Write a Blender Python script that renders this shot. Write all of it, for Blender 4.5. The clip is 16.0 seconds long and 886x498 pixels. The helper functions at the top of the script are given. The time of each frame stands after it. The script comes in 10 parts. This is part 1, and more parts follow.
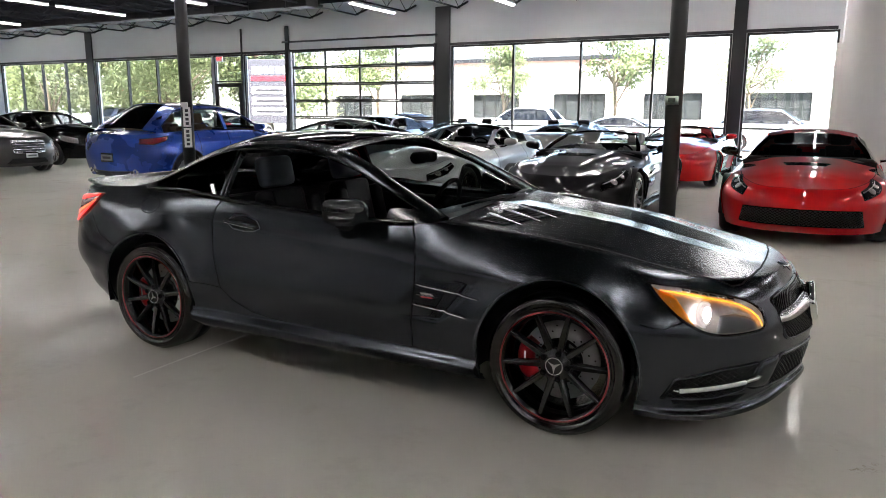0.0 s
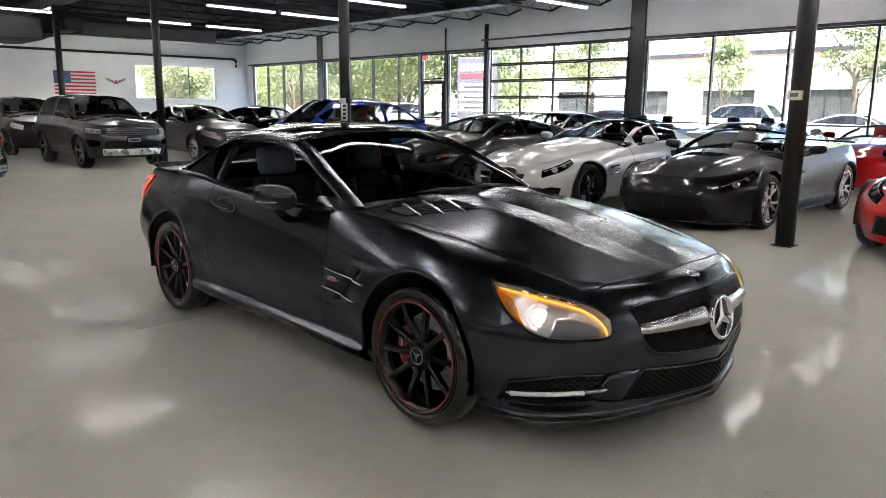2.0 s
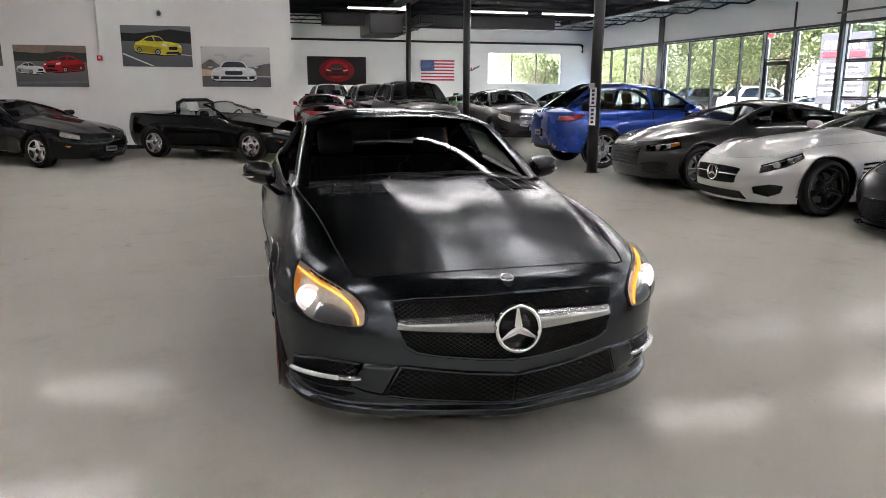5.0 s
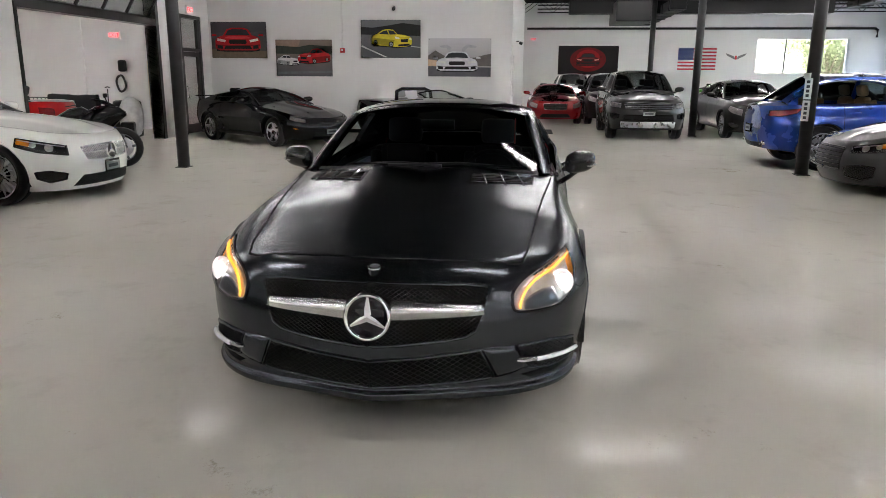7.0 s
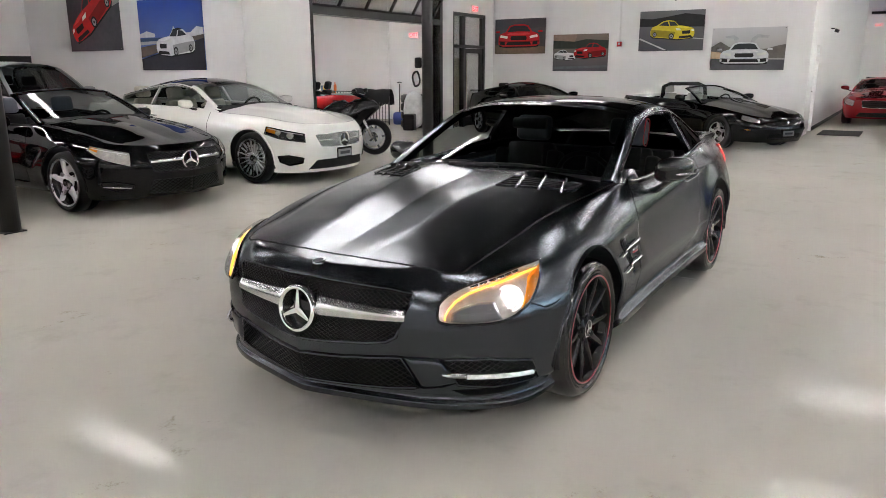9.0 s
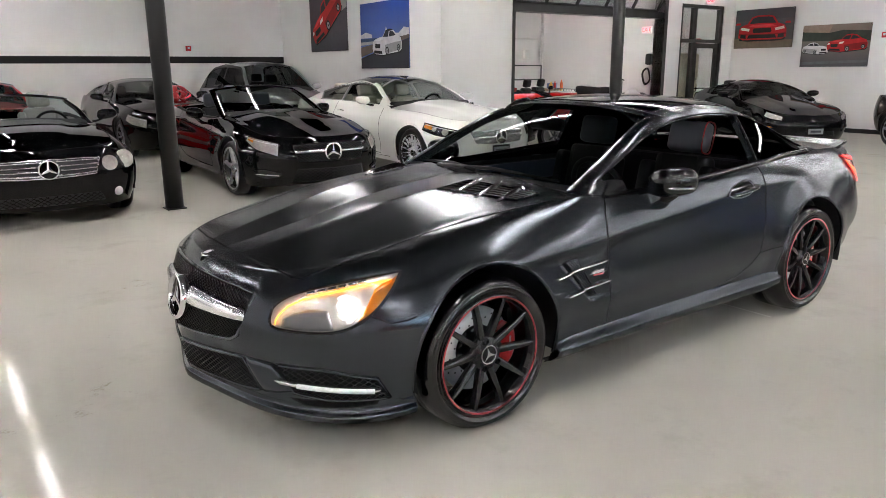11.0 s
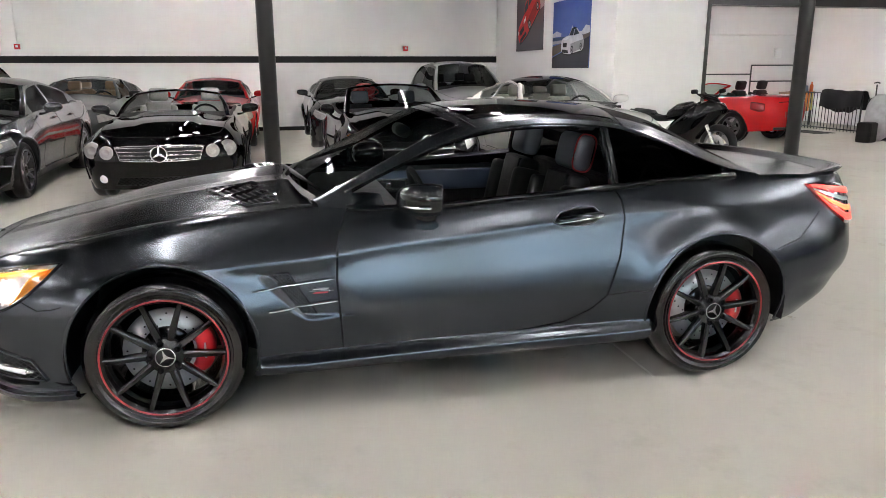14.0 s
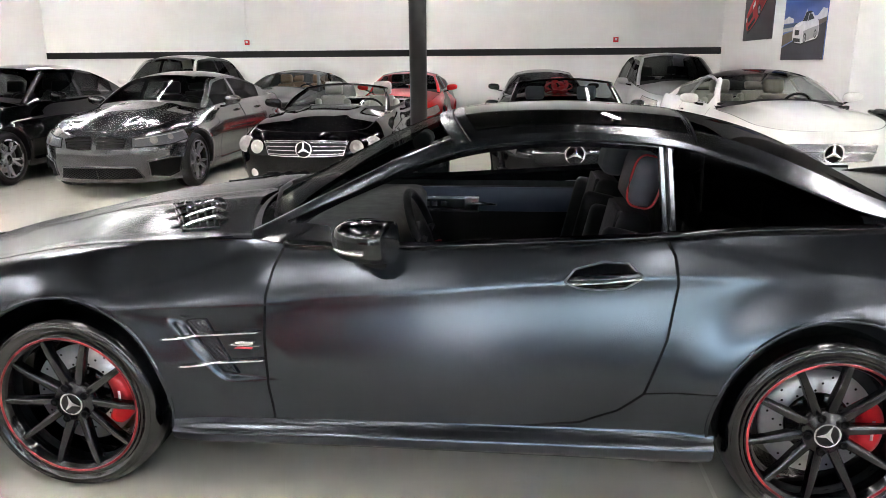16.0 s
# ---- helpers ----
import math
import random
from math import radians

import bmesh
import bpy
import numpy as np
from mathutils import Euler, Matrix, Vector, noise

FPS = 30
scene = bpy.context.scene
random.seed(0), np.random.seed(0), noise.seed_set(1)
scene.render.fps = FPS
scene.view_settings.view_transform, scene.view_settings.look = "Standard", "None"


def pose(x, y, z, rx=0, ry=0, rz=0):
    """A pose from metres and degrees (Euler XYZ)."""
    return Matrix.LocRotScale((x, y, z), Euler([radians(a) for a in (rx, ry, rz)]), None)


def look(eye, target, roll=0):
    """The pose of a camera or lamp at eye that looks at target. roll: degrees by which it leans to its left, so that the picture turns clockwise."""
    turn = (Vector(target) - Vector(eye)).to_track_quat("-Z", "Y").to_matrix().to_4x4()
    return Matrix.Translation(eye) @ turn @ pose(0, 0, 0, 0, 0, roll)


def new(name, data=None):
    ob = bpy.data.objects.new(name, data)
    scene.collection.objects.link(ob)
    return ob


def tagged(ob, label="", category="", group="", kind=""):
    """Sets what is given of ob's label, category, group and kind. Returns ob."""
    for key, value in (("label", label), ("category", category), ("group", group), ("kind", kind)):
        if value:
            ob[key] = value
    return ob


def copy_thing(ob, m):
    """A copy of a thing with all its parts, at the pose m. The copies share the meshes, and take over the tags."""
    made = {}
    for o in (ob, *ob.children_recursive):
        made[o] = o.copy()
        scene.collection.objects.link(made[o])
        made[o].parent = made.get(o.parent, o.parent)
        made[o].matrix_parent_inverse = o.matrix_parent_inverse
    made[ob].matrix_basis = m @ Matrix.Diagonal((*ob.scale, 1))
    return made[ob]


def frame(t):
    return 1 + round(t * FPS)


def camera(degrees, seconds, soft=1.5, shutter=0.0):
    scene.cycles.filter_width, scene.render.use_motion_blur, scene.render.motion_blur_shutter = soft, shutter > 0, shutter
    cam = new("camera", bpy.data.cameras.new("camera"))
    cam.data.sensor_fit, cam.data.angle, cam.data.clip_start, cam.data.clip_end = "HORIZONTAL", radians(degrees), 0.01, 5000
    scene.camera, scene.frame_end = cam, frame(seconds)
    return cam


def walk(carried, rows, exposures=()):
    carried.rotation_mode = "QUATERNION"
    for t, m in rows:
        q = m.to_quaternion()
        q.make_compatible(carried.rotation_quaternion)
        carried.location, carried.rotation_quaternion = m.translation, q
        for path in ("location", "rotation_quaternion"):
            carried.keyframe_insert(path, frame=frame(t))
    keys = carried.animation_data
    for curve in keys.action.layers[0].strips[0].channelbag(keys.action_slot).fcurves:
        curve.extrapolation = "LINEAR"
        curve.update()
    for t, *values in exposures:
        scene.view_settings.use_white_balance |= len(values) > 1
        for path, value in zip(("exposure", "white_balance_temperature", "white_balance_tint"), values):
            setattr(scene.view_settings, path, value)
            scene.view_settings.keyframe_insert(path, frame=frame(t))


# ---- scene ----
from mathutils.bvhtree import BVHTree

cam = camera(63.3, 16.0, soft=0.65)
PATH = [
    (0, (2.287, -3.858, 1.46), (1.371, -2.119, 1.086), 0.3),
    (0.5, (2.649, -3.668, 1.448), (1.59, -2.013, 1.075), 0.5),
    (1, (3.016, -3.487, 1.443), (1.828, -1.923, 1.067), 0.4),
    (1.5, (3.346, -3.265, 1.439), (2.037, -1.802, 1.058), 0.4),
    (2, (3.64, -2.987, 1.457), (2.227, -1.626, 1.07), 0.5),
    (2.5, (3.987, -2.714, 1.457), (2.454, -1.492, 1.062), 0.5),
    (3, (4.204, -2.402, 1.456), (2.585, -1.298, 1.054), 0.5),
    (5.5, (4.956, -0.551, 1.491), (3.031, -0.235, 1.048), 0.2),
    (6, (5.032, -0.133, 1.498), (3.089, 0.012, 1.048), 0.2),
    (6.5, (5.003, 0.233, 1.506), (3.056, 0.206, 1.05), 0.3),
    (7, (4.98, 0.628, 1.503), (3.049, 0.394, 1.037), 0.4),
    (7.5, (4.874, 0.965, 1.492), (2.997, 0.461, 1.02), 0.5),
    (8, (4.765, 1.338, 1.503), (2.97, 0.595, 1.025), 0.2),
    (8.5, (4.615, 1.714, 1.504), (2.899, 0.806, 1.022), 0.0),
    (9, (4.368, 2.024, 1.521), (2.728, 0.986, 1.038), -0.1),
    (9.5, (4.123, 2.341, 1.51), (2.572, 1.175, 1.026), -0.2),
    (10, (3.792, 2.602, 1.494), (2.373, 1.279, 1.01), -0.2),
    (12.5, (2.071, 3.64, 1.528), (1.274, 1.871, 1.045), -0.4),
    (13, (1.665, 3.772, 1.522), (0.975, 1.958, 1.04), -0.1),
    (13.5, (1.218, 3.842, 1.506), (0.661, 1.983, 1.022), -0.2),
    (14, (0.782, 3.906, 1.507), (0.349, 2.015, 1.023), -0.2),
    (14.5, (0.39, 3.848, 1.506), (0.1, 1.931, 1.018), -0.2),
    (15, (0.063, 3.667, 1.51), (-0.076, 1.733, 1.019), -0.1),
    (15.5, (-0.195, 3.431, 1.526), (-0.165, 1.496, 1.024), -0.1),
    (16, (-0.275, 3.097, 1.505), (-0.078, 1.17, 1.006), -0.4),
]
walk(cam, [(t, look(eye, target, roll)) for t, eye, target, roll in PATH], [(0, 4.04, 6500, 15), (3, 4.12, 6500, 15), (6, 4.22, 6500, 15), (7.5, 4.30, 6500, 15), (8.5, 4.53, 6500, 15), (12.5, 4.86, 6500, 15), (14, 5.00, 6500, 15), (16, 5.24, 6500, 15)])

# ---------------------------------------------------------------- light
SUN_AZIMUTH, SUN_HEIGHT = 150.0, 52.0
world = bpy.data.worlds.new("sky")
scene.world = world
world.use_nodes = True
wn = world.node_tree.nodes
sky = wn.new("ShaderNodeTexSky")
sky.sky_type, sky.sun_disc = "NISHITA", False
sky.sun_elevation, sky.sun_rotation = radians(SUN_HEIGHT), radians(SUN_AZIMUTH)
sky.dust_density = 2.0
wn["Background"].inputs["Strength"].default_value = 0.14
world.node_tree.links.new(sky.outputs["Color"], wn["Background"].inputs["Color"])
sun = new("sun", bpy.data.lights.new("sun", "SUN"))
sun.data.energy, sun.data.angle, sun.data.color = 3.8, radians(0.53), (1.0, 0.95, 0.88)
sun.matrix_world = look((0, 0, 30), (-30 * math.sin(radians(SUN_AZIMUTH)) * 0.8, -30 * math.cos(radians(SUN_AZIMUTH)) * 0.8, 0))
TUBE_STRENGTH = 3.2


# ---------------------------------------------------------------- materials
def surf(name, color, rough=0.5, metal=0.0, vary=0.08, scale=6.0, grain=0.0, grain_scale=300.0, coat=0.0, coat_rough=0.03, rough_vary=0.08, spec=0.5, dark=None, flake=0.0):
    """A surface with broad stains, fine grain and uneven gloss."""
    m = bpy.data.materials.new(name)
    m.use_nodes = True
    nt = m.node_tree
    n, link = nt.nodes, nt.links.new
    b = n["Principled BSDF"]
    co = n.new("ShaderNodeTexCoord")
    big = n.new("ShaderNodeTexNoise")
    big.inputs["Scale"].default_value, big.inputs["Detail"].default_value = scale, 5.0
    link(co.outputs["Object"], big.inputs["Vector"])
    mix = n.new("ShaderNodeMix")
    mix.data_type = "RGBA"
    c = (*color, 1.0)
    low = (*dark, 1.0) if dark else (*[v * (1 - vary) for v in color], 1.0)
    mix.inputs[6].default_value, mix.inputs[7].default_value = low, (*[min(1, v * (1 + vary * 0.5)) for v in color], 1.0)
    link(big.outputs["Fac"], mix.inputs[0])
    link(mix.outputs[2], b.inputs["Base Color"])
    b.inputs["Metallic"].default_value, b.inputs["Specular IOR Level"].default_value = metal, spec
    rr = n.new("ShaderNodeMapRange")
    rr.inputs["To Min"].default_value, rr.inputs["To Max"].default_value = max(0.0, rough * (1 - rough_vary)), min(1.0, rough * (1 + rough_vary))
    rr.inputs["From Min"].default_value, rr.inputs["From Max"].default_value = 0.3, 0.7
    link(big.outputs["Fac"], rr.inputs["Value"])
    link(rr.outputs["Result"], b.inputs["Roughness"])
    if coat:
        b.inputs["Coat Weight"].default_value, b.inputs["Coat Roughness"].default_value = coat, coat_rough
    if grain or flake:
        fine = n.new("ShaderNodeTexNoise")
        fine.inputs["Scale"].default_value, fine.inputs["Detail"].default_value = grain_scale, 2.0
        link(co.outputs["Object"], fine.inputs["Vector"])
        bump = n.new("ShaderNodeBump")
        bump.inputs["Strength"].default_value, bump.inputs["Distance"].default_value = max(grain, flake), 0.002
        link(fine.outputs["Fac"], bump.inputs["Height"])
        link(bump.outputs["Normal"], b.inputs["Normal"])
    return m


def glow(name, color, strength, base=(0.8, 0.8, 0.8)):
    """A glowing surface: a lamp's, or a reflector's in place of bounced light."""
    m = surf(name, base, 0.4)
    b = m.node_tree.nodes["Principled BSDF"]
    b.inputs["Emission Color"].default_value, b.inputs["Emission Strength"].default_value = (*color, 1.0), strength
    return m


def glass_mat(name, tint, rough=0.0, clear=0.85, rim=0.3):
    """A thin pane: part of the light goes straight through, tinted, part is mirrored."""
    m = bpy.data.materials.new(name)
    m.use_nodes = True
    nt = m.node_tree
    n, link = nt.nodes, nt.links.new
    n.remove(n["Principled BSDF"])
    clearn, gloss, mix, lw = n.new("ShaderNodeBsdfTransparent"), n.new("ShaderNodeBsdfGlossy"), n.new("ShaderNodeMixShader"), n.new("ShaderNodeLayerWeight")
    clearn.inputs["Color"].default_value = (*[v * clear for v in tint], 1)
    gloss.inputs["Roughness"].default_value = rough
    lw.inputs["Blend"].default_value = 0.5
    power, scaled = n.new("ShaderNodeMath"), n.new("ShaderNodeMath")
    power.operation, scaled.operation = "POWER", "MULTIPLY_ADD"
    power.inputs[1].default_value, scaled.inputs[1].default_value, scaled.inputs[2].default_value = 5.0, rim, 0.03
    link(lw.outputs["Facing"], power.inputs[0])
    link(power.outputs[0], scaled.inputs[0])
    link(scaled.outputs[0], mix.inputs[0])
    link(clearn.outputs[0], mix.inputs[1])
    link(gloss.outputs[0], mix.inputs[2])
    link(mix.outputs[0], n["Material Output"].inputs["Surface"])
    return m


def paint(name, color, metal=0.0, rough=0.28, coat=1.0, flake=0.0):
    if max(color) < 0.01:
        return surf(name, color, 0.04, 0.0, vary=0.04, scale=1.5, spec=0.30, rough_vary=0.2)
    return surf(name, color, rough, metal, vary=0.04, scale=1.5, coat=coat, coat_rough=0.02, flake=flake, grain_scale=900.0, spec=0.25)


M = {
    "wall": surf("white_wall_paint", (0.74, 0.73, 0.72), 0.55, vary=0.05, scale=1.2, grain=0.12, grain_scale=90),
    "block": surf("painted_block_wall", (0.74, 0.73, 0.72), 0.5, vary=0.06, scale=1.5, grain=0.25, grain_scale=60),
    "black_paint": surf("black_paint", (0.006, 0.006, 0.0065), 0.5, spec=0.25, vary=0.3, scale=5, grain=0.1),
    "deck": surf("black_ceiling_deck", (0.005, 0.005, 0.005), 0.9, spec=0.1, vary=0.4, scale=2),
    "steel_black": surf("black_steel_paint", (0.014, 0.014, 0.015), 0.38, vary=0.25, scale=7, grain=0.08, grain_scale=120),
    "alu_dark": surf("dark_bronze_frame", (0.022, 0.021, 0.02), 0.35, metal=0.3, vary=0.15, scale=6),
    "tyre": surf("tyre_rubber", (0.005, 0.005, 0.005), 0.45, spec=0.35, vary=0.3, scale=14, grain=0.3, grain_scale=220),
    "wet_tyre": surf("dressed_tyre_rubber", (0.005, 0.005, 0.0055), 0.17, vary=0.3, scale=14, grain=0.3, grain_scale=60, spec=0.7),
    "satin_black": surf("satin_black_wrap", (0.068, 0.075, 0.086), 0.205, metal=0.93, vary=0.06, scale=2.0, rough_vary=0.03, spec=0.5),
    "mirror_black": surf("mirror_cap_black", (0.012, 0.013, 0.014), 0.12, vary=0.1, scale=4, spec=0.6),
    "lamp_silver": surf("silver_lamp_bowl", (0.72, 0.66, 0.62), 0.25, metal=0.45, vary=0.35, scale=30),
    "gloss_black": surf("gloss_black", (0.0025, 0.0025, 0.003), 0.06, vary=0.2, scale=4, spec=0.32),
    "rim_black": surf("satin_black_rim", (0.008, 0.008, 0.009), 0.2, vary=0.2, scale=12, spec=0.6),
    "red_line": surf("red_rim_line", (0.36, 0.009, 0.014), 0.35, vary=0.1, scale=20),
    "red_caliper": surf("red_caliper_paint", (0.62, 0.012, 0.018), 0.3, vary=0.08, scale=20, coat=0.6),
    "disc": surf("cast_iron_disc", (0.46, 0.46, 0.47), 0.34, metal=0.6, vary=0.2, scale=30),
    "chrome": surf("chrome", (0.86, 0.86, 0.87), 0.07, metal=1.0, vary=0.02, scale=4),
    "satin_chrome": surf("satin_silver_trim", (0.72, 0.72, 0.73), 0.24, metal=0.9, vary=0.05, scale=6),
    "silver_rim": surf("silver_rim", (0.55, 0.55, 0.57), 0.28, metal=0.85, vary=0.1, scale=10),
    "grey_rim": surf("grey_rim", (0.16, 0.16, 0.17), 0.3, metal=0.8, vary=0.1, scale=10),
    "plastic": surf("black_plastic", (0.004, 0.004, 0.0045), 0.5, spec=0.3, vary=0.3, scale=18, grain=0.2, grain_scale=400),
    "seam": surf("panel_gap_black", (0.002, 0.002, 0.002), 0.7, spec=0.1),
    "leather": surf("black_leather", (0.004, 0.004, 0.005), 0.6, spec=0.2, vary=0.25, scale=18, grain=0.3, grain_scale=240),
    "blue_leather": surf("grey_blue_leather", (0.045, 0.057, 0.094), 0.45, vary=0.15, scale=14, grain=0.3, grain_scale=240),
    "slate_leather": surf("slate_blue_leather", (0.060, 0.070, 0.088), 0.5, vary=0.15, scale=14, grain=0.3, grain_scale=240),
    "red_leather": surf("red_leather", (0.45, 0.012, 0.016), 0.45, vary=0.15, scale=14, grain=0.2, grain_scale=240),
    "tan_leather": surf("tan_leather", (0.42, 0.26, 0.14), 0.5, vary=0.15, scale=10, grain=0.2, grain_scale=240),
    "cream_leather": surf("cream_leather", (0.6, 0.55, 0.47), 0.5, vary=0.1, scale=10, grain=0.2, grain_scale=240),
    "grey_leather": surf("grey_leather", (0.3, 0.29, 0.27), 0.5, vary=0.12, scale=10, grain=0.2, grain_scale=240),
    "screen_glass": glass_mat("windscreen_glass", (0.40, 0.44, 0.43), rim=0.1),
    "light_glass": glass_mat("light_windscreen_glass", (0.72, 0.76, 0.75)),
    "dark_glass": glass_mat("tinted_glass", (0.22, 0.23, 0.23)),
    "black_glass": glass_mat("black_tinted_glass", (0.03, 0.03, 0.032), rim=0.08),
    "clear_lens": glass_mat("clear_lens", (0.93, 0.94, 0.95)),
    "pane": glass_mat("window_pane", (0.96, 0.98, 0.97)),
    "reflector": surf("chrome_reflector", (0.62, 0.62, 0.64), 0.2, metal=1.0, vary=0.35, scale=40),
    "lamp_housing": surf("grey_lamp_housing", (0.22, 0.21, 0.21), 0.3, metal=0.6, vary=0.3, scale=30),
    "amber_lens": surf("amber_lens", (0.75, 0.22, 0.01), 0.15, vary=0.25, scale=60, coat=0.8),
    "red_lens": surf("red_lens", (0.20, 0.004, 0.006), 0.12, vary=0.2, scale=50, coat=1.0),
    "amber_glow": glow("amber_running_light", (1.0, 0.36, 0.025), 0.12, (0.9, 0.4, 0.05)),
    "xenon_glow": glow("xenon_projector", (1.0, 0.97, 0.92), 1.7),
    # no lamp: weak emission stands in for the projector's light thrown back
    "lit_reflector": glow("lit_lamp_reflector", (1.0, 0.86, 0.80), 0.035, (0.8, 0.78, 0.76)),
    "tail_glow": glow("tail_light_glow", (1.0, 0.045, 0.03), 0.14, (0.6, 0.02, 0.02)),
    "tail_amber": glow("tail_amber_glow", (1.0, 0.10, 0.04), 0.12, (0.7, 0.16, 0.03)),
    "tail_white": surf("white_lens", (0.75, 0.7, 0.7), 0.15, coat=1.0),
    "drl_glow": surf("clear_drl_bar", (0.86, 0.87, 0.88), 0.12, metal=0.0, vary=0.25, scale=60),
    "white_print": surf("white_print", (0.78, 0.78, 0.76), 0.5),
    "dark_print": surf("dark_print", (0.03, 0.03, 0.035), 0.5),
    "red_print": surf("red_print", (0.55, 0.02, 0.03), 0.5),
    "plate": surf("number_plate_face", (0.22, 0.22, 0.22), 0.4),
    "carpet": surf("dark_carpet", (0.012, 0.012, 0.012), 0.95, vary=0.3, scale=30, grain=0.6, grain_scale=500),
    "tube": glow("fluorescent_tube", (1.0, 0.985, 0.95), TUBE_STRENGTH),
    "exit_red": glow("exit_sign_red", (1.0, 0.05, 0.06), 0.2, (0.8, 0.05, 0.05)),
}


M["tube"].cycles.emission_sampling = "FRONT"
for key in ("amber_glow", "tail_glow", "tail_amber", "exit_red"):
    M[key].cycles.emission_sampling = "NONE"


def floor_mat():
    """Beige-grey epoxy: soft mottling, faint scuffs, an orange-peel gloss coat."""
    m = bpy.data.materials.new("epoxy_floor")
    m.use_nodes = True
    nt = m.node_tree
    n, link = nt.nodes, nt.links.new
    b = n["Principled BSDF"]
    co = n.new("ShaderNodeTexCoord")

    def noise_node(scale, detail, rough=0.5):
        q = n.new("ShaderNodeTexNoise")
        q.inputs["Scale"].default_value, q.inputs["Detail"].default_value, q.inputs["Roughness"].default_value = scale, detail, rough
        link(co.outputs["Object"], q.inputs["Vector"])
        return q

    broad, stain, scuff, peel = noise_node(0.35, 4), noise_node(1.7, 6, 0.6), noise_node(5.0, 8, 0.7), noise_node(64.0, 2.0)
    r1 = n.new("ShaderNodeValToRGB")
    r1.color_ramp.elements[0].position, r1.color_ramp.elements[0].color = 0.3, (0.475, 0.455, 0.400, 1)
    r1.color_ramp.elements[1].position, r1.color_ramp.elements[1].color = 0.7, (0.535, 0.515, 0.462, 1)
    link(broad.outputs["Fac"], r1.inputs["Fac"])
    r2 = n.new("ShaderNodeValToRGB")
    r2.color_ramp.elements[0].position, r2.color_ramp.elements[0].color = 0.62, (1, 1, 1, 1)
    r2.color_ramp.elements[1].position, r2.color_ramp.elements[1].color = 0.78, (0.72, 0.7, 0.66, 1)
    both = n.new("ShaderNodeMath")
    both.operation = "MULTIPLY_ADD"
    both.inputs[1].default_value, both.inputs[2].default_value = 0.45, 0.33
    link(scuff.outputs["Fac"], both.inputs[0])
    avg = n.new("ShaderNodeMath")
    avg.operation = "ADD"
    half = n.new("ShaderNodeMath")
    half.operation = "MULTIPLY"
    half.inputs[1].default_value = 0.6
    link(stain.outputs["Fac"], half.inputs[0])
    minus = n.new("ShaderNodeMath")
    minus.operation = "ADD"
    minus.inputs[1].default_value = -0.27
    link(half.outputs[0], minus.inputs[0])
    link(minus.outputs[0], avg.inputs[0])
    link(both.outputs[0], avg.inputs[1])
    link(avg.outputs[0], r2.inputs["Fac"])
    mul = n.new("ShaderNodeMix")
    mul.data_type, mul.blend_type = "RGBA", "MULTIPLY"
    mul.inputs[0].default_value = 0.5
    link(r1.outputs["Color"], mul.inputs[6])
    link(r2.outputs["Color"], mul.inputs[7])
    marks = noise_node(6.5, 12, 0.8)
    place = noise_node(1.1, 3)
    gate = n.new("ShaderNodeMath")
    gate.operation = "MULTIPLY"
    link(marks.outputs["Fac"], gate.inputs[0])
    link(place.outputs["Fac"], gate.inputs[1])
    r3 = n.new("ShaderNodeValToRGB")
    r3.color_ramp.elements[0].position, r3.color_ramp.elements[0].color = 0.365, (1, 1, 1, 1)
    r3.color_ramp.elements[1].position, r3.color_ramp.elements[1].color = 0.43, (0.50, 0.45, 0.37, 1)
    link(gate.outputs[0], r3.inputs["Fac"])
    worn = n.new("ShaderNodeMix")
    worn.data_type, worn.blend_type = "RGBA", "MULTIPLY"
    worn.inputs[0].default_value = 0.75
    link(mul.outputs[2], worn.inputs[6])
    link(r3.outputs["Color"], worn.inputs[7])
    link(worn.outputs[2], b.inputs["Base Color"])
    rr = n.new("ShaderNodeMapRange")
    rr.inputs["From Min"].default_value, rr.inputs["From Max"].default_value = 0.3, 0.75
    rr.inputs["To Min"].default_value, rr.inputs["To Max"].default_value = 0.012, 0.026
    link(stain.outputs["Fac"], rr.inputs["Value"])
    b.inputs["Roughness"].default_value = 0.6
    bump = n.new("ShaderNodeBump")
    bump.inputs["Strength"].default_value, bump.inputs["Distance"].default_value = 0.080, 0.004
    link(peel.outputs["Fac"], bump.inputs["Height"])
    link(bump.outputs["Normal"], b.inputs["Normal"])
    b.inputs["Specular IOR Level"].default_value = 0.0
    gloss, mix, lw = n.new("ShaderNodeBsdfGlossy"), n.new("ShaderNodeMixShader"), n.new("ShaderNodeLayerWeight")
    lw.inputs["Blend"].default_value = 0.5
    power, scaled = n.new("ShaderNodeMath"), n.new("ShaderNodeMath")
    power.operation, scaled.operation = "POWER", "MULTIPLY_ADD"
    power.inputs[1].default_value, scaled.inputs[1].default_value, scaled.inputs[2].default_value = 3.0, 0.09, 0.010
    link(lw.outputs["Facing"], power.inputs[0])
    link(power.outputs[0], scaled.inputs[0])
    link(scaled.outputs[0], mix.inputs[0])
    link(rr.outputs["Result"], gloss.inputs["Roughness"])
    link(bump.outputs["Normal"], gloss.inputs["Normal"])
    link(b.outputs[0], mix.inputs[1])
    link(gloss.outputs[0], mix.inputs[2])
    link(mix.outputs[0], n["Material Output"].inputs["Surface"])
    return m


M["floor"] = floor_mat()


# ---------------------------------------------------------------- mesh helpers
def mesh_of(name, verts, faces, smooth=True):
    me = bpy.data.meshes.new(name)
    me.from_pydata([tuple(map(float, v)) for v in verts], [], [tuple(int(i) for i in f) for f in faces])
    if smooth:
        me.polygons.foreach_set("use_smooth", [True] * len(me.polygons))
    me.update()
    return me


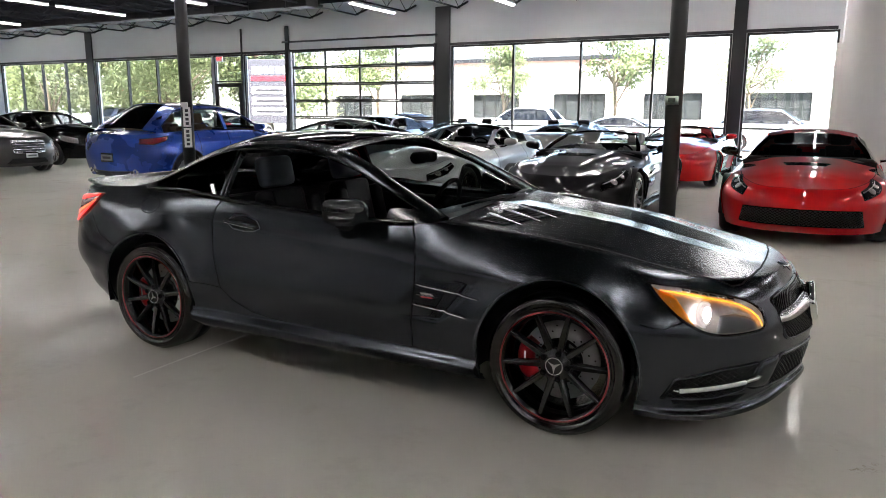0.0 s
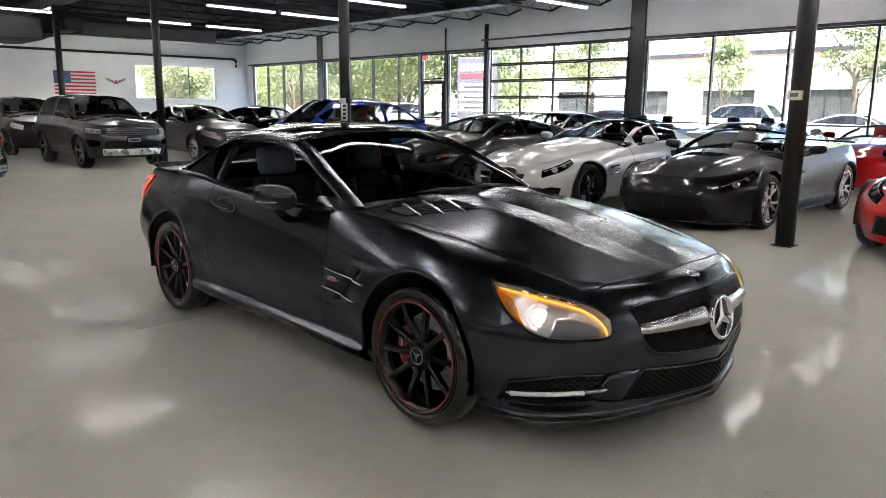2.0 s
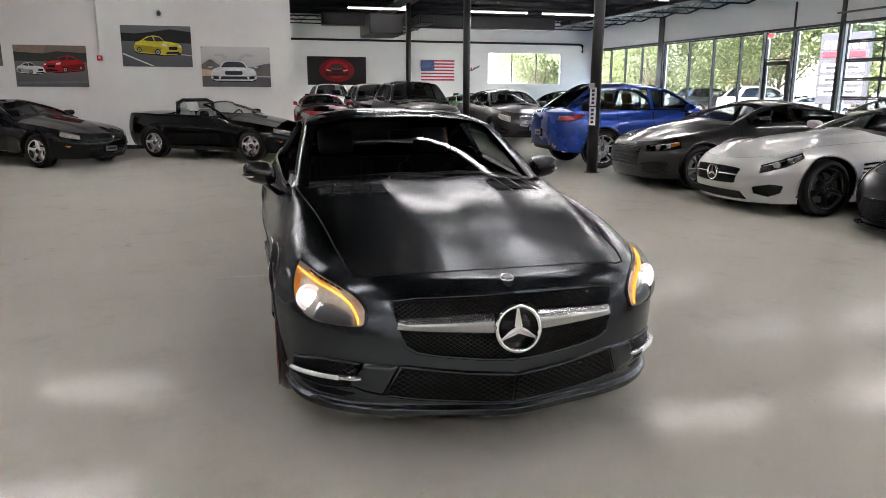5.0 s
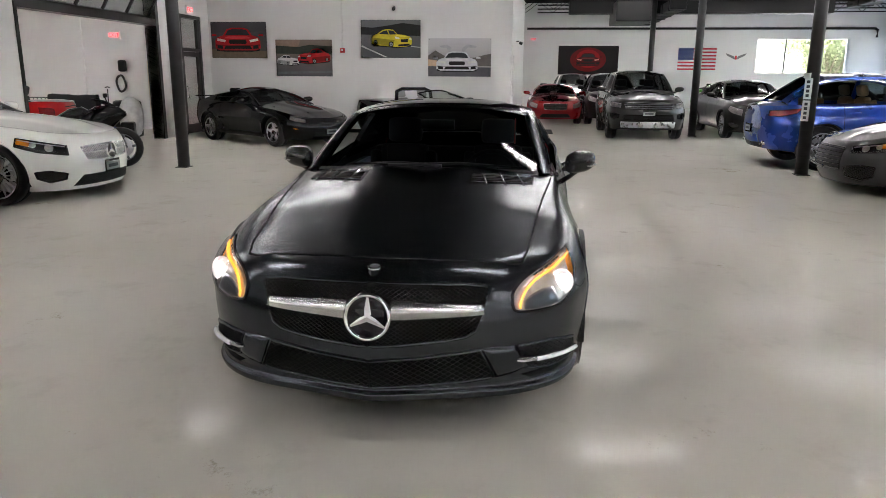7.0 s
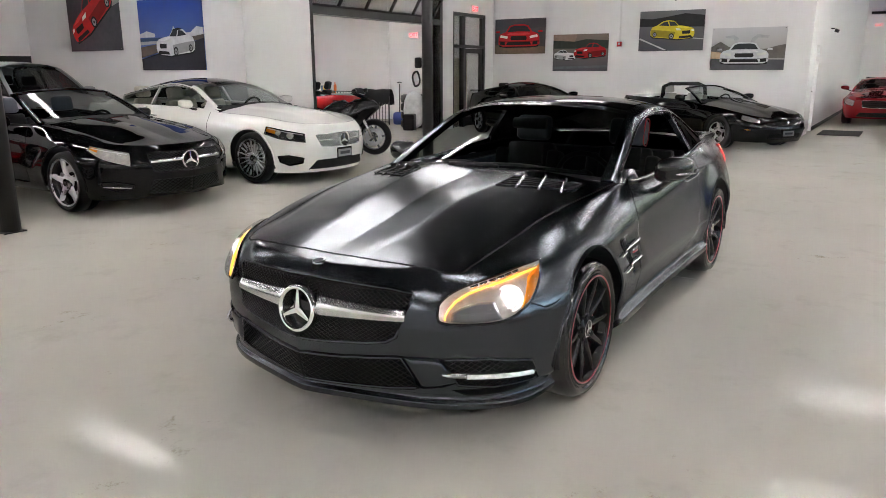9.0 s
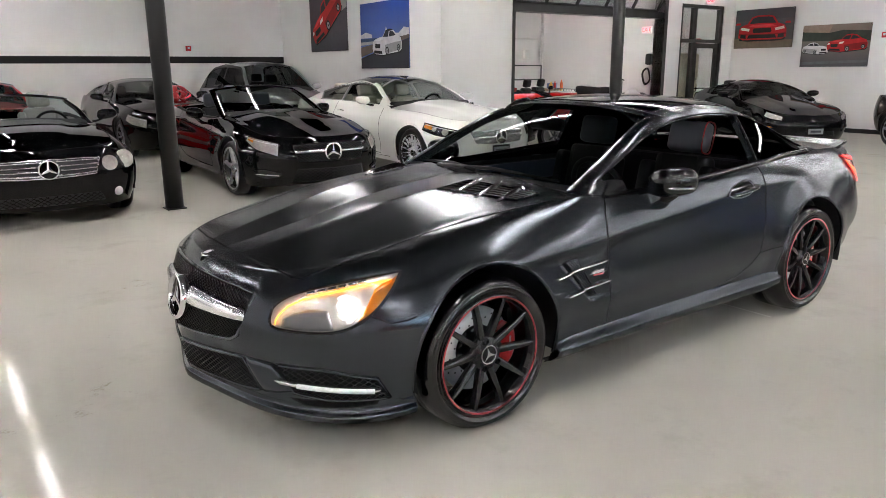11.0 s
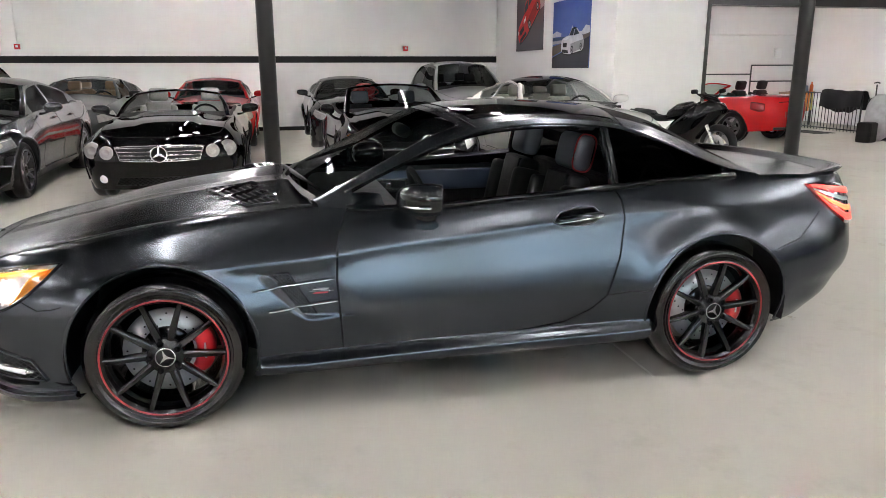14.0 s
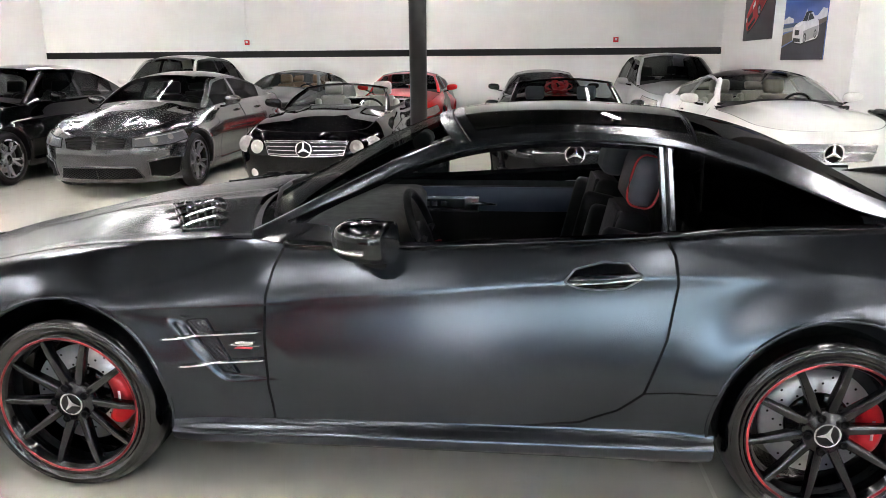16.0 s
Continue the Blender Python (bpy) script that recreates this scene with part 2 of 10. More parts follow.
def part(name, data, material, parent=None, label=""):
    """Links a bmesh or a mesh as one object under a thing or a part."""
    if isinstance(data, bmesh.types.BMesh):
        me = bpy.data.meshes.new(name)
        data.to_mesh(me)
        data.free()
        data = me
    if material is not None and not data.materials:
        data.materials.append(material)
    ob = new(name, data)
    if parent is not None:
        ob.parent = parent
    return tagged(ob, label) if label else ob


def thing(name, label, category, m=None, group="", kind=""):
    """An Empty at the base of a thing."""
    ob = new(name)
    ob.empty_display_size = 0.1
    if m is not None:
        ob.matrix_world = m
    return tagged(ob, label, category, group, kind)


def box_bm(sx, sy, sz, at=(0, 0, 0), bevel=0.0, segments=2, bm=None, m=None):
    out = bm or bmesh.new()
    made = bmesh.ops.create_cube(out, size=1.0, matrix=(m or Matrix()) @ Matrix.Translation(at) @ Matrix.Diagonal((sx, sy, sz, 1)))
    if bevel:
        edges = {e for v in made["verts"] for e in v.link_edges}
        bmesh.ops.bevel(out, geom=list(edges), offset=bevel, segments=segments, affect="EDGES", profile=0.6)
    return out


def box_vf(dx, dy, dz):
    """Verts and faces of a plain small bar about its middle."""
    v = [(sx * dx / 2, sy * dy / 2, sz * dz / 2) for sx in (-1, 1) for sy in (-1, 1) for sz in (-1, 1)]
    return v, [(0, 1, 3, 2), (4, 6, 7, 5), (0, 4, 5, 1), (2, 3, 7, 6), (0, 2, 6, 4), (1, 5, 7, 3)]


def lathe(profile, n=40, closed=False):
    """Verts and faces of a profile of (radius, y) turned round the y axis."""
    verts, faces, k = [], [], len(profile)
    for i in range(n):
        a = 2 * math.pi * i / n
        verts += [(r * math.cos(a), y, r * math.sin(a)) for r, y in profile]
    for i in range(n):
        for j in range(k if closed else k - 1):
            a, b = i * k + j, i * k + (j + 1) % k
            c, d = ((i + 1) % n) * k + (j + 1) % k, ((i + 1) % n) * k + j
            faces.append((a, d, c, b))
    return verts, faces


def tube(points, radius, n=8, flat=1.0, closed=False, up=(0, 0, 1)):
    """Verts and faces of a tube along points; flat squashes it along up."""
    pts = [Vector(p) for p in points]
    radii = radius if isinstance(radius, (list, tuple)) else [radius] * len(pts)
    verts, faces, m = [], [], len(pts)
    for i, p in enumerate(pts):
        a, b = pts[i - 1] if i or closed else p, pts[(i + 1) % m] if i < m - 1 or closed else p
        t = (b - a).normalized()
        side = t.cross(Vector(up))
        side = side.normalized() if side.length > 1e-4 else t.orthogonal().normalized()
        top = side.cross(t)
        for k in range(n):
            an = 2 * math.pi * k / n
            verts.append(p + side * math.cos(an) * radii[i] + top * math.sin(an) * radii[i] * flat)
    for i in range(m if closed else m - 1):
        for k in range(n):
            j = (i + 1) % m
            faces.append((i * n + k, i * n + (k + 1) % n, j * n + (k + 1) % n, j * n + k))
    if not closed:
        faces += [tuple(range(n))[::-1], tuple(range((m - 1) * n, m * n))]
    return verts, faces


def joined(*pieces):
    verts, faces = [], []
    for v, f in pieces:
        k = len(verts)
        verts += list(v)
        faces += [tuple(i + k for i in q) for q in f]
    return verts, faces


def mirrored(vf):
    return [(v[0], -v[1], v[2]) for v in vf[0]], [tuple(reversed(f)) for f in vf[1]]


def moved(vf, m):
    return [tuple(m @ Vector(v)) for v in vf[0]], vf[1]


def put_mesh(name, vf, material, parent, label="", smooth=True):
    return part(name, mesh_of(name, vf[0], vf[1], smooth), material, parent, label)


def curve(keys):
    """A smooth function through (x, value) keys in any order of x."""
    ks = sorted(keys)
    x, y = np.array([k[0] for k in ks], float), np.array([k[1] for k in ks], float)
    if len(x) == 1:
        return lambda q: np.full(np.shape(q), y[0])
    d = np.diff(y) / np.diff(x)
    m = np.zeros(len(x))
    for i in range(1, len(x) - 1):
        m[i] = 0 if d[i - 1] * d[i] <= 0 else 2 * d[i - 1] * d[i] / (d[i - 1] + d[i])
    m[0], m[-1] = d[0], d[-1]

    def f(q):
        q = np.clip(np.asarray(q, float), x[0], x[-1])
        i = np.clip(np.searchsorted(x, q, side="right") - 1, 0, len(x) - 2)
        h = x[i + 1] - x[i]
        t = (q - x[i]) / h
        return ((2 * t**3 - 3 * t**2 + 1) * y[i] + (t**3 - 2 * t**2 + t) * h * m[i]
                + (-2 * t**3 + 3 * t**2) * y[i + 1] + (t**3 - t**2) * h * m[i + 1])

    return f


def eased(keys, sigma=0.05):
    """The curve through the keys with its bends softened over sigma metres."""
    f = curve(keys)
    ks = sorted(keys)
    a, b = ks[0][0], ks[-1][0]
    h = sigma / 12
    x = np.arange(a - 4 * sigma, b + 4 * sigma + h, h)
    y = f(x)
    e = 1e-3
    y = y + np.where(x < a, (x - a) * (f(a + e) - f(a)) / e, 0) + np.where(x > b, (x - b) * (f(b) - f(b - e)) / e, 0)
    g = np.exp(-0.5 * (np.arange(-48, 49) / 12.0) ** 2)
    y = np.convolve(np.pad(y, 48, mode="edge"), g / g.sum(), mode="valid")
    return lambda q: np.interp(np.clip(np.asarray(q, float), a, b), x, y)


def line_through(points, n=1600):
    """A dense smooth polyline through points of the plane (Catmull-Rom by chord), with its arc length."""
    p = np.array(points, float)
    p = np.vstack([p[0] * (1, -1) + (p[0] - p[1]) * (1, 0) * 0 - (0, p[1][1]), p, p[-1] * (1, -1) - (0, p[-2][1])])
    p[0], p[-1] = (p[2][0], -p[2][1]), (p[-3][0], -p[-3][1])
    k = np.r_[0, np.cumsum(np.hypot(*np.diff(p, axis=0).T) ** 0.5)]
    out = []
    for i in range(1, len(p) - 2):
        t = np.linspace(k[i], k[i + 1], max(4, n // (len(p) - 3)), endpoint=False)[:, None]
        a1 = (k[i] - t) / (k[i] - k[i - 1]) * p[i - 1] + (t - k[i - 1]) / (k[i] - k[i - 1]) * p[i]
        a2 = (k[i + 1] - t) / (k[i + 1] - k[i]) * p[i] + (t - k[i]) / (k[i + 1] - k[i]) * p[i + 1]
        a3 = (k[i + 2] - t) / (k[i + 2] - k[i + 1]) * p[i + 1] + (t - k[i + 1]) / (k[i + 2] - k[i + 1]) * p[i + 2]
        b1 = (k[i + 1] - t) / (k[i + 1] - k[i - 1]) * a1 + (t - k[i - 1]) / (k[i + 1] - k[i - 1]) * a2
        b2 = (k[i + 2] - t) / (k[i + 2] - k[i]) * a2 + (t - k[i]) / (k[i + 2] - k[i]) * a3
        out.append((k[i + 1] - t) / (k[i + 1] - k[i]) * b1 + (t - k[i]) / (k[i + 1] - k[i]) * b2)
    out = np.vstack(out + [p[-2:-1]])
    return out, np.r_[0, np.cumsum(np.hypot(*np.diff(out, axis=0).T))]


# ---------------------------------------------------------------- the skin of a car
class Skin:
    """The painted skin of a car, x ahead, y to its left, z up, origin on the floor midway between the axles.
    side(s, z): s runs from the nose's middle round the left flank to the tail's middle."""

    def __init__(self, d):
        self.d = d
        pts, arc = line_through(d["outline"])
        bend = eased
        if d.get("fine"):
            u = np.linspace(0, arc[-1], 4000)
            q = np.stack([np.interp(u, arc, pts[:, 0]), np.interp(u, arc, pts[:, 1])], 1)
            k = int(0.12 / (u[1] - u[0]))
            q = np.vstack([q[k:0:-1] * (1, -1), q, q[-2 : -k - 2 : -1] * (1, -1)])
            g = np.exp(-0.5 * (np.arange(-k, k + 1) / (k / 3.0)) ** 2)
            pts = np.stack([np.convolve(q[:, i], g / g.sum(), mode="valid") for i in (0, 1)], 1)
            arc = np.r_[0, np.cumsum(np.hypot(*np.diff(pts, axis=0).T))]
        self.bent = {k: bend(d[k]) for k in ("hood_bow", "hood_k", "deck_bow", "deck_k", "rail_y", "rail_z", "roof_z", "roof_bow") if k in d}
        self.pts, self.arc, self.length = pts, arc, arc[-1]
        t = np.gradient(pts, axis=0)
        t /= np.hypot(*t.T)[:, None] + 1e-9
        self.nrm = np.stack([-t[:, 1], t[:, 0]], 1) * -1
        if self.nrm[len(pts) // 2][1] < 0:
            self.nrm = -self.nrm
        self.zb, self.zm, self.zs = bend(d["zb"]), bend(d["zm"]), bend(d["zs"])
        self.ib, self.ish, self.lean = bend(d["ib"]), bend(d["ish"]), bend(d["lean"])

    def at_x(self, x):
        """The s at which the outline has that x on the left flank."""
        return np.interp(-np.asarray(x, float), -self.pts[:, 0], self.arc)

    def at_y(self, y):
        """The s at the nose where the outline has that y."""
        k = int(np.argmax(self.pts[:, 1] > 0.97 * self.pts[:, 1].max()))
        return np.interp(y, self.pts[:k, 1], self.arc[:k])

    def tail_y(self, y):
        k = len(self.pts) - int(np.argmax(self.pts[::-1, 1] > 0.97 * self.pts[:, 1].max()))
        return np.interp(-np.asarray(y), -self.pts[k:, 1], self.arc[k:])

    def side(self, s, z, off=0.0):
        s, z = np.broadcast_arrays(np.asarray(s, float), np.asarray(z, float))
        x0, y0 = np.interp(s, self.arc, self.pts[:, 0]), np.interp(s, self.arc, self.pts[:, 1])
        nx, ny = np.interp(s, self.arc, self.nrm[:, 0]), np.interp(s, self.arc, self.nrm[:, 1])
        zb, zm, zs = self.zb(x0), self.zm(x0), self.zs(x0)
        a = self.lean(x0)
        lo = np.clip((zm - z) / (zm - zb), 0, 1.3)
        hi = np.clip((z - zm) / (zs - zm), 0, 1)
        inset = self.ib(x0) * lo**2.0 + self.ish(x0) * (a * hi ** self.d.get("tumble", 1.7) + (1 - a) * (1 - np.sqrt(np.maximum(0, 1 - (0.985 * hi) ** 2))))
        if "relief" in self.d:
            inset = inset - self.d["relief"](x0, z, s)
        inset = inset - off
        return np.stack([x0 - nx * inset, y0 - ny * inset, z + 0 * s], -1)

    def normal(self, s, z):
        e = 0.004
        a = self.side(np.asarray(s) + e, z) - self.side(np.asarray(s) - e, z)
        b = self.side(s, np.asarray(z) + e) - self.side(s, np.asarray(z) - e)
        n = np.cross(b, a)
        n /= np.linalg.norm(n, axis=-1, keepdims=True) + 1e-9
        c = self.side(s, z, 0.01) - self.side(s, z)
        return n * np.sign((n * c).sum(-1))[..., None]

    def out(self, s, z, off):
        return self.side(s, z) + self.normal(s, z) * np.asarray(off)[..., None]

    def shoulder(self, s):
        x0 = np.interp(s, self.arc, self.pts[:, 0])
        return self.side(s, self.zs(x0))

    # the top skins
    def crown(self, s, f, hood=True):
        """A point of the bonnet (or boot lid): s of the shoulder, f from 1 at the shoulder to 0 in the middle."""
        p = self.shoulder(s)
        x, y, z = p[..., 0], p[..., 1], p[..., 2]
        d = self.d
        bow = self.bent["hood_bow" if hood else "deck_bow"](x)
        k = self.bent["hood_k" if hood else "deck_k"](x)
        yy = y * f
        zz = z + k * (y**2 - yy**2)
        if hood and "hood_relief" in d:
            zz = zz + d["hood_relief"](x + bow * (1 - f**2), yy) * (1 - f**6)
        return np.stack([x + bow * (1 - f**2), yy, zz], -1)

    def rail(self, x):
        return np.stack([np.asarray(x, float), self.bent["rail_y"](x), self.bent["rail_z"](x)], -1)

    def glasshouse(self, s, f):
        """The roof skin: s of the belt, f from 1 at the rail to 0 in the middle."""
        x = self.shoulder(s)[..., 0]
        r = self.rail(x)
        d = self.d
        zc, bow = self.bent["roof_z"](x), self.bent["roof_bow"](x)
        return np.stack([x + bow * (1 - f**2), r[..., 1] * f, r[..., 2] + (zc - r[..., 2]) * (1 - np.abs(f) ** d.get("roof_p", 2.3))], -1)

    def flank(self, s, q):
        """The side of the glasshouse: q from 0 at the belt to 1 at the rail."""
        b = self.shoulder(s)
        r = self.rail(b[..., 0])
        p = b + (r - b) * np.asarray(q)[..., None]
        p[..., 1] += 0.10 * np.asarray(q) * (1 - np.asarray(q)) * (r[..., 2] - b[..., 2])
        return p


def grid_faces(n, m):
    return [(i * m + j, i * m + j + 1, (i + 1) * m + j + 1, (i + 1) * m + j) for i in range(n - 1) for j in range(m - 1)]


def grid(p):
    n, m = p.shape[:2]
    return p.reshape(-1, 3).tolist(), grid_faces(n, m)


def welded(vf, eps=5e-5):
    """Merges equal verts and drops faces without area."""
    seen, idx, verts = {}, [], []
    for v in vf[0]:
        k = (round(v[0] / eps), round(v[1] / eps), round(v[2] / eps))
        if k not in seen:
            seen[k] = len(verts)
            verts.append(v)
        idx.append(seen[k])
    faces = []
    for f in vf[1]:
        g = []
        for i in f:
            if idx[i] not in g:
                g.append(idx[i])
        if len(g) > 2:
            faces.append(tuple(g))
    return verts, faces


def outward(vf, centre):
    """Turns all faces of a patch the way its middle face should look: away from centre."""
    v, f = vf
    if not f:
        return vf
    acc = 0.0
    c = Vector(centre)
    for q in f[:: max(1, len(f) // 60)]:
        a, b, d = Vector(v[q[0]]), Vector(v[q[1]]), Vector(v[q[2]])
        acc += (b - a).cross(d - a).normalized().dot((a - c).normalized())
    return (v, [tuple(reversed(q)) for q in f]) if acc < 0 else vf


def inside(poly, x, z):
    x, z = np.asarray(x), np.asarray(z)
    hit = np.zeros(x.shape, bool)
    for (x0, z0), (x1, z1) in zip(poly, poly[1:] + poly[:1]):
        cross = (z0 > z) != (z1 > z)
        with np.errstate(divide="ignore", invalid="ignore"):
            hit ^= cross & (x < (x1 - x0) * (z - z0) / (z1 - z0 + 1e-12) + x0)
    return hit


def nearest(poly, x, z, closed=True):
    best = np.full(np.shape(x), 1e9)
    bx, bz = np.array(x, float), np.array(z, float)
    segs = list(zip(poly, poly[1:] + poly[:1])) if closed else list(zip(poly, poly[1:]))
    for (x0, z0), (x1, z1) in segs:
        dx, dz = x1 - x0, z1 - z0
        t = np.clip(((x - x0) * dx + (z - z0) * dz) / (dx * dx + dz * dz + 1e-12), 0, 1)
        px, pz = x0 + t * dx, z0 + t * dz
        dd = np.hypot(px - x, pz - z)
        m = dd < best
        best, bx, bz = np.where(m, dd, best), np.where(m, px, bx), np.where(m, pz, bz)
    return best, bx, bz


def flank_mesh(skin, step, rows, arches, cuts=()):
    """The lower skin of the left side with its wheel arches cut, and the faces of each cut apart: {name: (verts, faces)}."""
    n = int(skin.length / step) + 1
    s = np.linspace(0, skin.length, n)
    r = np.linspace(0, 1, rows)
    x0 = np.interp(s, skin.arc, skin.pts[:, 0])
    zb, zs = skin.zb(x0), skin.zs(x0)
    S = np.repeat(s[:, None], rows, 1)
    Z = zb[:, None] + (zs - zb)[:, None] * (1 - (1 - r) ** 1.25)[None]
    h = min(step, float(np.mean(zs - zb)) / rows)
    for kind, data in [("arch", a) for a in arches] + [("cut", c) for _, c in cuts]:
        p = skin.side(S, Z)
        x, z = p[..., 0], p[..., 2]
        if kind == "arch":
            cx, cz, ra = data
            dd = np.hypot(x - cx, z - cz)
            m = (np.abs(dd - ra) < 0.6 * max(h, step * 0.7)) & (z > cz - 0.25) & (p[..., 1] > 0.3)
            tx, tz = cx + (x - cx) * ra / (dd + 1e-9), cz + (z - cz) * ra / (dd + 1e-9)
        else:
            dd, tx, tz = nearest(data, x, z)
            m = (dd < 0.55 * max(h, step * 0.7)) & (p[..., 1] > 0.3)
        m[:, -1] = m[:, -1] & False
        S = np.where(m, S - (tx - x), S)
        Z = np.where(m, np.clip(tz, zb[:, None], zs[:, None]), Z)
    p = skin.side(S, Z)
    verts = p.reshape(-1, 3)
    groups = {"body": []}
    groups.update({name: [] for name, _ in cuts})
    quads = grid_faces(n, rows)
    mid = verts[np.array(quads)].mean(1)
    gone = np.zeros(len(quads), bool)
    for cx, cz, ra in arches:
        gone |= (np.hypot(mid[:, 0] - cx, mid[:, 2] - cz) < ra - 0.001) & (mid[:, 1] > 0.3)
    owner = np.array(["body"] * len(quads), dtype=object)
    for name, poly in cuts:
        owner[inside(poly, mid[:, 0], mid[:, 2]) & (mid[:, 1] > 0.3)] = name
    for q, g, o in zip(quads, gone, owner):
        if not g:
            groups[o].append(q)
    out = {}
    for name, faces in groups.items():
        used = sorted({i for f in faces for i in f})
        back = {i: k for k, i in enumerate(used)}
        out[name] = outward((verts[used].tolist(), [tuple(back[i] for i in f) for f in faces]), (0, 0, 0.4))
    return out


def strip_on(points, normals, width, lift=0.0006):
    """A thin ribbon along points of a skin."""
    p, nn = np.array(points), np.array(normals)
    t = np.gradient(p, axis=0)
    w = np.cross(t, nn)
    w /= np.linalg.norm(w, axis=1, keepdims=True) + 1e-9
    a, b = p + nn * lift + w * width / 2, p + nn * lift - w * width / 2
    verts = np.stack([a, b], 1).reshape(-1, 3).tolist()
    faces = [(2 * i, 2 * i + 1, 2 * i + 3, 2 * i + 2) for i in range(len(p) - 1)]
    return verts, faces


def dense(poly, step=0.02, closed=False):
    pts = list(poly) + ([poly[0]] if closed else [])
    out = []
    for a, b in zip(pts, pts[1:]):
        k = max(1, int(math.dist(a, b) / step))
        out += [tuple(np.add(a, np.multiply(np.subtract(b, a), i / k))) for i in range(k)]
    return out + [pts[-1]]


def patch_on(skin, top, bottom, off=0.003, nu=20, nv=8, bulge=0.0, thick=0.012):
    """A plate laid on the flank between two polylines of (s, z), its edge turned down to the skin."""
    def along(line, t):
        q = np.array(line, float)
        k = np.r_[0, np.cumsum(np.hypot(*np.diff(q, axis=0).T))]
        return np.stack([np.interp(t * k[-1], k, q[:, 0]), np.interp(t * k[-1], k, q[:, 1])], -1)

    t, v = np.linspace(0, 1, nu), np.linspace(0, 1, nv)
    a, b = along(top, t), along(bottom, t)
    sz = a[:, None] + (b - a)[:, None] * v[None, :, None]
    edge = np.minimum(np.minimum(t, 1 - t)[:, None] * 6, np.minimum(v, 1 - v)[None] * 4).clip(0, 1)
    p = skin.out(sz[..., 0], sz[..., 1], off + bulge * (1 - (1 - edge) ** 2))
    verts, faces = grid(p)
    verts, faces = outward((verts, faces), (0, 0, 0.4))
    ring = [i * nv for i in range(nu)] + [(nu - 1) * nv + j for j in range(1, nv)] + [i * nv + nv - 1 for i in range(nu - 2, -1, -1)] + [j for j in range(nv - 2, 0, -1)]
    flat = sz.reshape(-1, 2)
    low = skin.out(flat[ring][:, 0], flat[ring][:, 1], np.full(len(ring), off - thick))
    k = len(verts)
    verts = list(verts) + low.tolist()
    m = len(ring)
    faces = list(faces) + [(ring[i], ring[(i + 1) % m], k + (i + 1) % m, k + i) for i in range(m)]
    return verts, faces


def rim_line(skin, top, bottom, radius, off=0.004, n=6):
    """A moulding round a plate of patch_on()."""
    loop = dense(list(top), 0.02) + dense(list(bottom)[::-1], 0.02)
    q = np.array(loop)
    p = skin.out(q[:, 0], q[:, 1], np.full(len(q), off))
    keep = [0] + [i for i in range(1, len(p)) if np.linalg.norm(p[i] - p[i - 1]) > 0.002]
    return tube([p[i] for i in keep], radius, n, closed=True)


# ---------------------------------------------------------------- wheels
WHEELS = {}


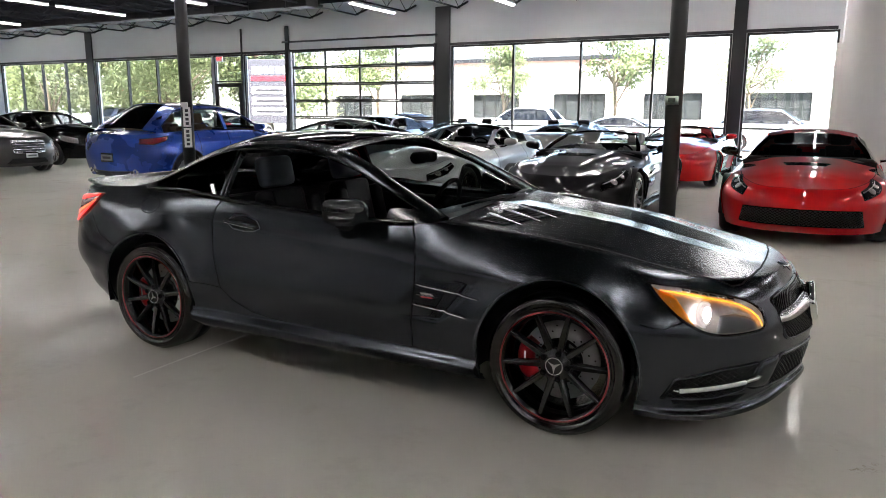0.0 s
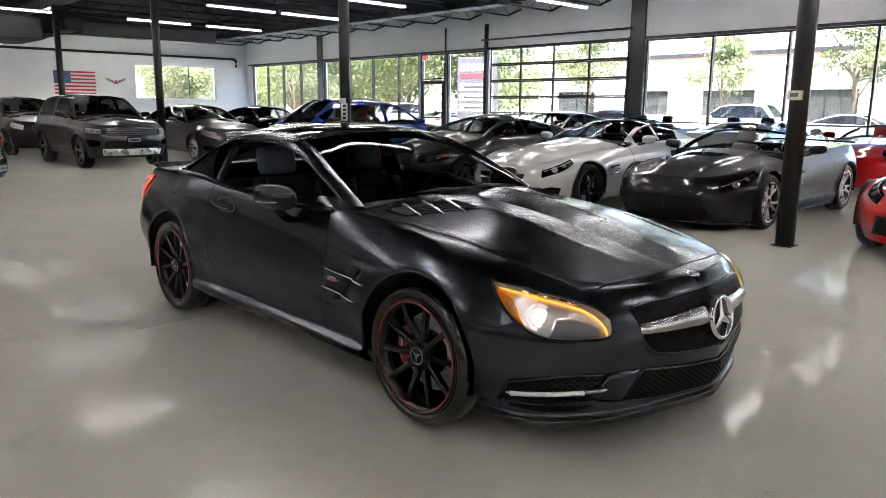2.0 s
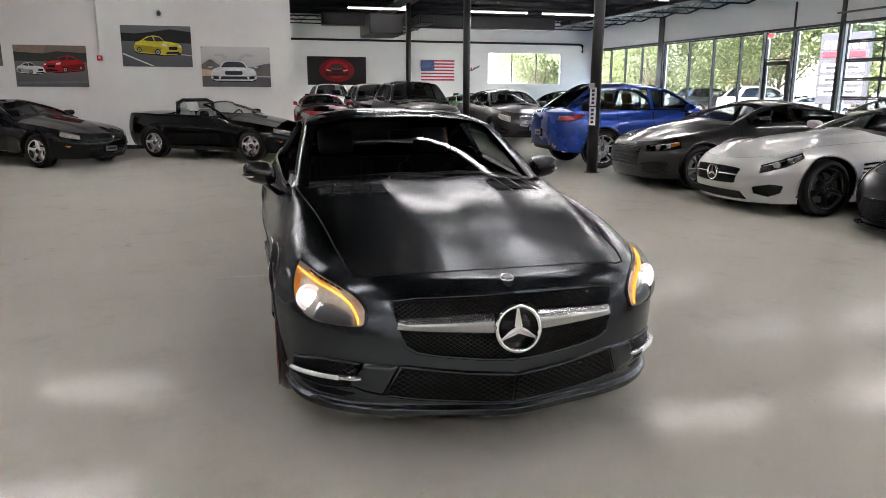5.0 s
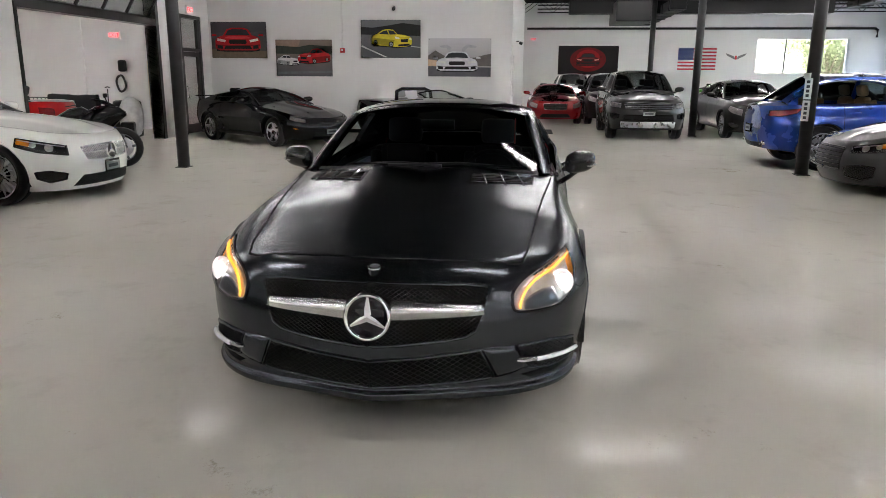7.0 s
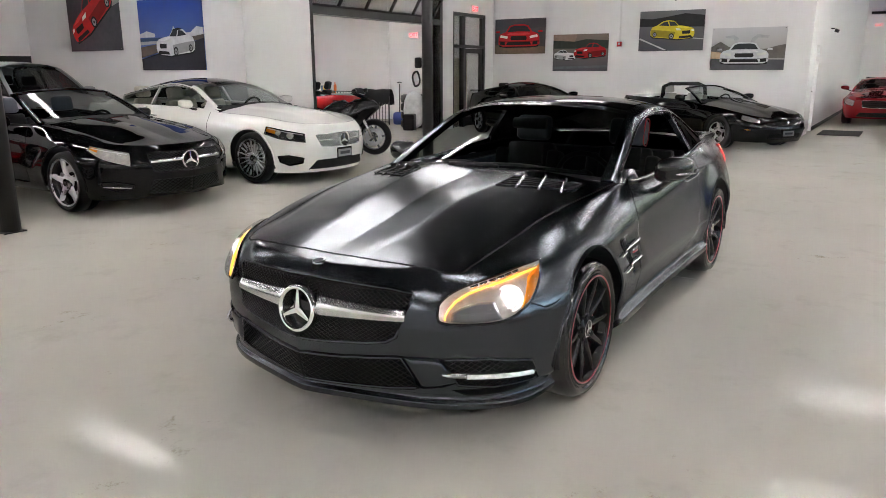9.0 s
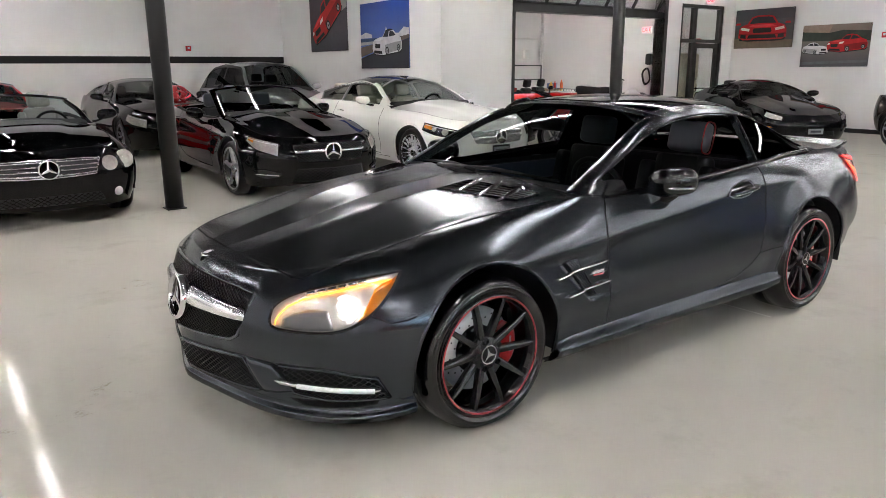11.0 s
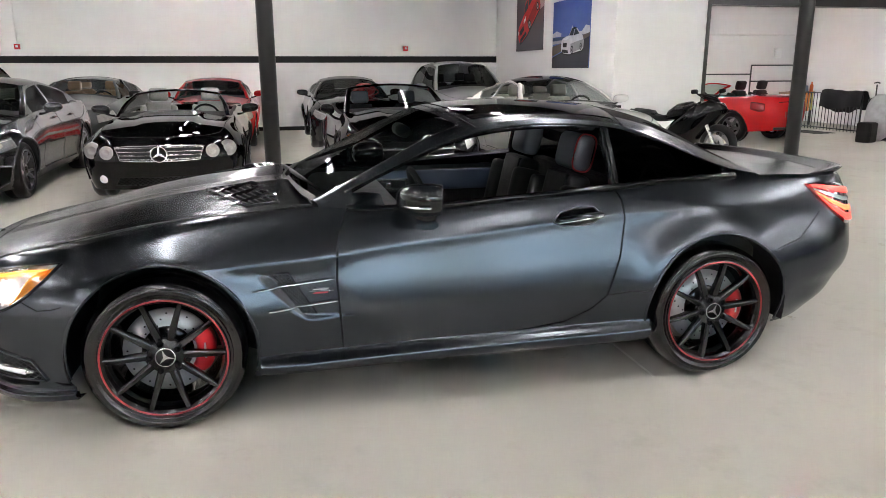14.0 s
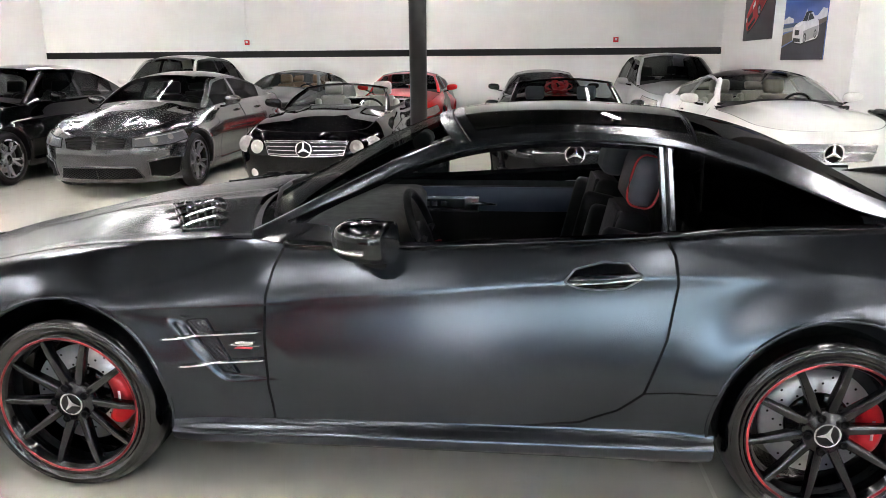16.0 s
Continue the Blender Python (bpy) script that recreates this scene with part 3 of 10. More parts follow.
def wheel_meshes(style, radius, rim, width, mats):
    """The shared meshes of a wheel whose outer face looks to +y; its middle is the origin."""
    key = (style, radius, rim, width, tuple(m.name for m in mats.values() if m))
    if key in WHEELS:
        return WHEELS[key]
    w = width / 2
    tyre = lathe([(rim - 0.004, -w + 0.02), (rim + 0.012, -w + 0.004), (rim + 0.5 * (radius - rim), -w - 0.006), (radius - 0.022, -w + 0.006), (radius - 0.004, -w + 0.03),
                  (radius, -w * 0.5), (radius, -0.018), (radius - 0.006, -0.015), (radius - 0.006, -0.005), (radius, -0.002), (radius, w * 0.5), (radius - 0.004, w - 0.03), (radius - 0.022, w - 0.006),
                  (radius - 0.026, w - 0.003), (radius - 0.030, w - 0.0035), (rim + 0.62 * (radius - rim), w + 0.0055), (rim + 0.60 * (radius - rim), w + 0.0035), (rim + 0.56 * (radius - rim), w + 0.0035), (rim + 0.54 * (radius - rim), w + 0.006), (rim + 0.36 * (radius - rim), w + 0.005), (rim + 0.34 * (radius - rim), w + 0.003), (rim + 0.20 * (radius - rim), w + 0.001), (rim + 0.014, w - 0.002), (rim + 0.008, w + 0.001), (rim - 0.004, w - 0.012)], 56)
    barrel = lathe([(rim - 0.002, w - 0.006), (rim - 0.012, w - 0.004), (rim - 0.022, w - 0.016), (rim - 0.034, w - 0.05), (rim - 0.045, -w + 0.02), (rim - 0.004, -w + 0.01)], 56)
    ring = lathe([(rim - 0.003, w + 0.0015), (rim - 0.003, w + 0.0035), (rim - 0.0105, w + 0.0035), (rim - 0.0105, w + 0.0005)], 64)
    lip = lathe([(rim + 0.002, w - 0.004), (rim + 0.001, w + 0.003), (rim - 0.008, w + 0.002), (rim - 0.016, w - 0.008)], 56)
    n, spread, root, tip, dish, pairs = {"ten": (10, 0.0, 0.034, 0.021, 0.022, False), "five": (5, 0.0, 0.075, 0.045, 0.02, False),
                                   "double": (5, 0.16, 0.036, 0.026, 0.025, True), "multi": (20, 0.0, 0.016, 0.010, 0.02, False),
                                   "star": (5, 0.0, 0.055, 0.075, 0.02, False)}[style]
    spokes = []
    for i in range(n):
        for sgn in ((-1, 1) if pairs else (0,)):
            a0 = 2 * math.pi * (i + 0.5 * (style == "ten")) / n + (sgn * spread * 0.55 if pairs else 0)
            a1 = 2 * math.pi * (i + 0.5 * (style == "ten")) / n + (sgn * spread * 1.35 if pairs else 0)
            stations = [(0.045, w - dish - 0.012, root, a0), (0.11, w - dish - 0.002, root * 0.8 + tip * 0.2, a0 * 0.7 + a1 * 0.3), (0.7 * rim, w - dish * 0.55, root * 0.3 + tip * 0.7, a0 * 0.25 + a1 * 0.75), (rim - 0.012, w - 0.008, tip, a1)]
            verts, faces = [], []
            for r, y, hw, a in stations:
                rad, tan = Vector((math.cos(a), 0, math.sin(a))), Vector((-math.sin(a), 0, math.cos(a)))
                c = rad * r
                deep = 0.032
                for dx, dy in ((-0.5, -deep), (-0.5, -0.006), (-0.36, 0), (0.36, 0), (0.5, -0.006), (0.5, -deep)):
                    verts.append(c + tan * hw * dx * 1.0 + Vector((0, y + dy, 0)))
            for k in range(len(stations) - 1):
                for q in range(5):
                    faces.append((k * 6 + q, k * 6 + q + 1, k * 6 + q + 7, k * 6 + q + 6))
            spokes.append((verts, faces))
    hub = lathe([(0.0, w - dish + 0.004), (0.046, w - dish + 0.002), (0.049, w - dish - 0.004), (0.070, w - dish - 0.006), (0.078, w - dish - 0.014), (0.082, w - dish - 0.05), (0.0, w - dish - 0.05)], 32)
    bolts = []
    for i in range(5):
        a = 2 * math.pi * (i + 0.3) / 5
        bolts.append(moved(lathe([(0, 0.010), (0.008, 0.009), (0.0105, 0), (0.0105, -0.014)], 10), Matrix.Translation((0.064 * math.cos(a), w - dish - 0.008, 0.064 * math.sin(a)))))
    cap = [lathe([(0.0, w - dish + 0.005), (0.034, w - dish + 0.0065), (0.043, w - dish + 0.005), (0.046, w - dish + 0.001)], 28)]
    star = []
    for i in range(3):
        a = math.pi / 2 + 2 * math.pi * i / 3
        tipv, sa, sb = (0.037 * math.cos(a), 0.037 * math.sin(a)), (0.008 * math.cos(a + 1.2), 0.008 * math.sin(a + 1.2)), (0.008 * math.cos(a - 1.2), 0.008 * math.sin(a - 1.2))
        yy = w - dish + 0.008
        star.append(([(0, yy + 0.002, 0), (sa[0], yy, sa[1]), (tipv[0], yy, tipv[1]), (sb[0], yy, sb[1])], [(0, 1, 2), (0, 2, 3)]))
    star.append(lathe([(0.043, yy - 0.003), (0.043, yy), (0.037, yy), (0.037, yy - 0.003)], 28))
    disc = lathe([(0.106, w - 0.11), (0.185, w - 0.11), (0.186, w - 0.125), (0.106, w - 0.14)], 44)
    holes = []
    for i in range(36):
        a, r = 2 * math.pi * i / 36, (0.115, 0.14, 0.165)[i % 3]
        holes.append(moved(lathe([(0, 0), (0.0045, 0)], 8), Matrix.Translation((r * math.cos(a), w - 0.1085, r * math.sin(a)))))
    arc = [math.radians(a) for a in range(-34, 35, 4)]
    cal_v, cal_f = [], []
    for a in arc:
        k = 1 - 0.12 * (abs(a) / 0.6) ** 4
        for r, y in ((0.125, w - 0.15), (0.122, w - 0.085), (0.135, w - 0.066), (0.178 * k, w - 0.062), (0.198 * k, w - 0.075), (0.2 * k, w - 0.15)):
            cal_v.append((r * math.cos(a), y, r * math.sin(a)))
    for i in range(len(arc) - 1):
        cal_f += [(i * 6 + j, i * 6 + (j + 1) % 6, (i + 1) * 6 + (j + 1) % 6, (i + 1) * 6 + j) for j in range(6)]
    cal_f += [tuple(range(6)), tuple(range((len(arc) - 1) * 6, len(arc) * 6))[::-1]]
    out = {}
    for name, vf, m in (("tyre", tyre, mats["tyre"]), ("rim", joined(lip, hub, *spokes, *bolts), mats["rim"]), ("barrel", joined(barrel, lathe([(0.05, w - 0.098), (0.100, w - 0.098), (0.107, w - 0.104), (0.108, w - 0.125)], 36)), mats["barrel"]), ("rim_stripe", ring, mats.get("stripe")),
                        ("hub_cap", joined(*cap), mats["cap"]), ("hub_emblem", joined(*star), mats["chrome"]), ("brake_disc", disc, mats["disc"]), ("disc_holes", joined(*holes), mats["dark"]), ("brake_caliper", (cal_v, cal_f), mats["caliper"]),
                        ("bolt_hole", lathe([(0, -0.004), (0.006, -0.004), (0.007, -0.001), (0.0135, 0.0), (0.0145, -0.004)], 14), mats["dark"]), ("caliper_mark", moved(box_vf(0.009, 0.002, 0.07), Matrix.Translation((0.158, w - 0.0612, 0))), mats["mark"] if "mark" in mats else None)):
        if m is None:
            continue
        me = mesh_of(name, vf[0], vf[1])
        me.materials.append(m)
        out[name] = me
    WHEELS[key] = out
    return out


def add_wheel(parent, x, y, z, meshes, spin, front, detail=True):
    """A wheel under a car; its outer face looks away from the car's middle, its caliper sits behind the axle."""
    hub = part("wheel", meshes["barrel"], None, parent)
    turn = math.radians(180) if y < 0 else 0.0
    hub.matrix_local = Matrix.Translation((x, y, z)) @ Matrix.Rotation(turn, 4, "Z") @ Matrix.Rotation(spin, 4, "Y")
    for name in ("tyre", "rim", "rim_stripe", "hub_cap", "hub_emblem", "brake_disc", "brake_caliper", "caliper_mark", "disc_holes"):
        if name not in meshes or (name == "disc_holes" and not detail):
            continue
        ob = part(name, meshes[name], None, hub)
        if name == "disc_holes":
            tagged(ob, kind="stuff")
        if name in ("brake_caliper", "caliper_mark"):
            back = 0.0 if y < 0 else math.pi
            ob.matrix_local = Matrix.Rotation(-spin, 4, "Y") @ Matrix.Rotation(back, 4, "Y")
    face = max(v.co.y for v in meshes["hub_cap"].vertices)
    for i in range(5 if detail else 0):
        a = 2 * math.pi * (i + 0.3) / 5
        part("bolt_hole", meshes["bolt_hole"], None, hub).matrix_local = Matrix.Translation((0.062 * math.cos(a), face + 0.0035, 0.062 * math.sin(a)))
    return hub


# ---------------------------------------------------------------- a whole car
def seat(parent, x, y, z, material, trim=None, scale=1.0, wide=1.0, label=""):
    """A car seat with its own headrest; x, y, z is the middle of its cushion's underside."""
    def at(ax, ay, az):
        return (ax * scale, ay * scale * wide, az * scale)
    def padded(name, size, place, bevel, parent, m=None, mt=None):
        b = box_bm(*at(*size), at=at(*place), bevel=bevel, segments=3, m=m)
        for f in b.faces:
            f.smooth = True
        return part(name, b, mt or material, parent)

    ob = padded("seat", (0.50, 0.40, 0.14), (0.02, 0, 0.09), 0.05, parent)
    ob.location = (x, y, z)
    if label:
        tagged(ob, label)
    back = Matrix.Translation(at(-0.24, 0, 0.14)) @ Matrix.Rotation(radians(-13), 4, "Y")
    padded("backrest", (0.12, 0.38, 0.58), (0, 0, 0.30), 0.05, ob, back)
    for sy in (-1, 1):
        padded("cushion_bolster", (0.46, 0.09, 0.17), (0.02, 0.22 * sy, 0.12), 0.04, ob)
        padded("back_bolster", (0.17, 0.09, 0.50), (0.03, 0.215 * sy, 0.28), 0.04, ob, back)
    padded("headrest", (0.11, 0.27, 0.19), (0.0, 0, 0.70), 0.05, ob, back, trim)
    return ob


def steering_wheel(parent, x, y, z, material, r=0.18):
    ring = tube([(0, r * math.cos(a), r * math.sin(a)) for a in np.linspace(0, 2 * math.pi, 28, endpoint=False)], 0.016, 8, closed=True)
    hub = lathe([(0, 0.02), (0.06, 0.012), (0.065, -0.03), (0, -0.03)], 18)
    hub = moved(hub, Matrix.Rotation(radians(90), 4, "Z"))
    spokes = [tube([(0, 0.04 * math.cos(a), 0.04 * math.sin(a)), (0, (r - 0.005) * math.cos(a), (r - 0.005) * math.sin(a))], 0.014, 6) for a in (0, math.pi, -math.pi / 2)]
    ob = put_mesh("steering_wheel", joined(ring, hub, *spokes), material, parent)
    ob.matrix_local = Matrix.Translation((x, y, z)) @ Matrix.Rotation(radians(22), 4, "Y")
    return ob


def three_point(radius, thick, n=40):
    """A ring with a plain three-armed figure, facing +x."""
    ring = moved(lathe([(radius, -thick), (radius + 0.002, thick * 0.5), (radius * 0.93, thick), (radius * 0.83, thick * 0.4), (radius * 0.82, -thick)], n), Matrix.Rotation(radians(-90), 4, "Z"))
    arms = []
    for i in range(3):
        a = math.pi / 2 + 2 * math.pi * i / 3
        p = [(thick * 0.9, 0, 0)] + [(thick * 0.2, r * math.cos(a + o), r * math.sin(a + o)) for r, o in ((radius * 0.2, 1.05), (radius * 0.9, 0.035), (radius * 0.9, -0.035), (radius * 0.2, -1.05))]
        arms.append((p, [(0, 2, 1), (0, 3, 2), (0, 4, 3)]))
    return joined(ring, *arms)


def lattice(skin, top, bottom, pitch, radius, off, slope=0.62):
    """Crossed wires laid on the flank between two polylines of (s, z)."""
    poly = dense(list(top), 0.03) + dense(list(bottom)[::-1], 0.03)
    q = np.array(poly)
    s0, s1, z0, z1 = q[:, 0].min(), q[:, 0].max(), q[:, 1].min(), q[:, 1].max()
    out = []
    run = (z1 - z0) / slope
    for sign in (1, -1):
        k = s0 - run
        while k < s1 + run:
            t = np.linspace(0, 1, 26)
            s = k + t * run
            z = z0 + t * (z1 - z0) if sign > 0 else z1 - t * (z1 - z0)
            ok = inside(poly, s, z) & (s >= 0)
            idx = np.flatnonzero(ok)
            if len(idx) > 2:
                sel = np.unique(np.linspace(idx[0], idx[-1], 6).astype(int))
                p = skin.out(s[sel], z[sel], np.full(len(sel), off))
                out.append(tube([v for v in p], radius, 4))
            k += pitch
    return joined(*out) if out else ([], [])


def both_sides(name, vf, material, parent, label=""):
    a = put_mesh(name, vf, material, parent, label)
    b = put_mesh(name, mirrored(vf), material, parent, label)
    return a, b


def lid_split(car, sk, vf, lid, material):
    """Rounds the fender crowns of a welded skin, then parts it into the body and the bonnet with its gap. lid: half the bonnet's outline, (x, y) from its nose to the screen."""
    v, faces = np.array(vf[0]), vf[1]
    edges = np.array(sorted({(min(a, b), max(a, b)) for f in faces for a, b in zip(f, f[1:] + f[:1])}))
    s = np.linspace(0.0, float(sk.at_x(0.66)), 900)
    rim = sk.shoulder(s)
    near = np.flatnonzero((v[:, 0] > 0.6) & (v[:, 2] > 0.6))
    dist = np.full(len(v), 9.0)
    q = v[near] * (1, 1, 1)
    q[:, 1] = np.abs(q[:, 1])
    for i in range(0, len(near), 2000):
        dist[near[i : i + 2000]] = np.sqrt(((q[i : i + 2000, None] - rim[None]) ** 2).sum(-1)).min(1)
    w = np.clip(1.4 - dist / 0.07, 0, 1) * np.clip((v[:, 0] - 0.66) / 0.2, 0, 1)
    hit = np.flatnonzero(w > 0)
    length = np.linalg.norm(v[edges[:, 0]] - v[edges[:, 1]], axis=1)
    live = (w[edges[:, 0]] > 0) | (w[edges[:, 1]] > 0)
    ea, eb = edges[live].T
    ew = 1.0 / (length[live] + 1e-4)
    for _ in range(60):
        acc, tot = np.zeros_like(v), np.zeros(len(v))
        np.add.at(acc, ea, v[eb] * ew[:, None])
        np.add.at(acc, eb, v[ea] * ew[:, None])
        np.add.at(tot, ea, ew)
        np.add.at(tot, eb, ew)
        mean = acc[hit] / tot[hit][:, None]
        v[hit] += (mean - v[hit]) * (0.5 * w[hit])[:, None]
    me = mesh_of("body", v.tolist(), faces)
    normals = np.array([n.vector[:] for n in me.vertex_normals])
    half = list(lid)
    poly = half + [(x, -y) for x, y in half[::-1] if y > 1e-6]
    mid = np.array([v[list(f)].mean(0) for f in faces])
    inner = inside(poly, mid[:, 0], mid[:, 1]) & (mid[:, 2] > 0.6)
    for name, keep in (("body", ~inner), ("bonnet", inner)):
        fs = [f for f, k in zip(faces, keep) if k]
        used = sorted({i for f in fs for i in f})
        back = {i: k for k, i in enumerate(used)}
        one = mesh_of(name, v[used].tolist(), [tuple(back[i] for i in f) for f in fs])
        one.normals_split_custom_set_from_vertices(normals[used].tolist())
        part(name, one, material, car)
    tree = BVHTree.FromPolygons([Vector(p) for p in v[:]], faces)
    pts, nn = [], []
    for x, y in dense(half, 0.012):
        hit = tree.ray_cast(Vector((x, y, 2.0)), Vector((0, 0, -1)))
        if hit[0]:
            pts.append(hit[0][:])
            nn.append((hit[1] if hit[1].z > 0 else -hit[1])[:])
    both_sides("panel_gap", strip_on(pts, nn, 0.0075, 0.0012), M["seam"], car)


def build_car(name, d, m, label, category="car", group=""):
    """Builds a car of the description d: skin, lids, glass, lamps, trim, seats and wheels."""
    car = thing(name, label, category, m, group)
    sk = Skin(d)
    body_mat, fine = d["paint"], d.get("fine", False)
    step, rows = (0.016, 72) if fine else (0.036, 30)
    wb, R = d["wb"], d["R"]
    az = d.get("arch_z", R)
    arches = [(wb / 2, az, d["arch"]), (-wb / 2, az, d["arch"])]
    cuts = [(k, v) for k, v in d.get("cuts", [])]
    skins = flank_mesh(sk, step, rows, arches, cuts)
    s_cowl, s_deck = float(sk.at_x(d["cowl"])), float(sk.at_x(d["back"]))
    # lids
    nf = 81 if fine else 33
    f = np.linspace(1, 0, nf)
    sh = np.linspace(0.001, s_cowl, 52)
    if fine:
        sh = np.linspace(0, sk.length, int(sk.length / step) + 1)
        sh = np.append(sh[sh < s_cowl], s_cowl)
    hood = outward(grid(sk.crown(sh[:, None], f[None])), (0, 0, -1))
    sd = np.linspace(s_deck, sk.length - 0.001, 70 if fine else 20)
    deck = outward(grid(sk.crown(sd[:, None], f[None], False)), (0, 0, -1))
    left = joined(skins["body"], hood, deck)
    whole = welded(joined(left, mirrored(left)))
    if d.get("lid"):
        lid_split(car, sk, whole, d["lid"], body_mat)
    else:
        put_mesh("body", whole, body_mat, car)
    for key, _ in cuts:
        both_sides(key.split("_")[0], skins[key], d.get("cut_mat", {}).get(key, body_mat), car)
    # seams of the cuts and of the bonnet
    seams = []
    for key, poly in cuts:
        q = np.array(dense(poly, 0.02, True))
        zs = sk.zs(q[:, 0])
        q = q[q[:, 1] < zs - 0.004]
        order = np.argmax(np.hypot(*np.diff(np.vstack([q, q[:1]]), axis=0).T))
        q = np.roll(q, -(order + 1), axis=0)
        s = sk.at_x(q[:, 0])
        p = sk.side(s, q[:, 1])
        s = s + (p[:, 0] - q[:, 0])
        seams.append(strip_on(sk.side(s, q[:, 1]), sk.normal(s, q[:, 1]), 0.0085 if fine else 0.009))
    ss = np.linspace(0.0, s_cowl, 60) if not d.get("lid") else np.linspace(float(sk.at_x(d["cowl"] + 0.16)), s_cowl, 8)
    p = sk.shoulder(ss)
    x0 = np.interp(ss, sk.arc, sk.pts[:, 0])
    nn = sk.normal(ss, sk.zs(x0) - 0.012) * 0.4 + np.array([0, 0, 1.0])
    nn /= np.linalg.norm(nn, axis=1, keepdims=True)
    seams.append(strip_on(p, nn, 0.007 if fine else 0.008, 0.0012))
    for q in seams:
        both_sides("panel_gap", q, M["seam"], car)
    # wheel housings, belly
    for cx, cz, ra in arches:
        if not fine:
            an = np.radians(np.linspace(-12, 192, 40))
            qx, qz = cx + (ra + 0.001) * np.cos(an), cz + (ra + 0.001) * np.sin(an)
            ok = qz > sk.zb(qx) + 0.005
            s_ = sk.at_x(qx[ok])
            s_ = s_ + (sk.side(s_, qz[ok])[:, 0] - qx[ok])
            both_sides("arch_lip", tube([v for v in sk.out(s_, qz[ok], np.full(int(ok.sum()), -0.002))], 0.014, 6), body_mat, car)
        half = np.radians(np.linspace(-12, 192, 24))
        prof = [(0.30, 0.0), (d["half"] - 0.03, 0.0), (d["half"] - 0.022, 0.006)]
        ins = np.array([[(cx + (ra + 0.002 + o) * math.cos(a), y, cz + (ra + 0.002 + o) * math.sin(a)) for y, o in prof[:2]] for a in half])
        back = [(cx + (ra + 0.01) * math.cos(a), 0.30, cz + (ra + 0.01) * math.sin(a)) for a in half]
        v, fc = grid(ins)
        k = len(v)
        both_sides("wheel_housing", (v + back, fc + [tuple(range(k, k + len(back)))]), M["plastic"], car)
    xs = np.linspace(-d["tail"] + 0.32, d["nose"] - 0.32, 14)
    zb = sk.zb(xs) + 0.012
    edge = sk.side(sk.at_x(xs), sk.zb(xs))[:, 1] - 0.07
    hw = np.array([min(d["half"] - 0.09, e) if abs(abs(x) - wb / 2) > d["arch"] + 0.04 else 0.45 for x, e in zip(xs, edge)])
    hw = np.maximum(hw, 0.2)
    put_mesh("underbody", welded(grid(np.stack([np.stack([xs, hw, zb], -1), np.stack([xs, -hw, zb], -1)], 1))), M["plastic"], car, smooth=False)
    # glasshouse
    roofed = d.get("roofed", True)
    s_head, s_roof = float(sk.at_x(d["head"])), float(sk.at_x(d["roof_end"]))
    nx = 26 if fine else 10

    def cols(a, b, k):
        return np.linspace(a, b, k)

    def fs(sv, pw):
        """Across the roof: from rail to rail, with the pillars' widths kept apart."""
        k = 15 if fine else 7
        base = np.concatenate([[1.0], np.linspace(1 - pw, -(1 - pw), k), [-1.0]])
        return base

    pw = d.get("pillar", 0.085)
    fv = fs(None, pw)
    top_mat = d.get("roof_mat", body_mat)

    def roof_piece(a, b, k):
        s = cols(a, b, k)
        return sk.glasshouse(s[:, None], fv[None])

    ws = roof_piece(s_cowl, s_head, nx)
    n = ws.shape[1]
    for _ in range(60):
        ws[1:-1, 2 : n - 2, 2] = 0.5 * ws[1:-1, 2 : n - 2, 2] + 0.25 * (ws[:-2, 2 : n - 2, 2] + ws[2:, 2 : n - 2, 2])
        ws[:, 2 : n - 2, 2] = 0.6 * ws[:, 2 : n - 2, 2] + 0.2 * (ws[:, 1 : n - 3, 2] + ws[:, 3 : n - 1, 2]) if _ < 3 else ws[:, 2 : n - 2, 2]
    put_mesh("windscreen", outward(grid(ws[:, 1 : n - 1]), (0, 0, 0)), M[d.get("screen", "light_glass")], car)
    u = np.linspace(0, 1, 6)
    pil = ws[:, :1] + (ws[:, 1:2] - ws[:, :1]) * u[None, :, None] + np.array((0.0, 0.6, 0.8)) * (0.05 * u * (1 - u))[None, :, None]
    pil = outward(grid(pil), (0, 0, 0.5))
    both_sides("windscreen_pillar", thick_skin(pil, 0.045), d.get("pillar_mat", body_mat), car)
    base = ws[:2, 1 : n - 1].copy()
    base[:, :, 2] += 0.003
    put_mesh("cowl", outward(grid(base), (0, 0, -1)), M["plastic"], car)
    if roofed:
        rf = roof_piece(s_head, s_roof, nx)
        put_mesh("roof", outward(grid(rf), (0, 0, 0)), top_mat, car)
        rw = roof_piece(s_roof, s_deck, nx)
        put_mesh("rear_window", outward(grid(rw[:, 2 : n - 2]), (0, 0, 0)), M[d.get("rear_glass", "dark_glass")], car)
        pil = joined(grid(rw[:, :3]))
        both_sides("rear_pillar", thick_skin(outward(pil, (0, 0, 0.5)), 0.03), d.get("rear_pillar_mat", body_mat), car)
        if d.get("hatch_lip"):
            put_mesh("roof_spoiler", tube([v for v in rf[-1]], 0.022, 6, 0.5), body_mat, car)
        # the flank above the belt
        panes = d["panes"]
        qs = np.array([0.0, 0.05, 0.2, 0.4, 0.6, 0.78, 0.90, 1.0])
        edges = [d["cowl"]] + [x for x0, x1, _ in panes for x in (x0, x1)] + [d["back"]]
        frames = []
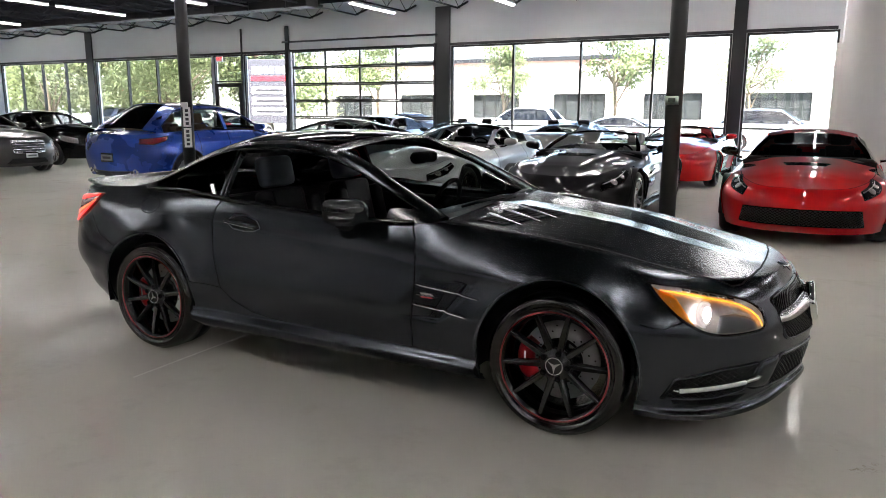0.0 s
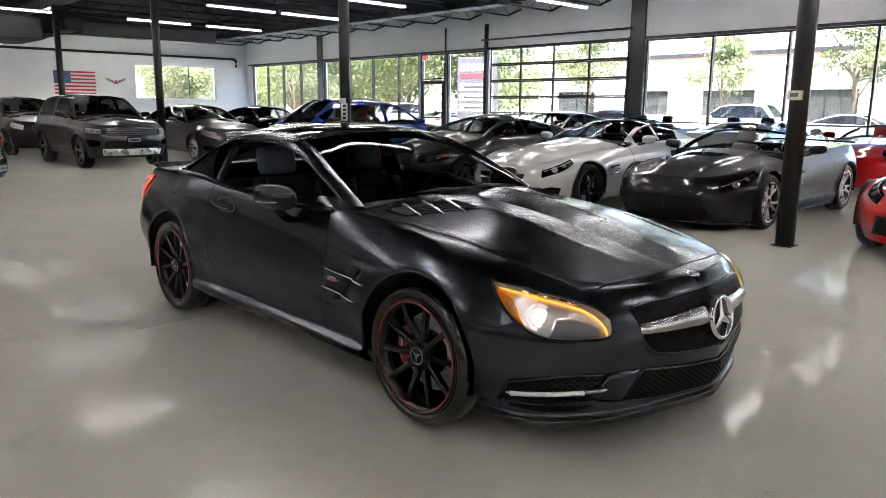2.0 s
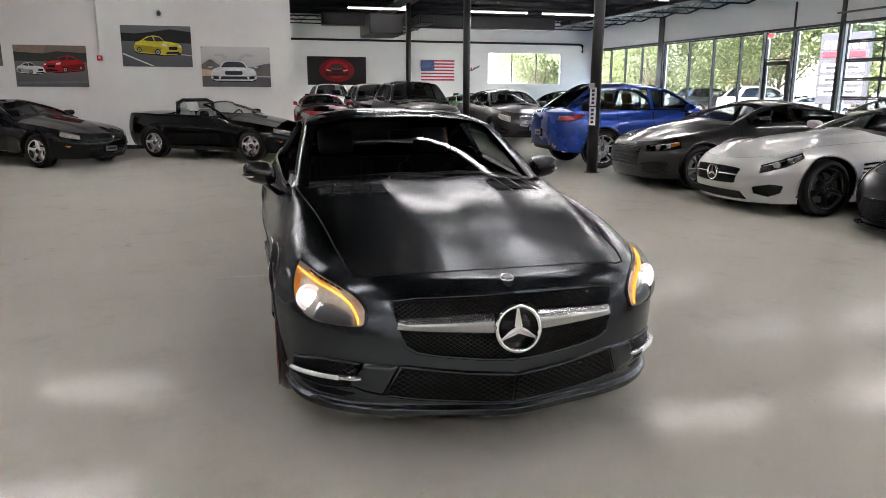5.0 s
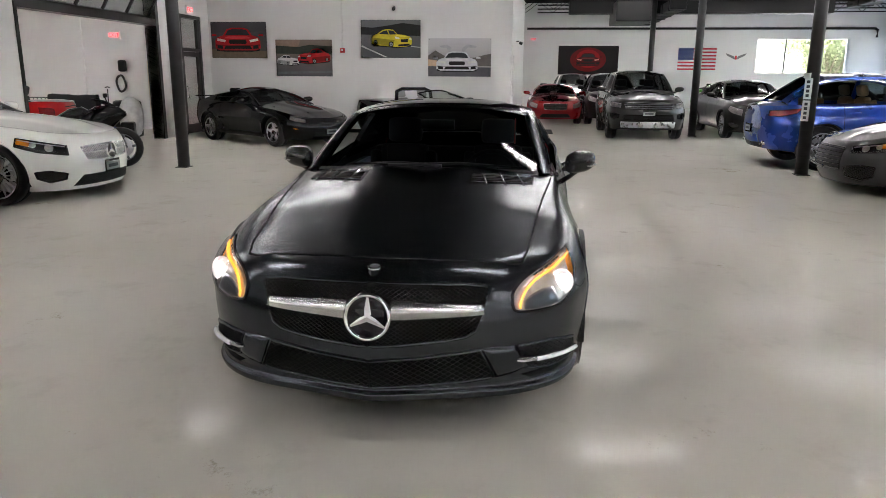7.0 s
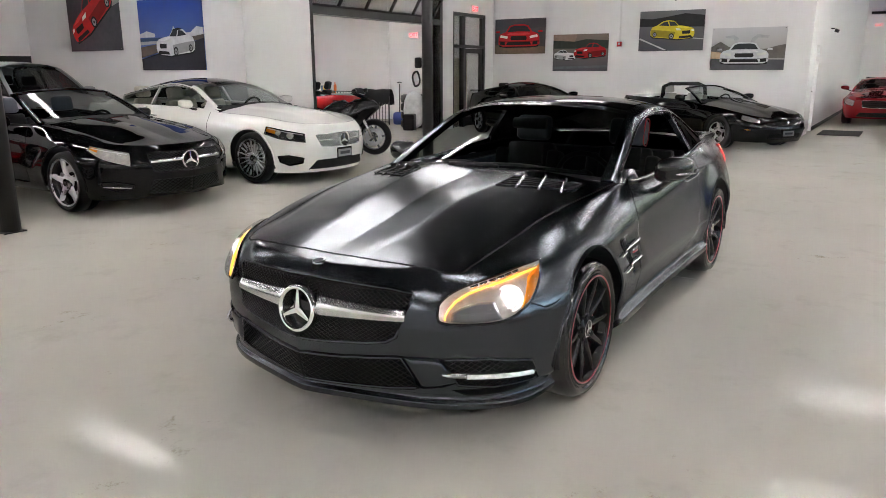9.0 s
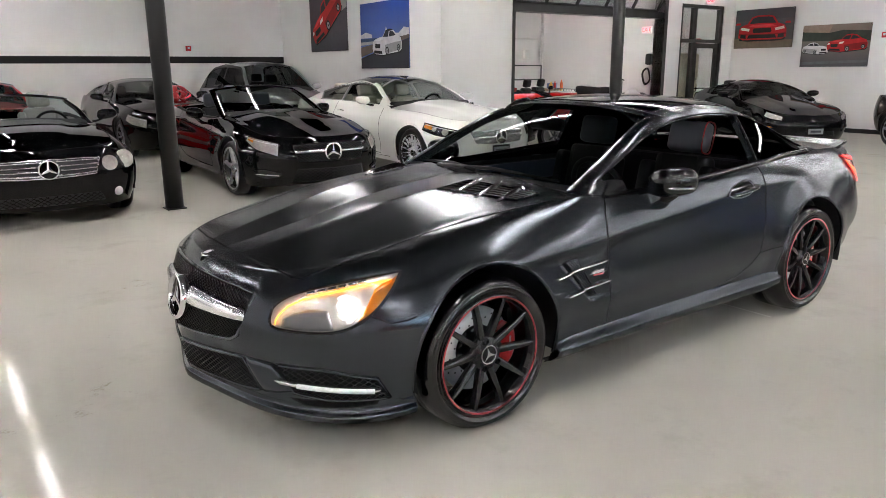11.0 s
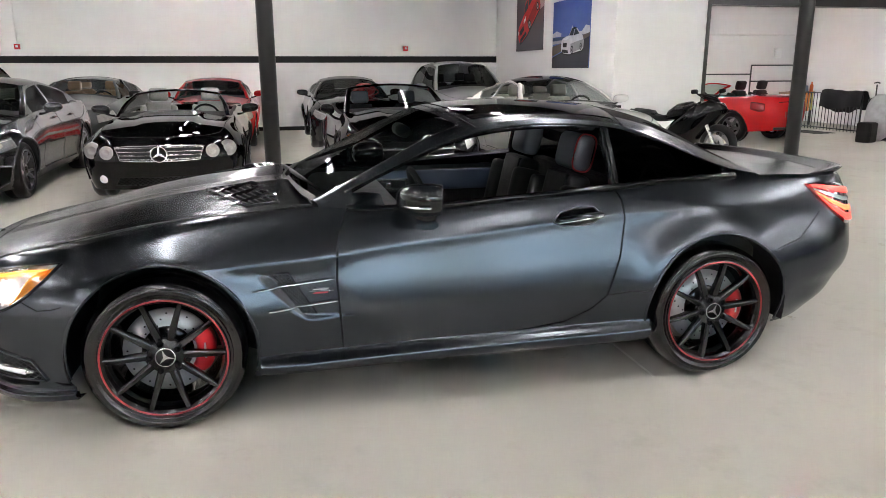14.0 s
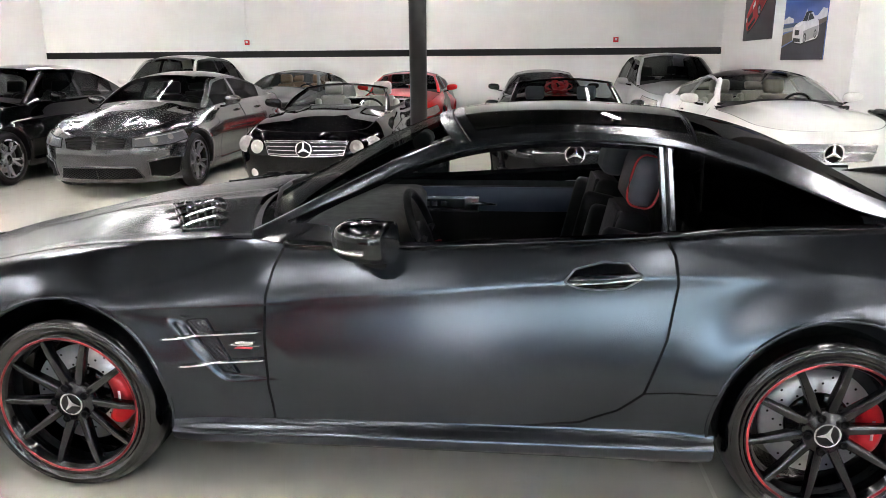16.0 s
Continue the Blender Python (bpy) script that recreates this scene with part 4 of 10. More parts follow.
        for i, (xa, xb) in enumerate(zip(edges, edges[1:])):
            k = max(2, int(abs(xa - xb) / (0.03 if fine else 0.09)))
            s = np.linspace(float(sk.at_x(xa)), float(sk.at_x(xb)), k + 1)
            g = sk.flank(s[:, None], qs[None])
            if i % 2 == 1:
                kind = panes[i // 2][2]
                if kind:
                    both_sides("side_window", outward(grid(g[:, 1:7]), (0, 0, 0.8)), M[kind], car)
                frames += [outward(grid(g[:, :2]), (0, 0, 0.8)), outward(grid(g[:, 6:]), (0, 0, 0.8))]
            else:
                frames.append(outward(grid(g), (0, 0, 0.8)))
        both_sides("window_frame", thick_skin(welded(joined(*frames)), 0.03), d.get("frame_mat", M["gloss_black"]), car)
        if d.get("window_trim"):
            x = np.linspace(panes[0][0], panes[-1][1], 50)
            s = sk.at_x(x)
            both_sides("window_trim", joined(tube([v for v in sk.flank(s, np.full(50, 0.03)) + (0, 0.004, 0)], 0.008, 6), tube([v for v in sk.flank(s, np.full(50, 0.93)) + (0, 0.004, 0)], 0.006, 6)), d["window_trim"], car)
    else:
        put_mesh("windscreen_header", tube([v for v in ws[-1]], 0.022, 8, 0.7), d.get("pillar_mat", body_mat), car)
        x = np.linspace(d["cowl"], d["back"], 24)
        rim = [v - np.array((0, 0.02, 0.0)) for v in sk.shoulder(sk.at_x(x))]
        both_sides("cockpit_edge", tube(rim, 0.03, 6, 0.6), M["leather"], car)
    # cabin
    low, belt = d.get("cabin_floor", 0.26), float(sk.zs(0.0))
    cx0, cx1, yw = d["cowl"] + 0.05, d["back"] + 0.05, d["half"] - 0.17
    v = [(cx0, yw, low), (cx0, -yw, low), (cx1, -yw, low), (cx1, yw, low), (cx0, yw, belt - 0.02), (cx0, -yw, belt - 0.02), (cx1, -yw, belt - 0.02), (cx1, yw, belt - 0.02)]
    put_mesh("cabin", (v, [(0, 1, 2, 3), (0, 4, 5, 1), (2, 6, 7, 3), (0, 3, 7, 4), (1, 5, 6, 2)]), d.get("trim_mat", M["carpet"]), car, smooth=False)
    dash = bmesh.new()
    box_bm(0.42, 2 * yw - 0.02, 0.22, at=(d["cowl"] - 0.22, 0, belt - 0.09 - d.get("dash_drop", 0.0)), bevel=0.07, segments=3, bm=dash)
    for q in dash.faces:
        q.smooth = True
    part("dashboard", dash, d.get("dash_mat", M["leather"]), car)
    seat_mat = d.get("seats", M["leather"])
    sx = d.get("seat_x", d["cowl"] - 1.15)
    for sy in (-1, 1):
        seat(car, sx, sy * 0.37, low + d.get("seat_up", 0.0), seat_mat, d.get("headrest_mat"))
        if d.get("rear_seats"):
            seat(car, sx - 0.85, sy * 0.35, low + 0.06 + d.get("seat_up", 0.0), seat_mat, scale=0.95)
    steering_wheel(car, d["cowl"] - 0.55, 0.37, belt - 0.06, M["leather"])
    # lamps, grille, trim
    for key, item in d.get("plates", []):
        add_plate(car, sk, key, item)
    mx, my, mz = d["mirror"]
    glassless = bmesh.new()
    bmesh.ops.create_uvsphere(glassless, u_segments=20, v_segments=12, radius=1.0)
    for q in glassless.verts:
        q.co = Vector([math.copysign(abs(c) ** 0.72, c) for c in q.co])
        q.co = Vector((q.co.x * 0.075 * (1 - 0.25 * q.co.y), q.co.y * 0.115, q.co.z * 0.062 * (1 - 0.12 * q.co.y) + 0.010 * q.co.y))
        if q.co.x < -0.045:
            q.co.x = -0.045
    for q in glassless.faces:
        q.smooth = True
    me = bpy.data.meshes.new("mirror")
    glassless.to_mesh(me)
    glassless.free()
    for sy in (1, -1):
        ob = part("mirror", me.copy(), d.get("mirror_mat", body_mat), car)
        ob.matrix_local = Matrix.Translation((mx, sy * my, mz)) @ Matrix.Rotation(radians(-12 * sy), 4, "Z") @ Matrix.Diagonal((1, sy, 1, 1)) @ Matrix.Diagonal((*d.get("mirror_scale", (1, 1, 1)), 1))
        stalk = tube(*d.get("stalk", ([(0.02, -0.04, -0.045), (0.04, -0.11, -0.078), (0.05, -0.17, -0.085)], [0.028, 0.022, 0.030])), 8, 0.6)
        part("mirror_stalk", mesh_of("mirror_stalk", *stalk), M["gloss_black"], ob)
    # wheels
    wm = wheel_meshes(d["wheel"], R, d["rim"], d.get("tyre_w", 0.25), d["wheel_mats"])
    yw = d["half"] - d.get("wheel_in", 0.045) - d.get("tyre_w", 0.25) / 2
    for i, (sx, sy) in enumerate(((1, 1), (1, -1), (-1, 1), (-1, -1))):
        add_wheel(car, sx * wb / 2, sy * yw, R, wm, d.get("spin", 0.3) + 0.7 * i, sx > 0, fine)
    return car, sk


def thick_skin(vf, t):
    """The skin with a second one behind it, towards the car's middle."""
    v = [Vector(p) for p in vf[0]]
    nrm = [Vector() for _ in v]
    for q in vf[1]:
        nn = (v[q[1]] - v[q[0]]).cross(v[q[2]] - v[q[0]])
        for i in q:
            nrm[i] += nn
    back = [p - (n.normalized() * t if n.length > 1e-12 else Vector()) for p, n in zip(v, nrm)]
    k = len(v)
    e = 2 * k
    faces = list(vf[1]) + [tuple(i + k for i in reversed(q)) for q in vf[1]]
    count = {}
    for q in vf[1]:
        for a, b in zip(q, q[1:] + q[:1]):
            count[(a, b)] = 1
    faces += [(b + e, a + e, a + e + k, b + e + k) for a, b in count if (b, a) not in count]
    return [tuple(p) for p in v + back + v + back], faces


def add_plate(car, sk, key, it):
    """A lamp, grille or inlet laid on the skin. it: kind, top, bottom (in x or y of the outline and z), and what it holds."""
    where = {"x": sk.at_x, "y": sk.at_y, "t": sk.tail_y}[it.get("by", "x")]
    top = [(float(where(a)), z) for a, z in it["top"]]
    bot = [(float(where(a)), z) for a, z in it["bottom"]]
    nu, nv = it.get("n", (16, 7))
    centre = it.get("centre", False)
    if key == "headlight":
        house = patch_on(sk, top, bot, 0.0025, nu, nv)
        rim = rim_line(sk, top, bot, 0.004)
        lens = patch_on(sk, top, bot, 0.008, nu, nv, bulge=0.012)
        t0, t1, b0, b1 = np.array(top[0]), np.array(top[-1]), np.array(bot[0]), np.array(bot[-1])
        eyes = []
        for u, v, r in it.get("eyes", [(0.35, 0.5, 0.045), (0.65, 0.45, 0.035)]):
            q = (t0 * (1 - u) + t1 * u) * (1 - v) + (b0 * (1 - u) + b1 * u) * v
            c, nn = sk.side(q[0], q[1]), sk.normal(q[0], q[1])
            rot = Vector((0, 1, 0)).rotation_difference(Vector(nn)).to_matrix().to_4x4()
            eyes.append(moved(lathe([(0, 0.009), (r * 0.5, 0.0085), (r * 0.72, 0.006), (r * 0.78, 0.002), (r, 0.008), (r * 1.05, 0.003)], 20), Matrix.Translation(c) @ rot))
        u = np.linspace(0.72, 0.97, 8)
        am_top = [tuple(t0 * (1 - a) + t1 * a - (0, 0.008)) for a in u]
        am_bot = [tuple((t0 * (1 - a) + t1 * a) * 0.35 + (b0 * (1 - a) + b1 * a) * 0.65) for a in u]
        for sy in (1, -1):
            flip = (lambda q: q) if sy > 0 else mirrored
            ob = put_mesh("headlight", flip(house), it.get("house", M["lamp_silver"]), car)
            put_mesh("bezel", flip(rim), M["seam"], ob)
            put_mesh("reflector", flip(joined(*eyes)), it.get("eye_mat", M["lamp_silver"]), ob)
            if it.get("amber", False):
                put_mesh("indicator", flip(patch_on(sk, am_top, am_bot, 0.0045, 6, 4)), M["amber_lens"], ob)
            if it.get("brow"):
                a = np.linspace(0.05, 0.95, 14)
                pts = [t0 * (1 - k) + t1 * k - np.array((0, 0.018)) for k in a]
                p = sk.out(np.array([q[0] for q in pts]), np.array([q[1] for q in pts]), np.full(14, 0.006))
                put_mesh("light_bar", flip(tube([v for v in p], 0.005, 6)), M["tail_white"], ob)
            ln = put_mesh("lens", flip(lens), M["clear_lens"], ob)
            ln.visible_shadow = False
        return
    if key == "tail_light":
        for sy in (1, -1):
            flip = (lambda q: q) if sy > 0 else mirrored
            ob = put_mesh("tail_light", flip(patch_on(sk, top, bot, 0.004, nu, nv, bulge=0.008)), M["red_lens"], car)
            put_mesh("bezel", flip(rim_line(sk, top, bot, 0.004)), M["seam"], ob)
        return
    mat_of = it.get("mat", M["plastic"])
    plate = patch_on(sk, top, bot, it.get("off", 0.002), nu, nv, bulge=it.get("bulge", 0.0))
    pieces = [("", plate, mat_of)]
    if it.get("bars"):
        bars = []
        for k in range(it["bars"]):
            v = (k + 0.5) / it["bars"]
            tt, bb = np.array(dense(top, 0.03)), np.array(dense(bot, 0.03))
            n = min(len(tt), len(bb))
            a = tt[np.linspace(0, len(tt) - 1, n).astype(int)] * (1 - v) + bb[np.linspace(0, len(bb) - 1, n).astype(int)] * v
            bars.append(tube([q for q in sk.out(a[:, 0], a[:, 1], np.full(n, 0.008))], it.get("bar_r", 0.008), 6, it.get("bar_flat", 1.0)))
        pieces.append(("grille_bar", joined(*bars), it.get("bar_mat", M["gloss_black"])))
    if it.get("mesh"):
        pieces.append(("grille_mesh", lattice(sk, top, bot, it["mesh"], it.get("wire", 0.0035), 0.006), it.get("mesh_mat", M["gloss_black"])))
    if it.get("rim"):
        pieces.append(("surround", rim_line(sk, top, bot, it["rim"], 0.003), it.get("rim_mat", M["chrome"])))
    parent = None
    for sub, vf, mt in pieces:
        if centre:
            whole = joined(vf, mirrored(vf))
            ob = put_mesh(sub or key, welded(whole), mt, parent or car)
            parent = parent or ob
        else:
            if not sub:
                parent = both_sides(key, vf, mt, car)
            else:
                put_mesh(sub, vf, mt, parent[0])
                put_mesh(sub, mirrored(vf), mt, parent[1])


# ---------------------------------------------------------------- the satin black roadster in the middle
HERO_WHEELS = {"tyre": M["wet_tyre"], "rim": M["rim_black"], "barrel": M["gloss_black"], "stripe": M["red_line"], "cap": M["gloss_black"], "chrome": M["satin_chrome"], "disc": M["disc"], "dark": M["seam"], "caliper": M["red_caliper"], "mark": M["tail_white"]}
hero_line = curve([(1.6, 0.70), (1.25, 0.712), (0.95, 0.712), (0.55, 0.730), (0.39, 0.751), (0.017, 0.780), (-0.39, 0.817), (-0.777, 0.848), (-1.3, 0.865)])


def hero_relief(x, z, s):
    """How far the flank stands out: wheel flares, the rising crease, the sill and the chin."""
    out = 0.0 * x
    for cx, cz in ((1.2925, 0.345), (-1.2925, 0.355)):
        r = np.hypot(x - cx, z - cz) - 0.385
        out = out + 0.010 * np.exp(-((np.maximum(r, 0) / 0.085) ** 2)) * (z > 0.25)
    zc = hero_line(x)
    fade = np.clip((x + 1.75) / 0.8, 0, 1) * np.clip((1.5 - x) / 0.5, 0, 1) * (1 + 0.9 * np.clip((x - 0.45) / 0.5, 0, 1))
    under, over = np.sqrt(np.maximum(zc - z, 0) ** 2 + 6e-5) - 0.0077, np.sqrt(np.maximum(z - zc, 0) ** 2 + 6e-5) - 0.0077
    out = out + fade * (0.0125 * np.where(z < zc, np.exp(-under / 0.045), np.exp(-((over / 0.13) ** 2))))
    lead = 0.893 - (0.668 - z) * 0.88
    back = lead - x
    ease = lambda v: np.clip(v, 0, 1) ** 2 * (3 - 2 * np.clip(v, 0, 1))
    out = out - 0.017 * ease(back / 0.030) * np.clip(1 - back / 0.30, 0, 1) * ease((z - 0.450) / 0.030) * ease((zc - 0.020 - z) / 0.035)
    mid = np.clip((0.98 - np.abs(x)) / 0.15, 0, 1)
    out = out - mid * 0.013 * np.exp(-(((z - 0.365) / 0.070) ** 2)) + mid * 0.028 * np.exp(-(((z - 0.235) / 0.045) ** 2))
    low = np.clip((0.74 - z) / 0.34, 0, 1)
    out = out + 0.078 * (np.sqrt((np.maximum(0.62 - s, 0)) ** 2 + 0.002) - 0.0447) * low * (3 - 2 * low) * low * (x > 1.7)
    out = out - 0.020 * np.sin(math.pi * np.clip(s / 0.64, 0, 1)) ** 1.5 * low * (3 - 2 * low) * low * (x > 1.7)
    chin = np.clip((x - 1.68) / 0.12, 0, 1)
    out = out + chin * 0.012 * np.exp(-(((z - 0.18) / 0.035) ** 2))
    tail = np.clip((-1.72 - x) / 0.2, 0, 1)
    out = out + tail * (0.012 * np.exp(-(((z - 0.33) / 0.05) ** 2)) - 0.008 * np.exp(-(((z - 0.43) / 0.04) ** 2)))
    return out


def hero_hood_relief(x, y):
    """The raised middle of the bonnet and its two ridges."""
    a = np.abs(y)
    edge = 0.17 + 0.13 * np.clip((2.2 - x) / 1.25, 0, 1)
    rim = edge + 0.40
    fade = np.clip((2.19 - x) / 0.45, 0, 1)
    fade = fade * fade * (3 - 2 * fade)
    peak = 0.010 + 0.085 * edge
    up, down = 0.010 + 0.085 * np.sqrt(a**2 + 4e-5), peak * (rim - a) / 0.40
    tent = (up + down - np.sqrt((up - down) ** 2 + 6e-6)) / 2
    tent = (tent + np.sqrt(tent**2 + 4e-6)) / 2
    gutter = -0.006 * np.exp(-(((a - rim) / 0.03) ** 2))
    return fade * (tent + gutter)


HERO = {
    "outline": [(2.262, 0), (2.252, 0.2), (2.222, 0.38), (2.15, 0.56), (2.03, 0.715), (1.87, 0.835), (1.65, 0.905), (1.3, 0.930), (0.9, 0.915), (0.4, 0.905), (-0.2, 0.908), (-0.8, 0.92),
                (-1.3, 0.94), (-1.7, 0.91), (-2.0, 0.845), (-2.2, 0.72), (-2.3, 0.52), (-2.345, 0.26), (-2.355, 0)],
    "zb": [(2.27, 0.198), (2.12, 0.184), (1.9, 0.168), (1.6, 0.18), (0.9, 0.195), (-0.9, 0.205), (-1.7, 0.235), (-2.0, 0.27), (-2.36, 0.33)],
    "tumble": 1.45, "zm": [(2.27, 0.50), (1.6, 0.54), (0.6, 0.46), (-0.6, 0.46), (-1.4, 0.55), (-2.36, 0.58)],
    "zs": [(2.27, 0.735), (2.1, 0.748), (1.9, 0.770), (1.75, 0.790), (1.6, 0.815), (1.32, 0.862), (0.85, 0.912), (0.62, 0.930), (0.45, 0.910), (0.2, 0.908), (-0.2, 0.925), (-0.7, 0.957), (-1.15, 0.985), (-1.5, 0.985), (-1.9, 0.975), (-2.2, 0.96), (-2.36, 0.95)],
    "ib": [(2.27, 0.05), (1.7, 0.05), (0.9, 0.07), (-0.9, 0.07), (-1.7, 0.07), (-2.0, 0.13), (-2.36, 0.18)],
    "ish": [(2.27, 0.115), (2.0, 0.165), (1.7, 0.205), (1.3, 0.20), (0.9, 0.170), (0.5, 0.134), (0.1, 0.117), (-0.7, 0.121), (-1.1, 0.18), (-1.5, 0.23), (-1.9, 0.20), (-2.36, 0.06)],
    "lean": [(2.27, 0.45), (1.6, 0.35), (0.9, 0.6), (-0.7, 0.75), (-1.3, 0.55), (-2.3, 0.5)],
    "relief": hero_relief, "hood_relief": hero_hood_relief,
    "hood_bow": [(2.2, 0.0), (1.6, 0.03), (0.62, 0.14)], "hood_k": [(2.2, 0.04), (1.7, 0.04), (1.3, 0.046), (0.9, 0.05), (0.62, 0.05)],
    "deck_bow": [(-1.6, -0.03), (-2.36, 0.0)], "deck_k": [(-1.6, 0.06), (-2.36, 0.05)],
    "rail_y": [(0.62, 0.752), (0.3, 0.705), (0.0, 0.650), (-0.3, 0.62), (-0.75, 0.618), (-1.0, 0.635), (-1.3, 0.675), (-1.62, 0.70)],
    "rail_z": [(0.62, 0.932), (0.3, 1.085), (0.0, 1.215), (-0.2, 1.262), (-0.45, 1.280), (-0.75, 1.262), (-1.0, 1.195), (-1.25, 1.09), (-1.45, 1.015), (-1.62, 0.987)],
    "roof_z": [(0.62, 0.962), (0.3, 1.128), (-0.05, 1.300), (-0.25, 1.335), (-0.5, 1.345), (-0.8, 1.328), (-1.1, 1.262), (-1.4, 1.135), (-1.62, 1.018)],
    "roof_bow": [(0.62, 0.14), (0.0, 0.12), (-0.3, 0.08), (-0.7, 0.0), (-1.1, -0.06), (-1.62, -0.03)], "roof_p": 2.6,
    "cowl": 0.62, "head": -0.07, "roof_end": -0.87, "back": -1.62, "pillar": 0.10,
    "panes": [(0.47, -0.745, None), (-0.785, -1.40, "black_glass")], "screen": "screen_glass", "rear_glass": "black_glass",
    "paint": M["satin_black"], "frame_mat": M["satin_black"], "fine": True, "lid": [(2.075, 0.0), (2.07, 0.25), (2.045, 0.45), (2.02, 0.555), (1.985, 0.605), (1.88, 0.628), (1.6, 0.655), (1.2, 0.695), (0.85, 0.735), (0.70, 0.748)],
    "roof_mat": M["satin_black"],
    "wb": 2.585, "R": 0.335, "rim": 0.262, "arch": 0.385, "arch_z": 0.348, "half": 0.94, "nose": 2.26, "tail": 2.35, "tyre_w": 0.255, "wheel_in": 0.035,
    "wheel": "ten", "wheel_mats": HERO_WHEELS, "spin": 0.31,
    "cuts": [("door_panel", [(0.470, 0.99), (0.497, 0.92), (0.534, 0.84), (0.555, 0.755), (0.562, 0.62), (0.545, 0.29), (0.2, 0.295), (-0.32, 0.322), (-0.5, 0.345), (-0.62, 0.40), (-0.70, 0.47), (-0.765, 0.65), (-0.795, 0.82), (-0.785, 0.91), (-0.74, 0.99)])],
    "mirror_scale": (1.62, 0.82, 1.14), "mirror": (0.18, 0.952, 0.968), "mirror_mat": M["mirror_black"], "stalk": ([(0.0, -0.02, -0.04), (0.0, -0.075, -0.085), (-0.004, -0.140, -0.118)], [0.042, 0.026, 0.032]),
    "headrest_mat": M["slate_leather"], "dash_drop": 0.055, "dash_mat": M["plastic"], "cabin_floor": 0.24, "seat_x": -0.34, "seat_up": 0.03,
}
hero, hero_skin = build_car("roadster", HERO, pose(0, 0, 0), "satin black two-door roadster with red-lined black wheels, lights on", "car")


def hs(x):
    return float(hero_skin.at_x(x))


def hy(y):
    return float(hero_skin.at_y(y))


# grilles and inlets of the nose
up_t, up_b = [(0, 0.682), (hy(0.25), 0.680), (hy(0.40), 0.676), (hy(0.485), 0.664), (hy(0.495), 0.655)], [(0, 0.440), (hy(0.15), 0.445), (hy(0.30), 0.456), (hy(0.39), 0.470), (hy(0.43), 0.492)]
lo_t, lo_b = [(0, 0.375), (hy(0.2), 0.383), (hy(0.40), 0.402), (hy(0.45), 0.407)], [(0, 0.250), (hy(0.2), 0.253), (hy(0.40), 0.262), (hy(0.518), 0.274)]
for nm, t, b, pitch in (("upper_grille", up_t, up_b, 0.026), ("lower_grille", lo_t, lo_b, 0.036)):
    pl = patch_on(hero_skin, t, b, 0.0015, 40, 12)
    ob = put_mesh(nm, welded(joined(pl, mirrored(pl))), M["seam"], hero)
    lt = lattice(hero_skin, t, b, pitch, 0.0028, 0.0045)
    put_mesh("grille_mesh", joined(lt, mirrored(lt)), M["gloss_black"], ob)
    rl = rim_line(hero_skin, t, b, 0.008, 0.002)
    rl = (rl[0], [q for q in rl[1] if max(abs(rl[0][i][1]) for i in q) > 0.02])
    put_mesh("surround", joined(rl, mirrored(rl)), M["satin_black"], ob)
n = 24
sv = np.linspace(0.09, hy(0.464), n)
bar = np.stack([hero_skin.out(sv, np.full(n, z), 0.002 + o * np.clip((n - 1 - np.arange(n)) / 2.0, 0, 1)) for z, o in ((0.550, 0.004), (0.556, 0.020), (0.578, 0.027), (0.604, 0.020), (0.609, 0.004))], 1)
wob = np.linspace(1.35, 0.72, n)[:, None]
bar[:, :, 2] = 0.578 + (bar[:, :, 2] - 0.578) * wob
bar_vf = outward(grid(bar), (0, 0, 0.5))
both_sides("grille_wing", bar_vf, M["satin_chrome"], hero, "satin silver bar")
star = put_mesh("grille_emblem", moved(three_point(0.096, 0.013), Matrix.Translation((2.303, 0, 0.566)) @ Matrix.Rotation(radians(-9), 4, "Y")), M["chrome"], hero, "chrome ring with three arms")
put_mesh("emblem_back", moved(lathe([(0, 0), (0.089, 0), (0.094, -0.02)], 36), Matrix.Translation((2.297, 0, 0.566)) @ Matrix.Rotation(radians(-9), 4, "Y") @ Matrix.Rotation(radians(-90), 4, "Z")), M["gloss_black"], star)
skin_ob = [o for o in hero.children if o.name.startswith("body")][0]
skin_tree = BVHTree.FromPolygons([v.co.copy() for v in skin_ob.data.vertices], [tuple(q.vertices) for q in skin_ob.data.polygons])
spot, lean_n = skin_tree.ray_cast(Vector((2.155, 0.003, 2.0)), Vector((0, 0, -1)))[:2]
lean_n = lean_n if lean_n.z > 0 else -lean_n
seat_m = Matrix.Translation((spot.x, 0, spot.z)) @ Vector((0, 1, 0)).rotation_difference(Vector((lean_n.x, 0, lean_n.z)).normalized()).to_matrix().to_4x4()
badge = put_mesh("bonnet_badge", moved(lathe([(0.020, 0.004), (0.022, 0.006), (0.027, 0.005), (0.029, -0.004)], 28), seat_m), M["chrome"], hero)
put_mesh("badge_centre", moved(lathe([(0, 0.005), (0.018, 0.0045), (0.021, 0.003)], 24), seat_m), M["grey_rim"], badge)
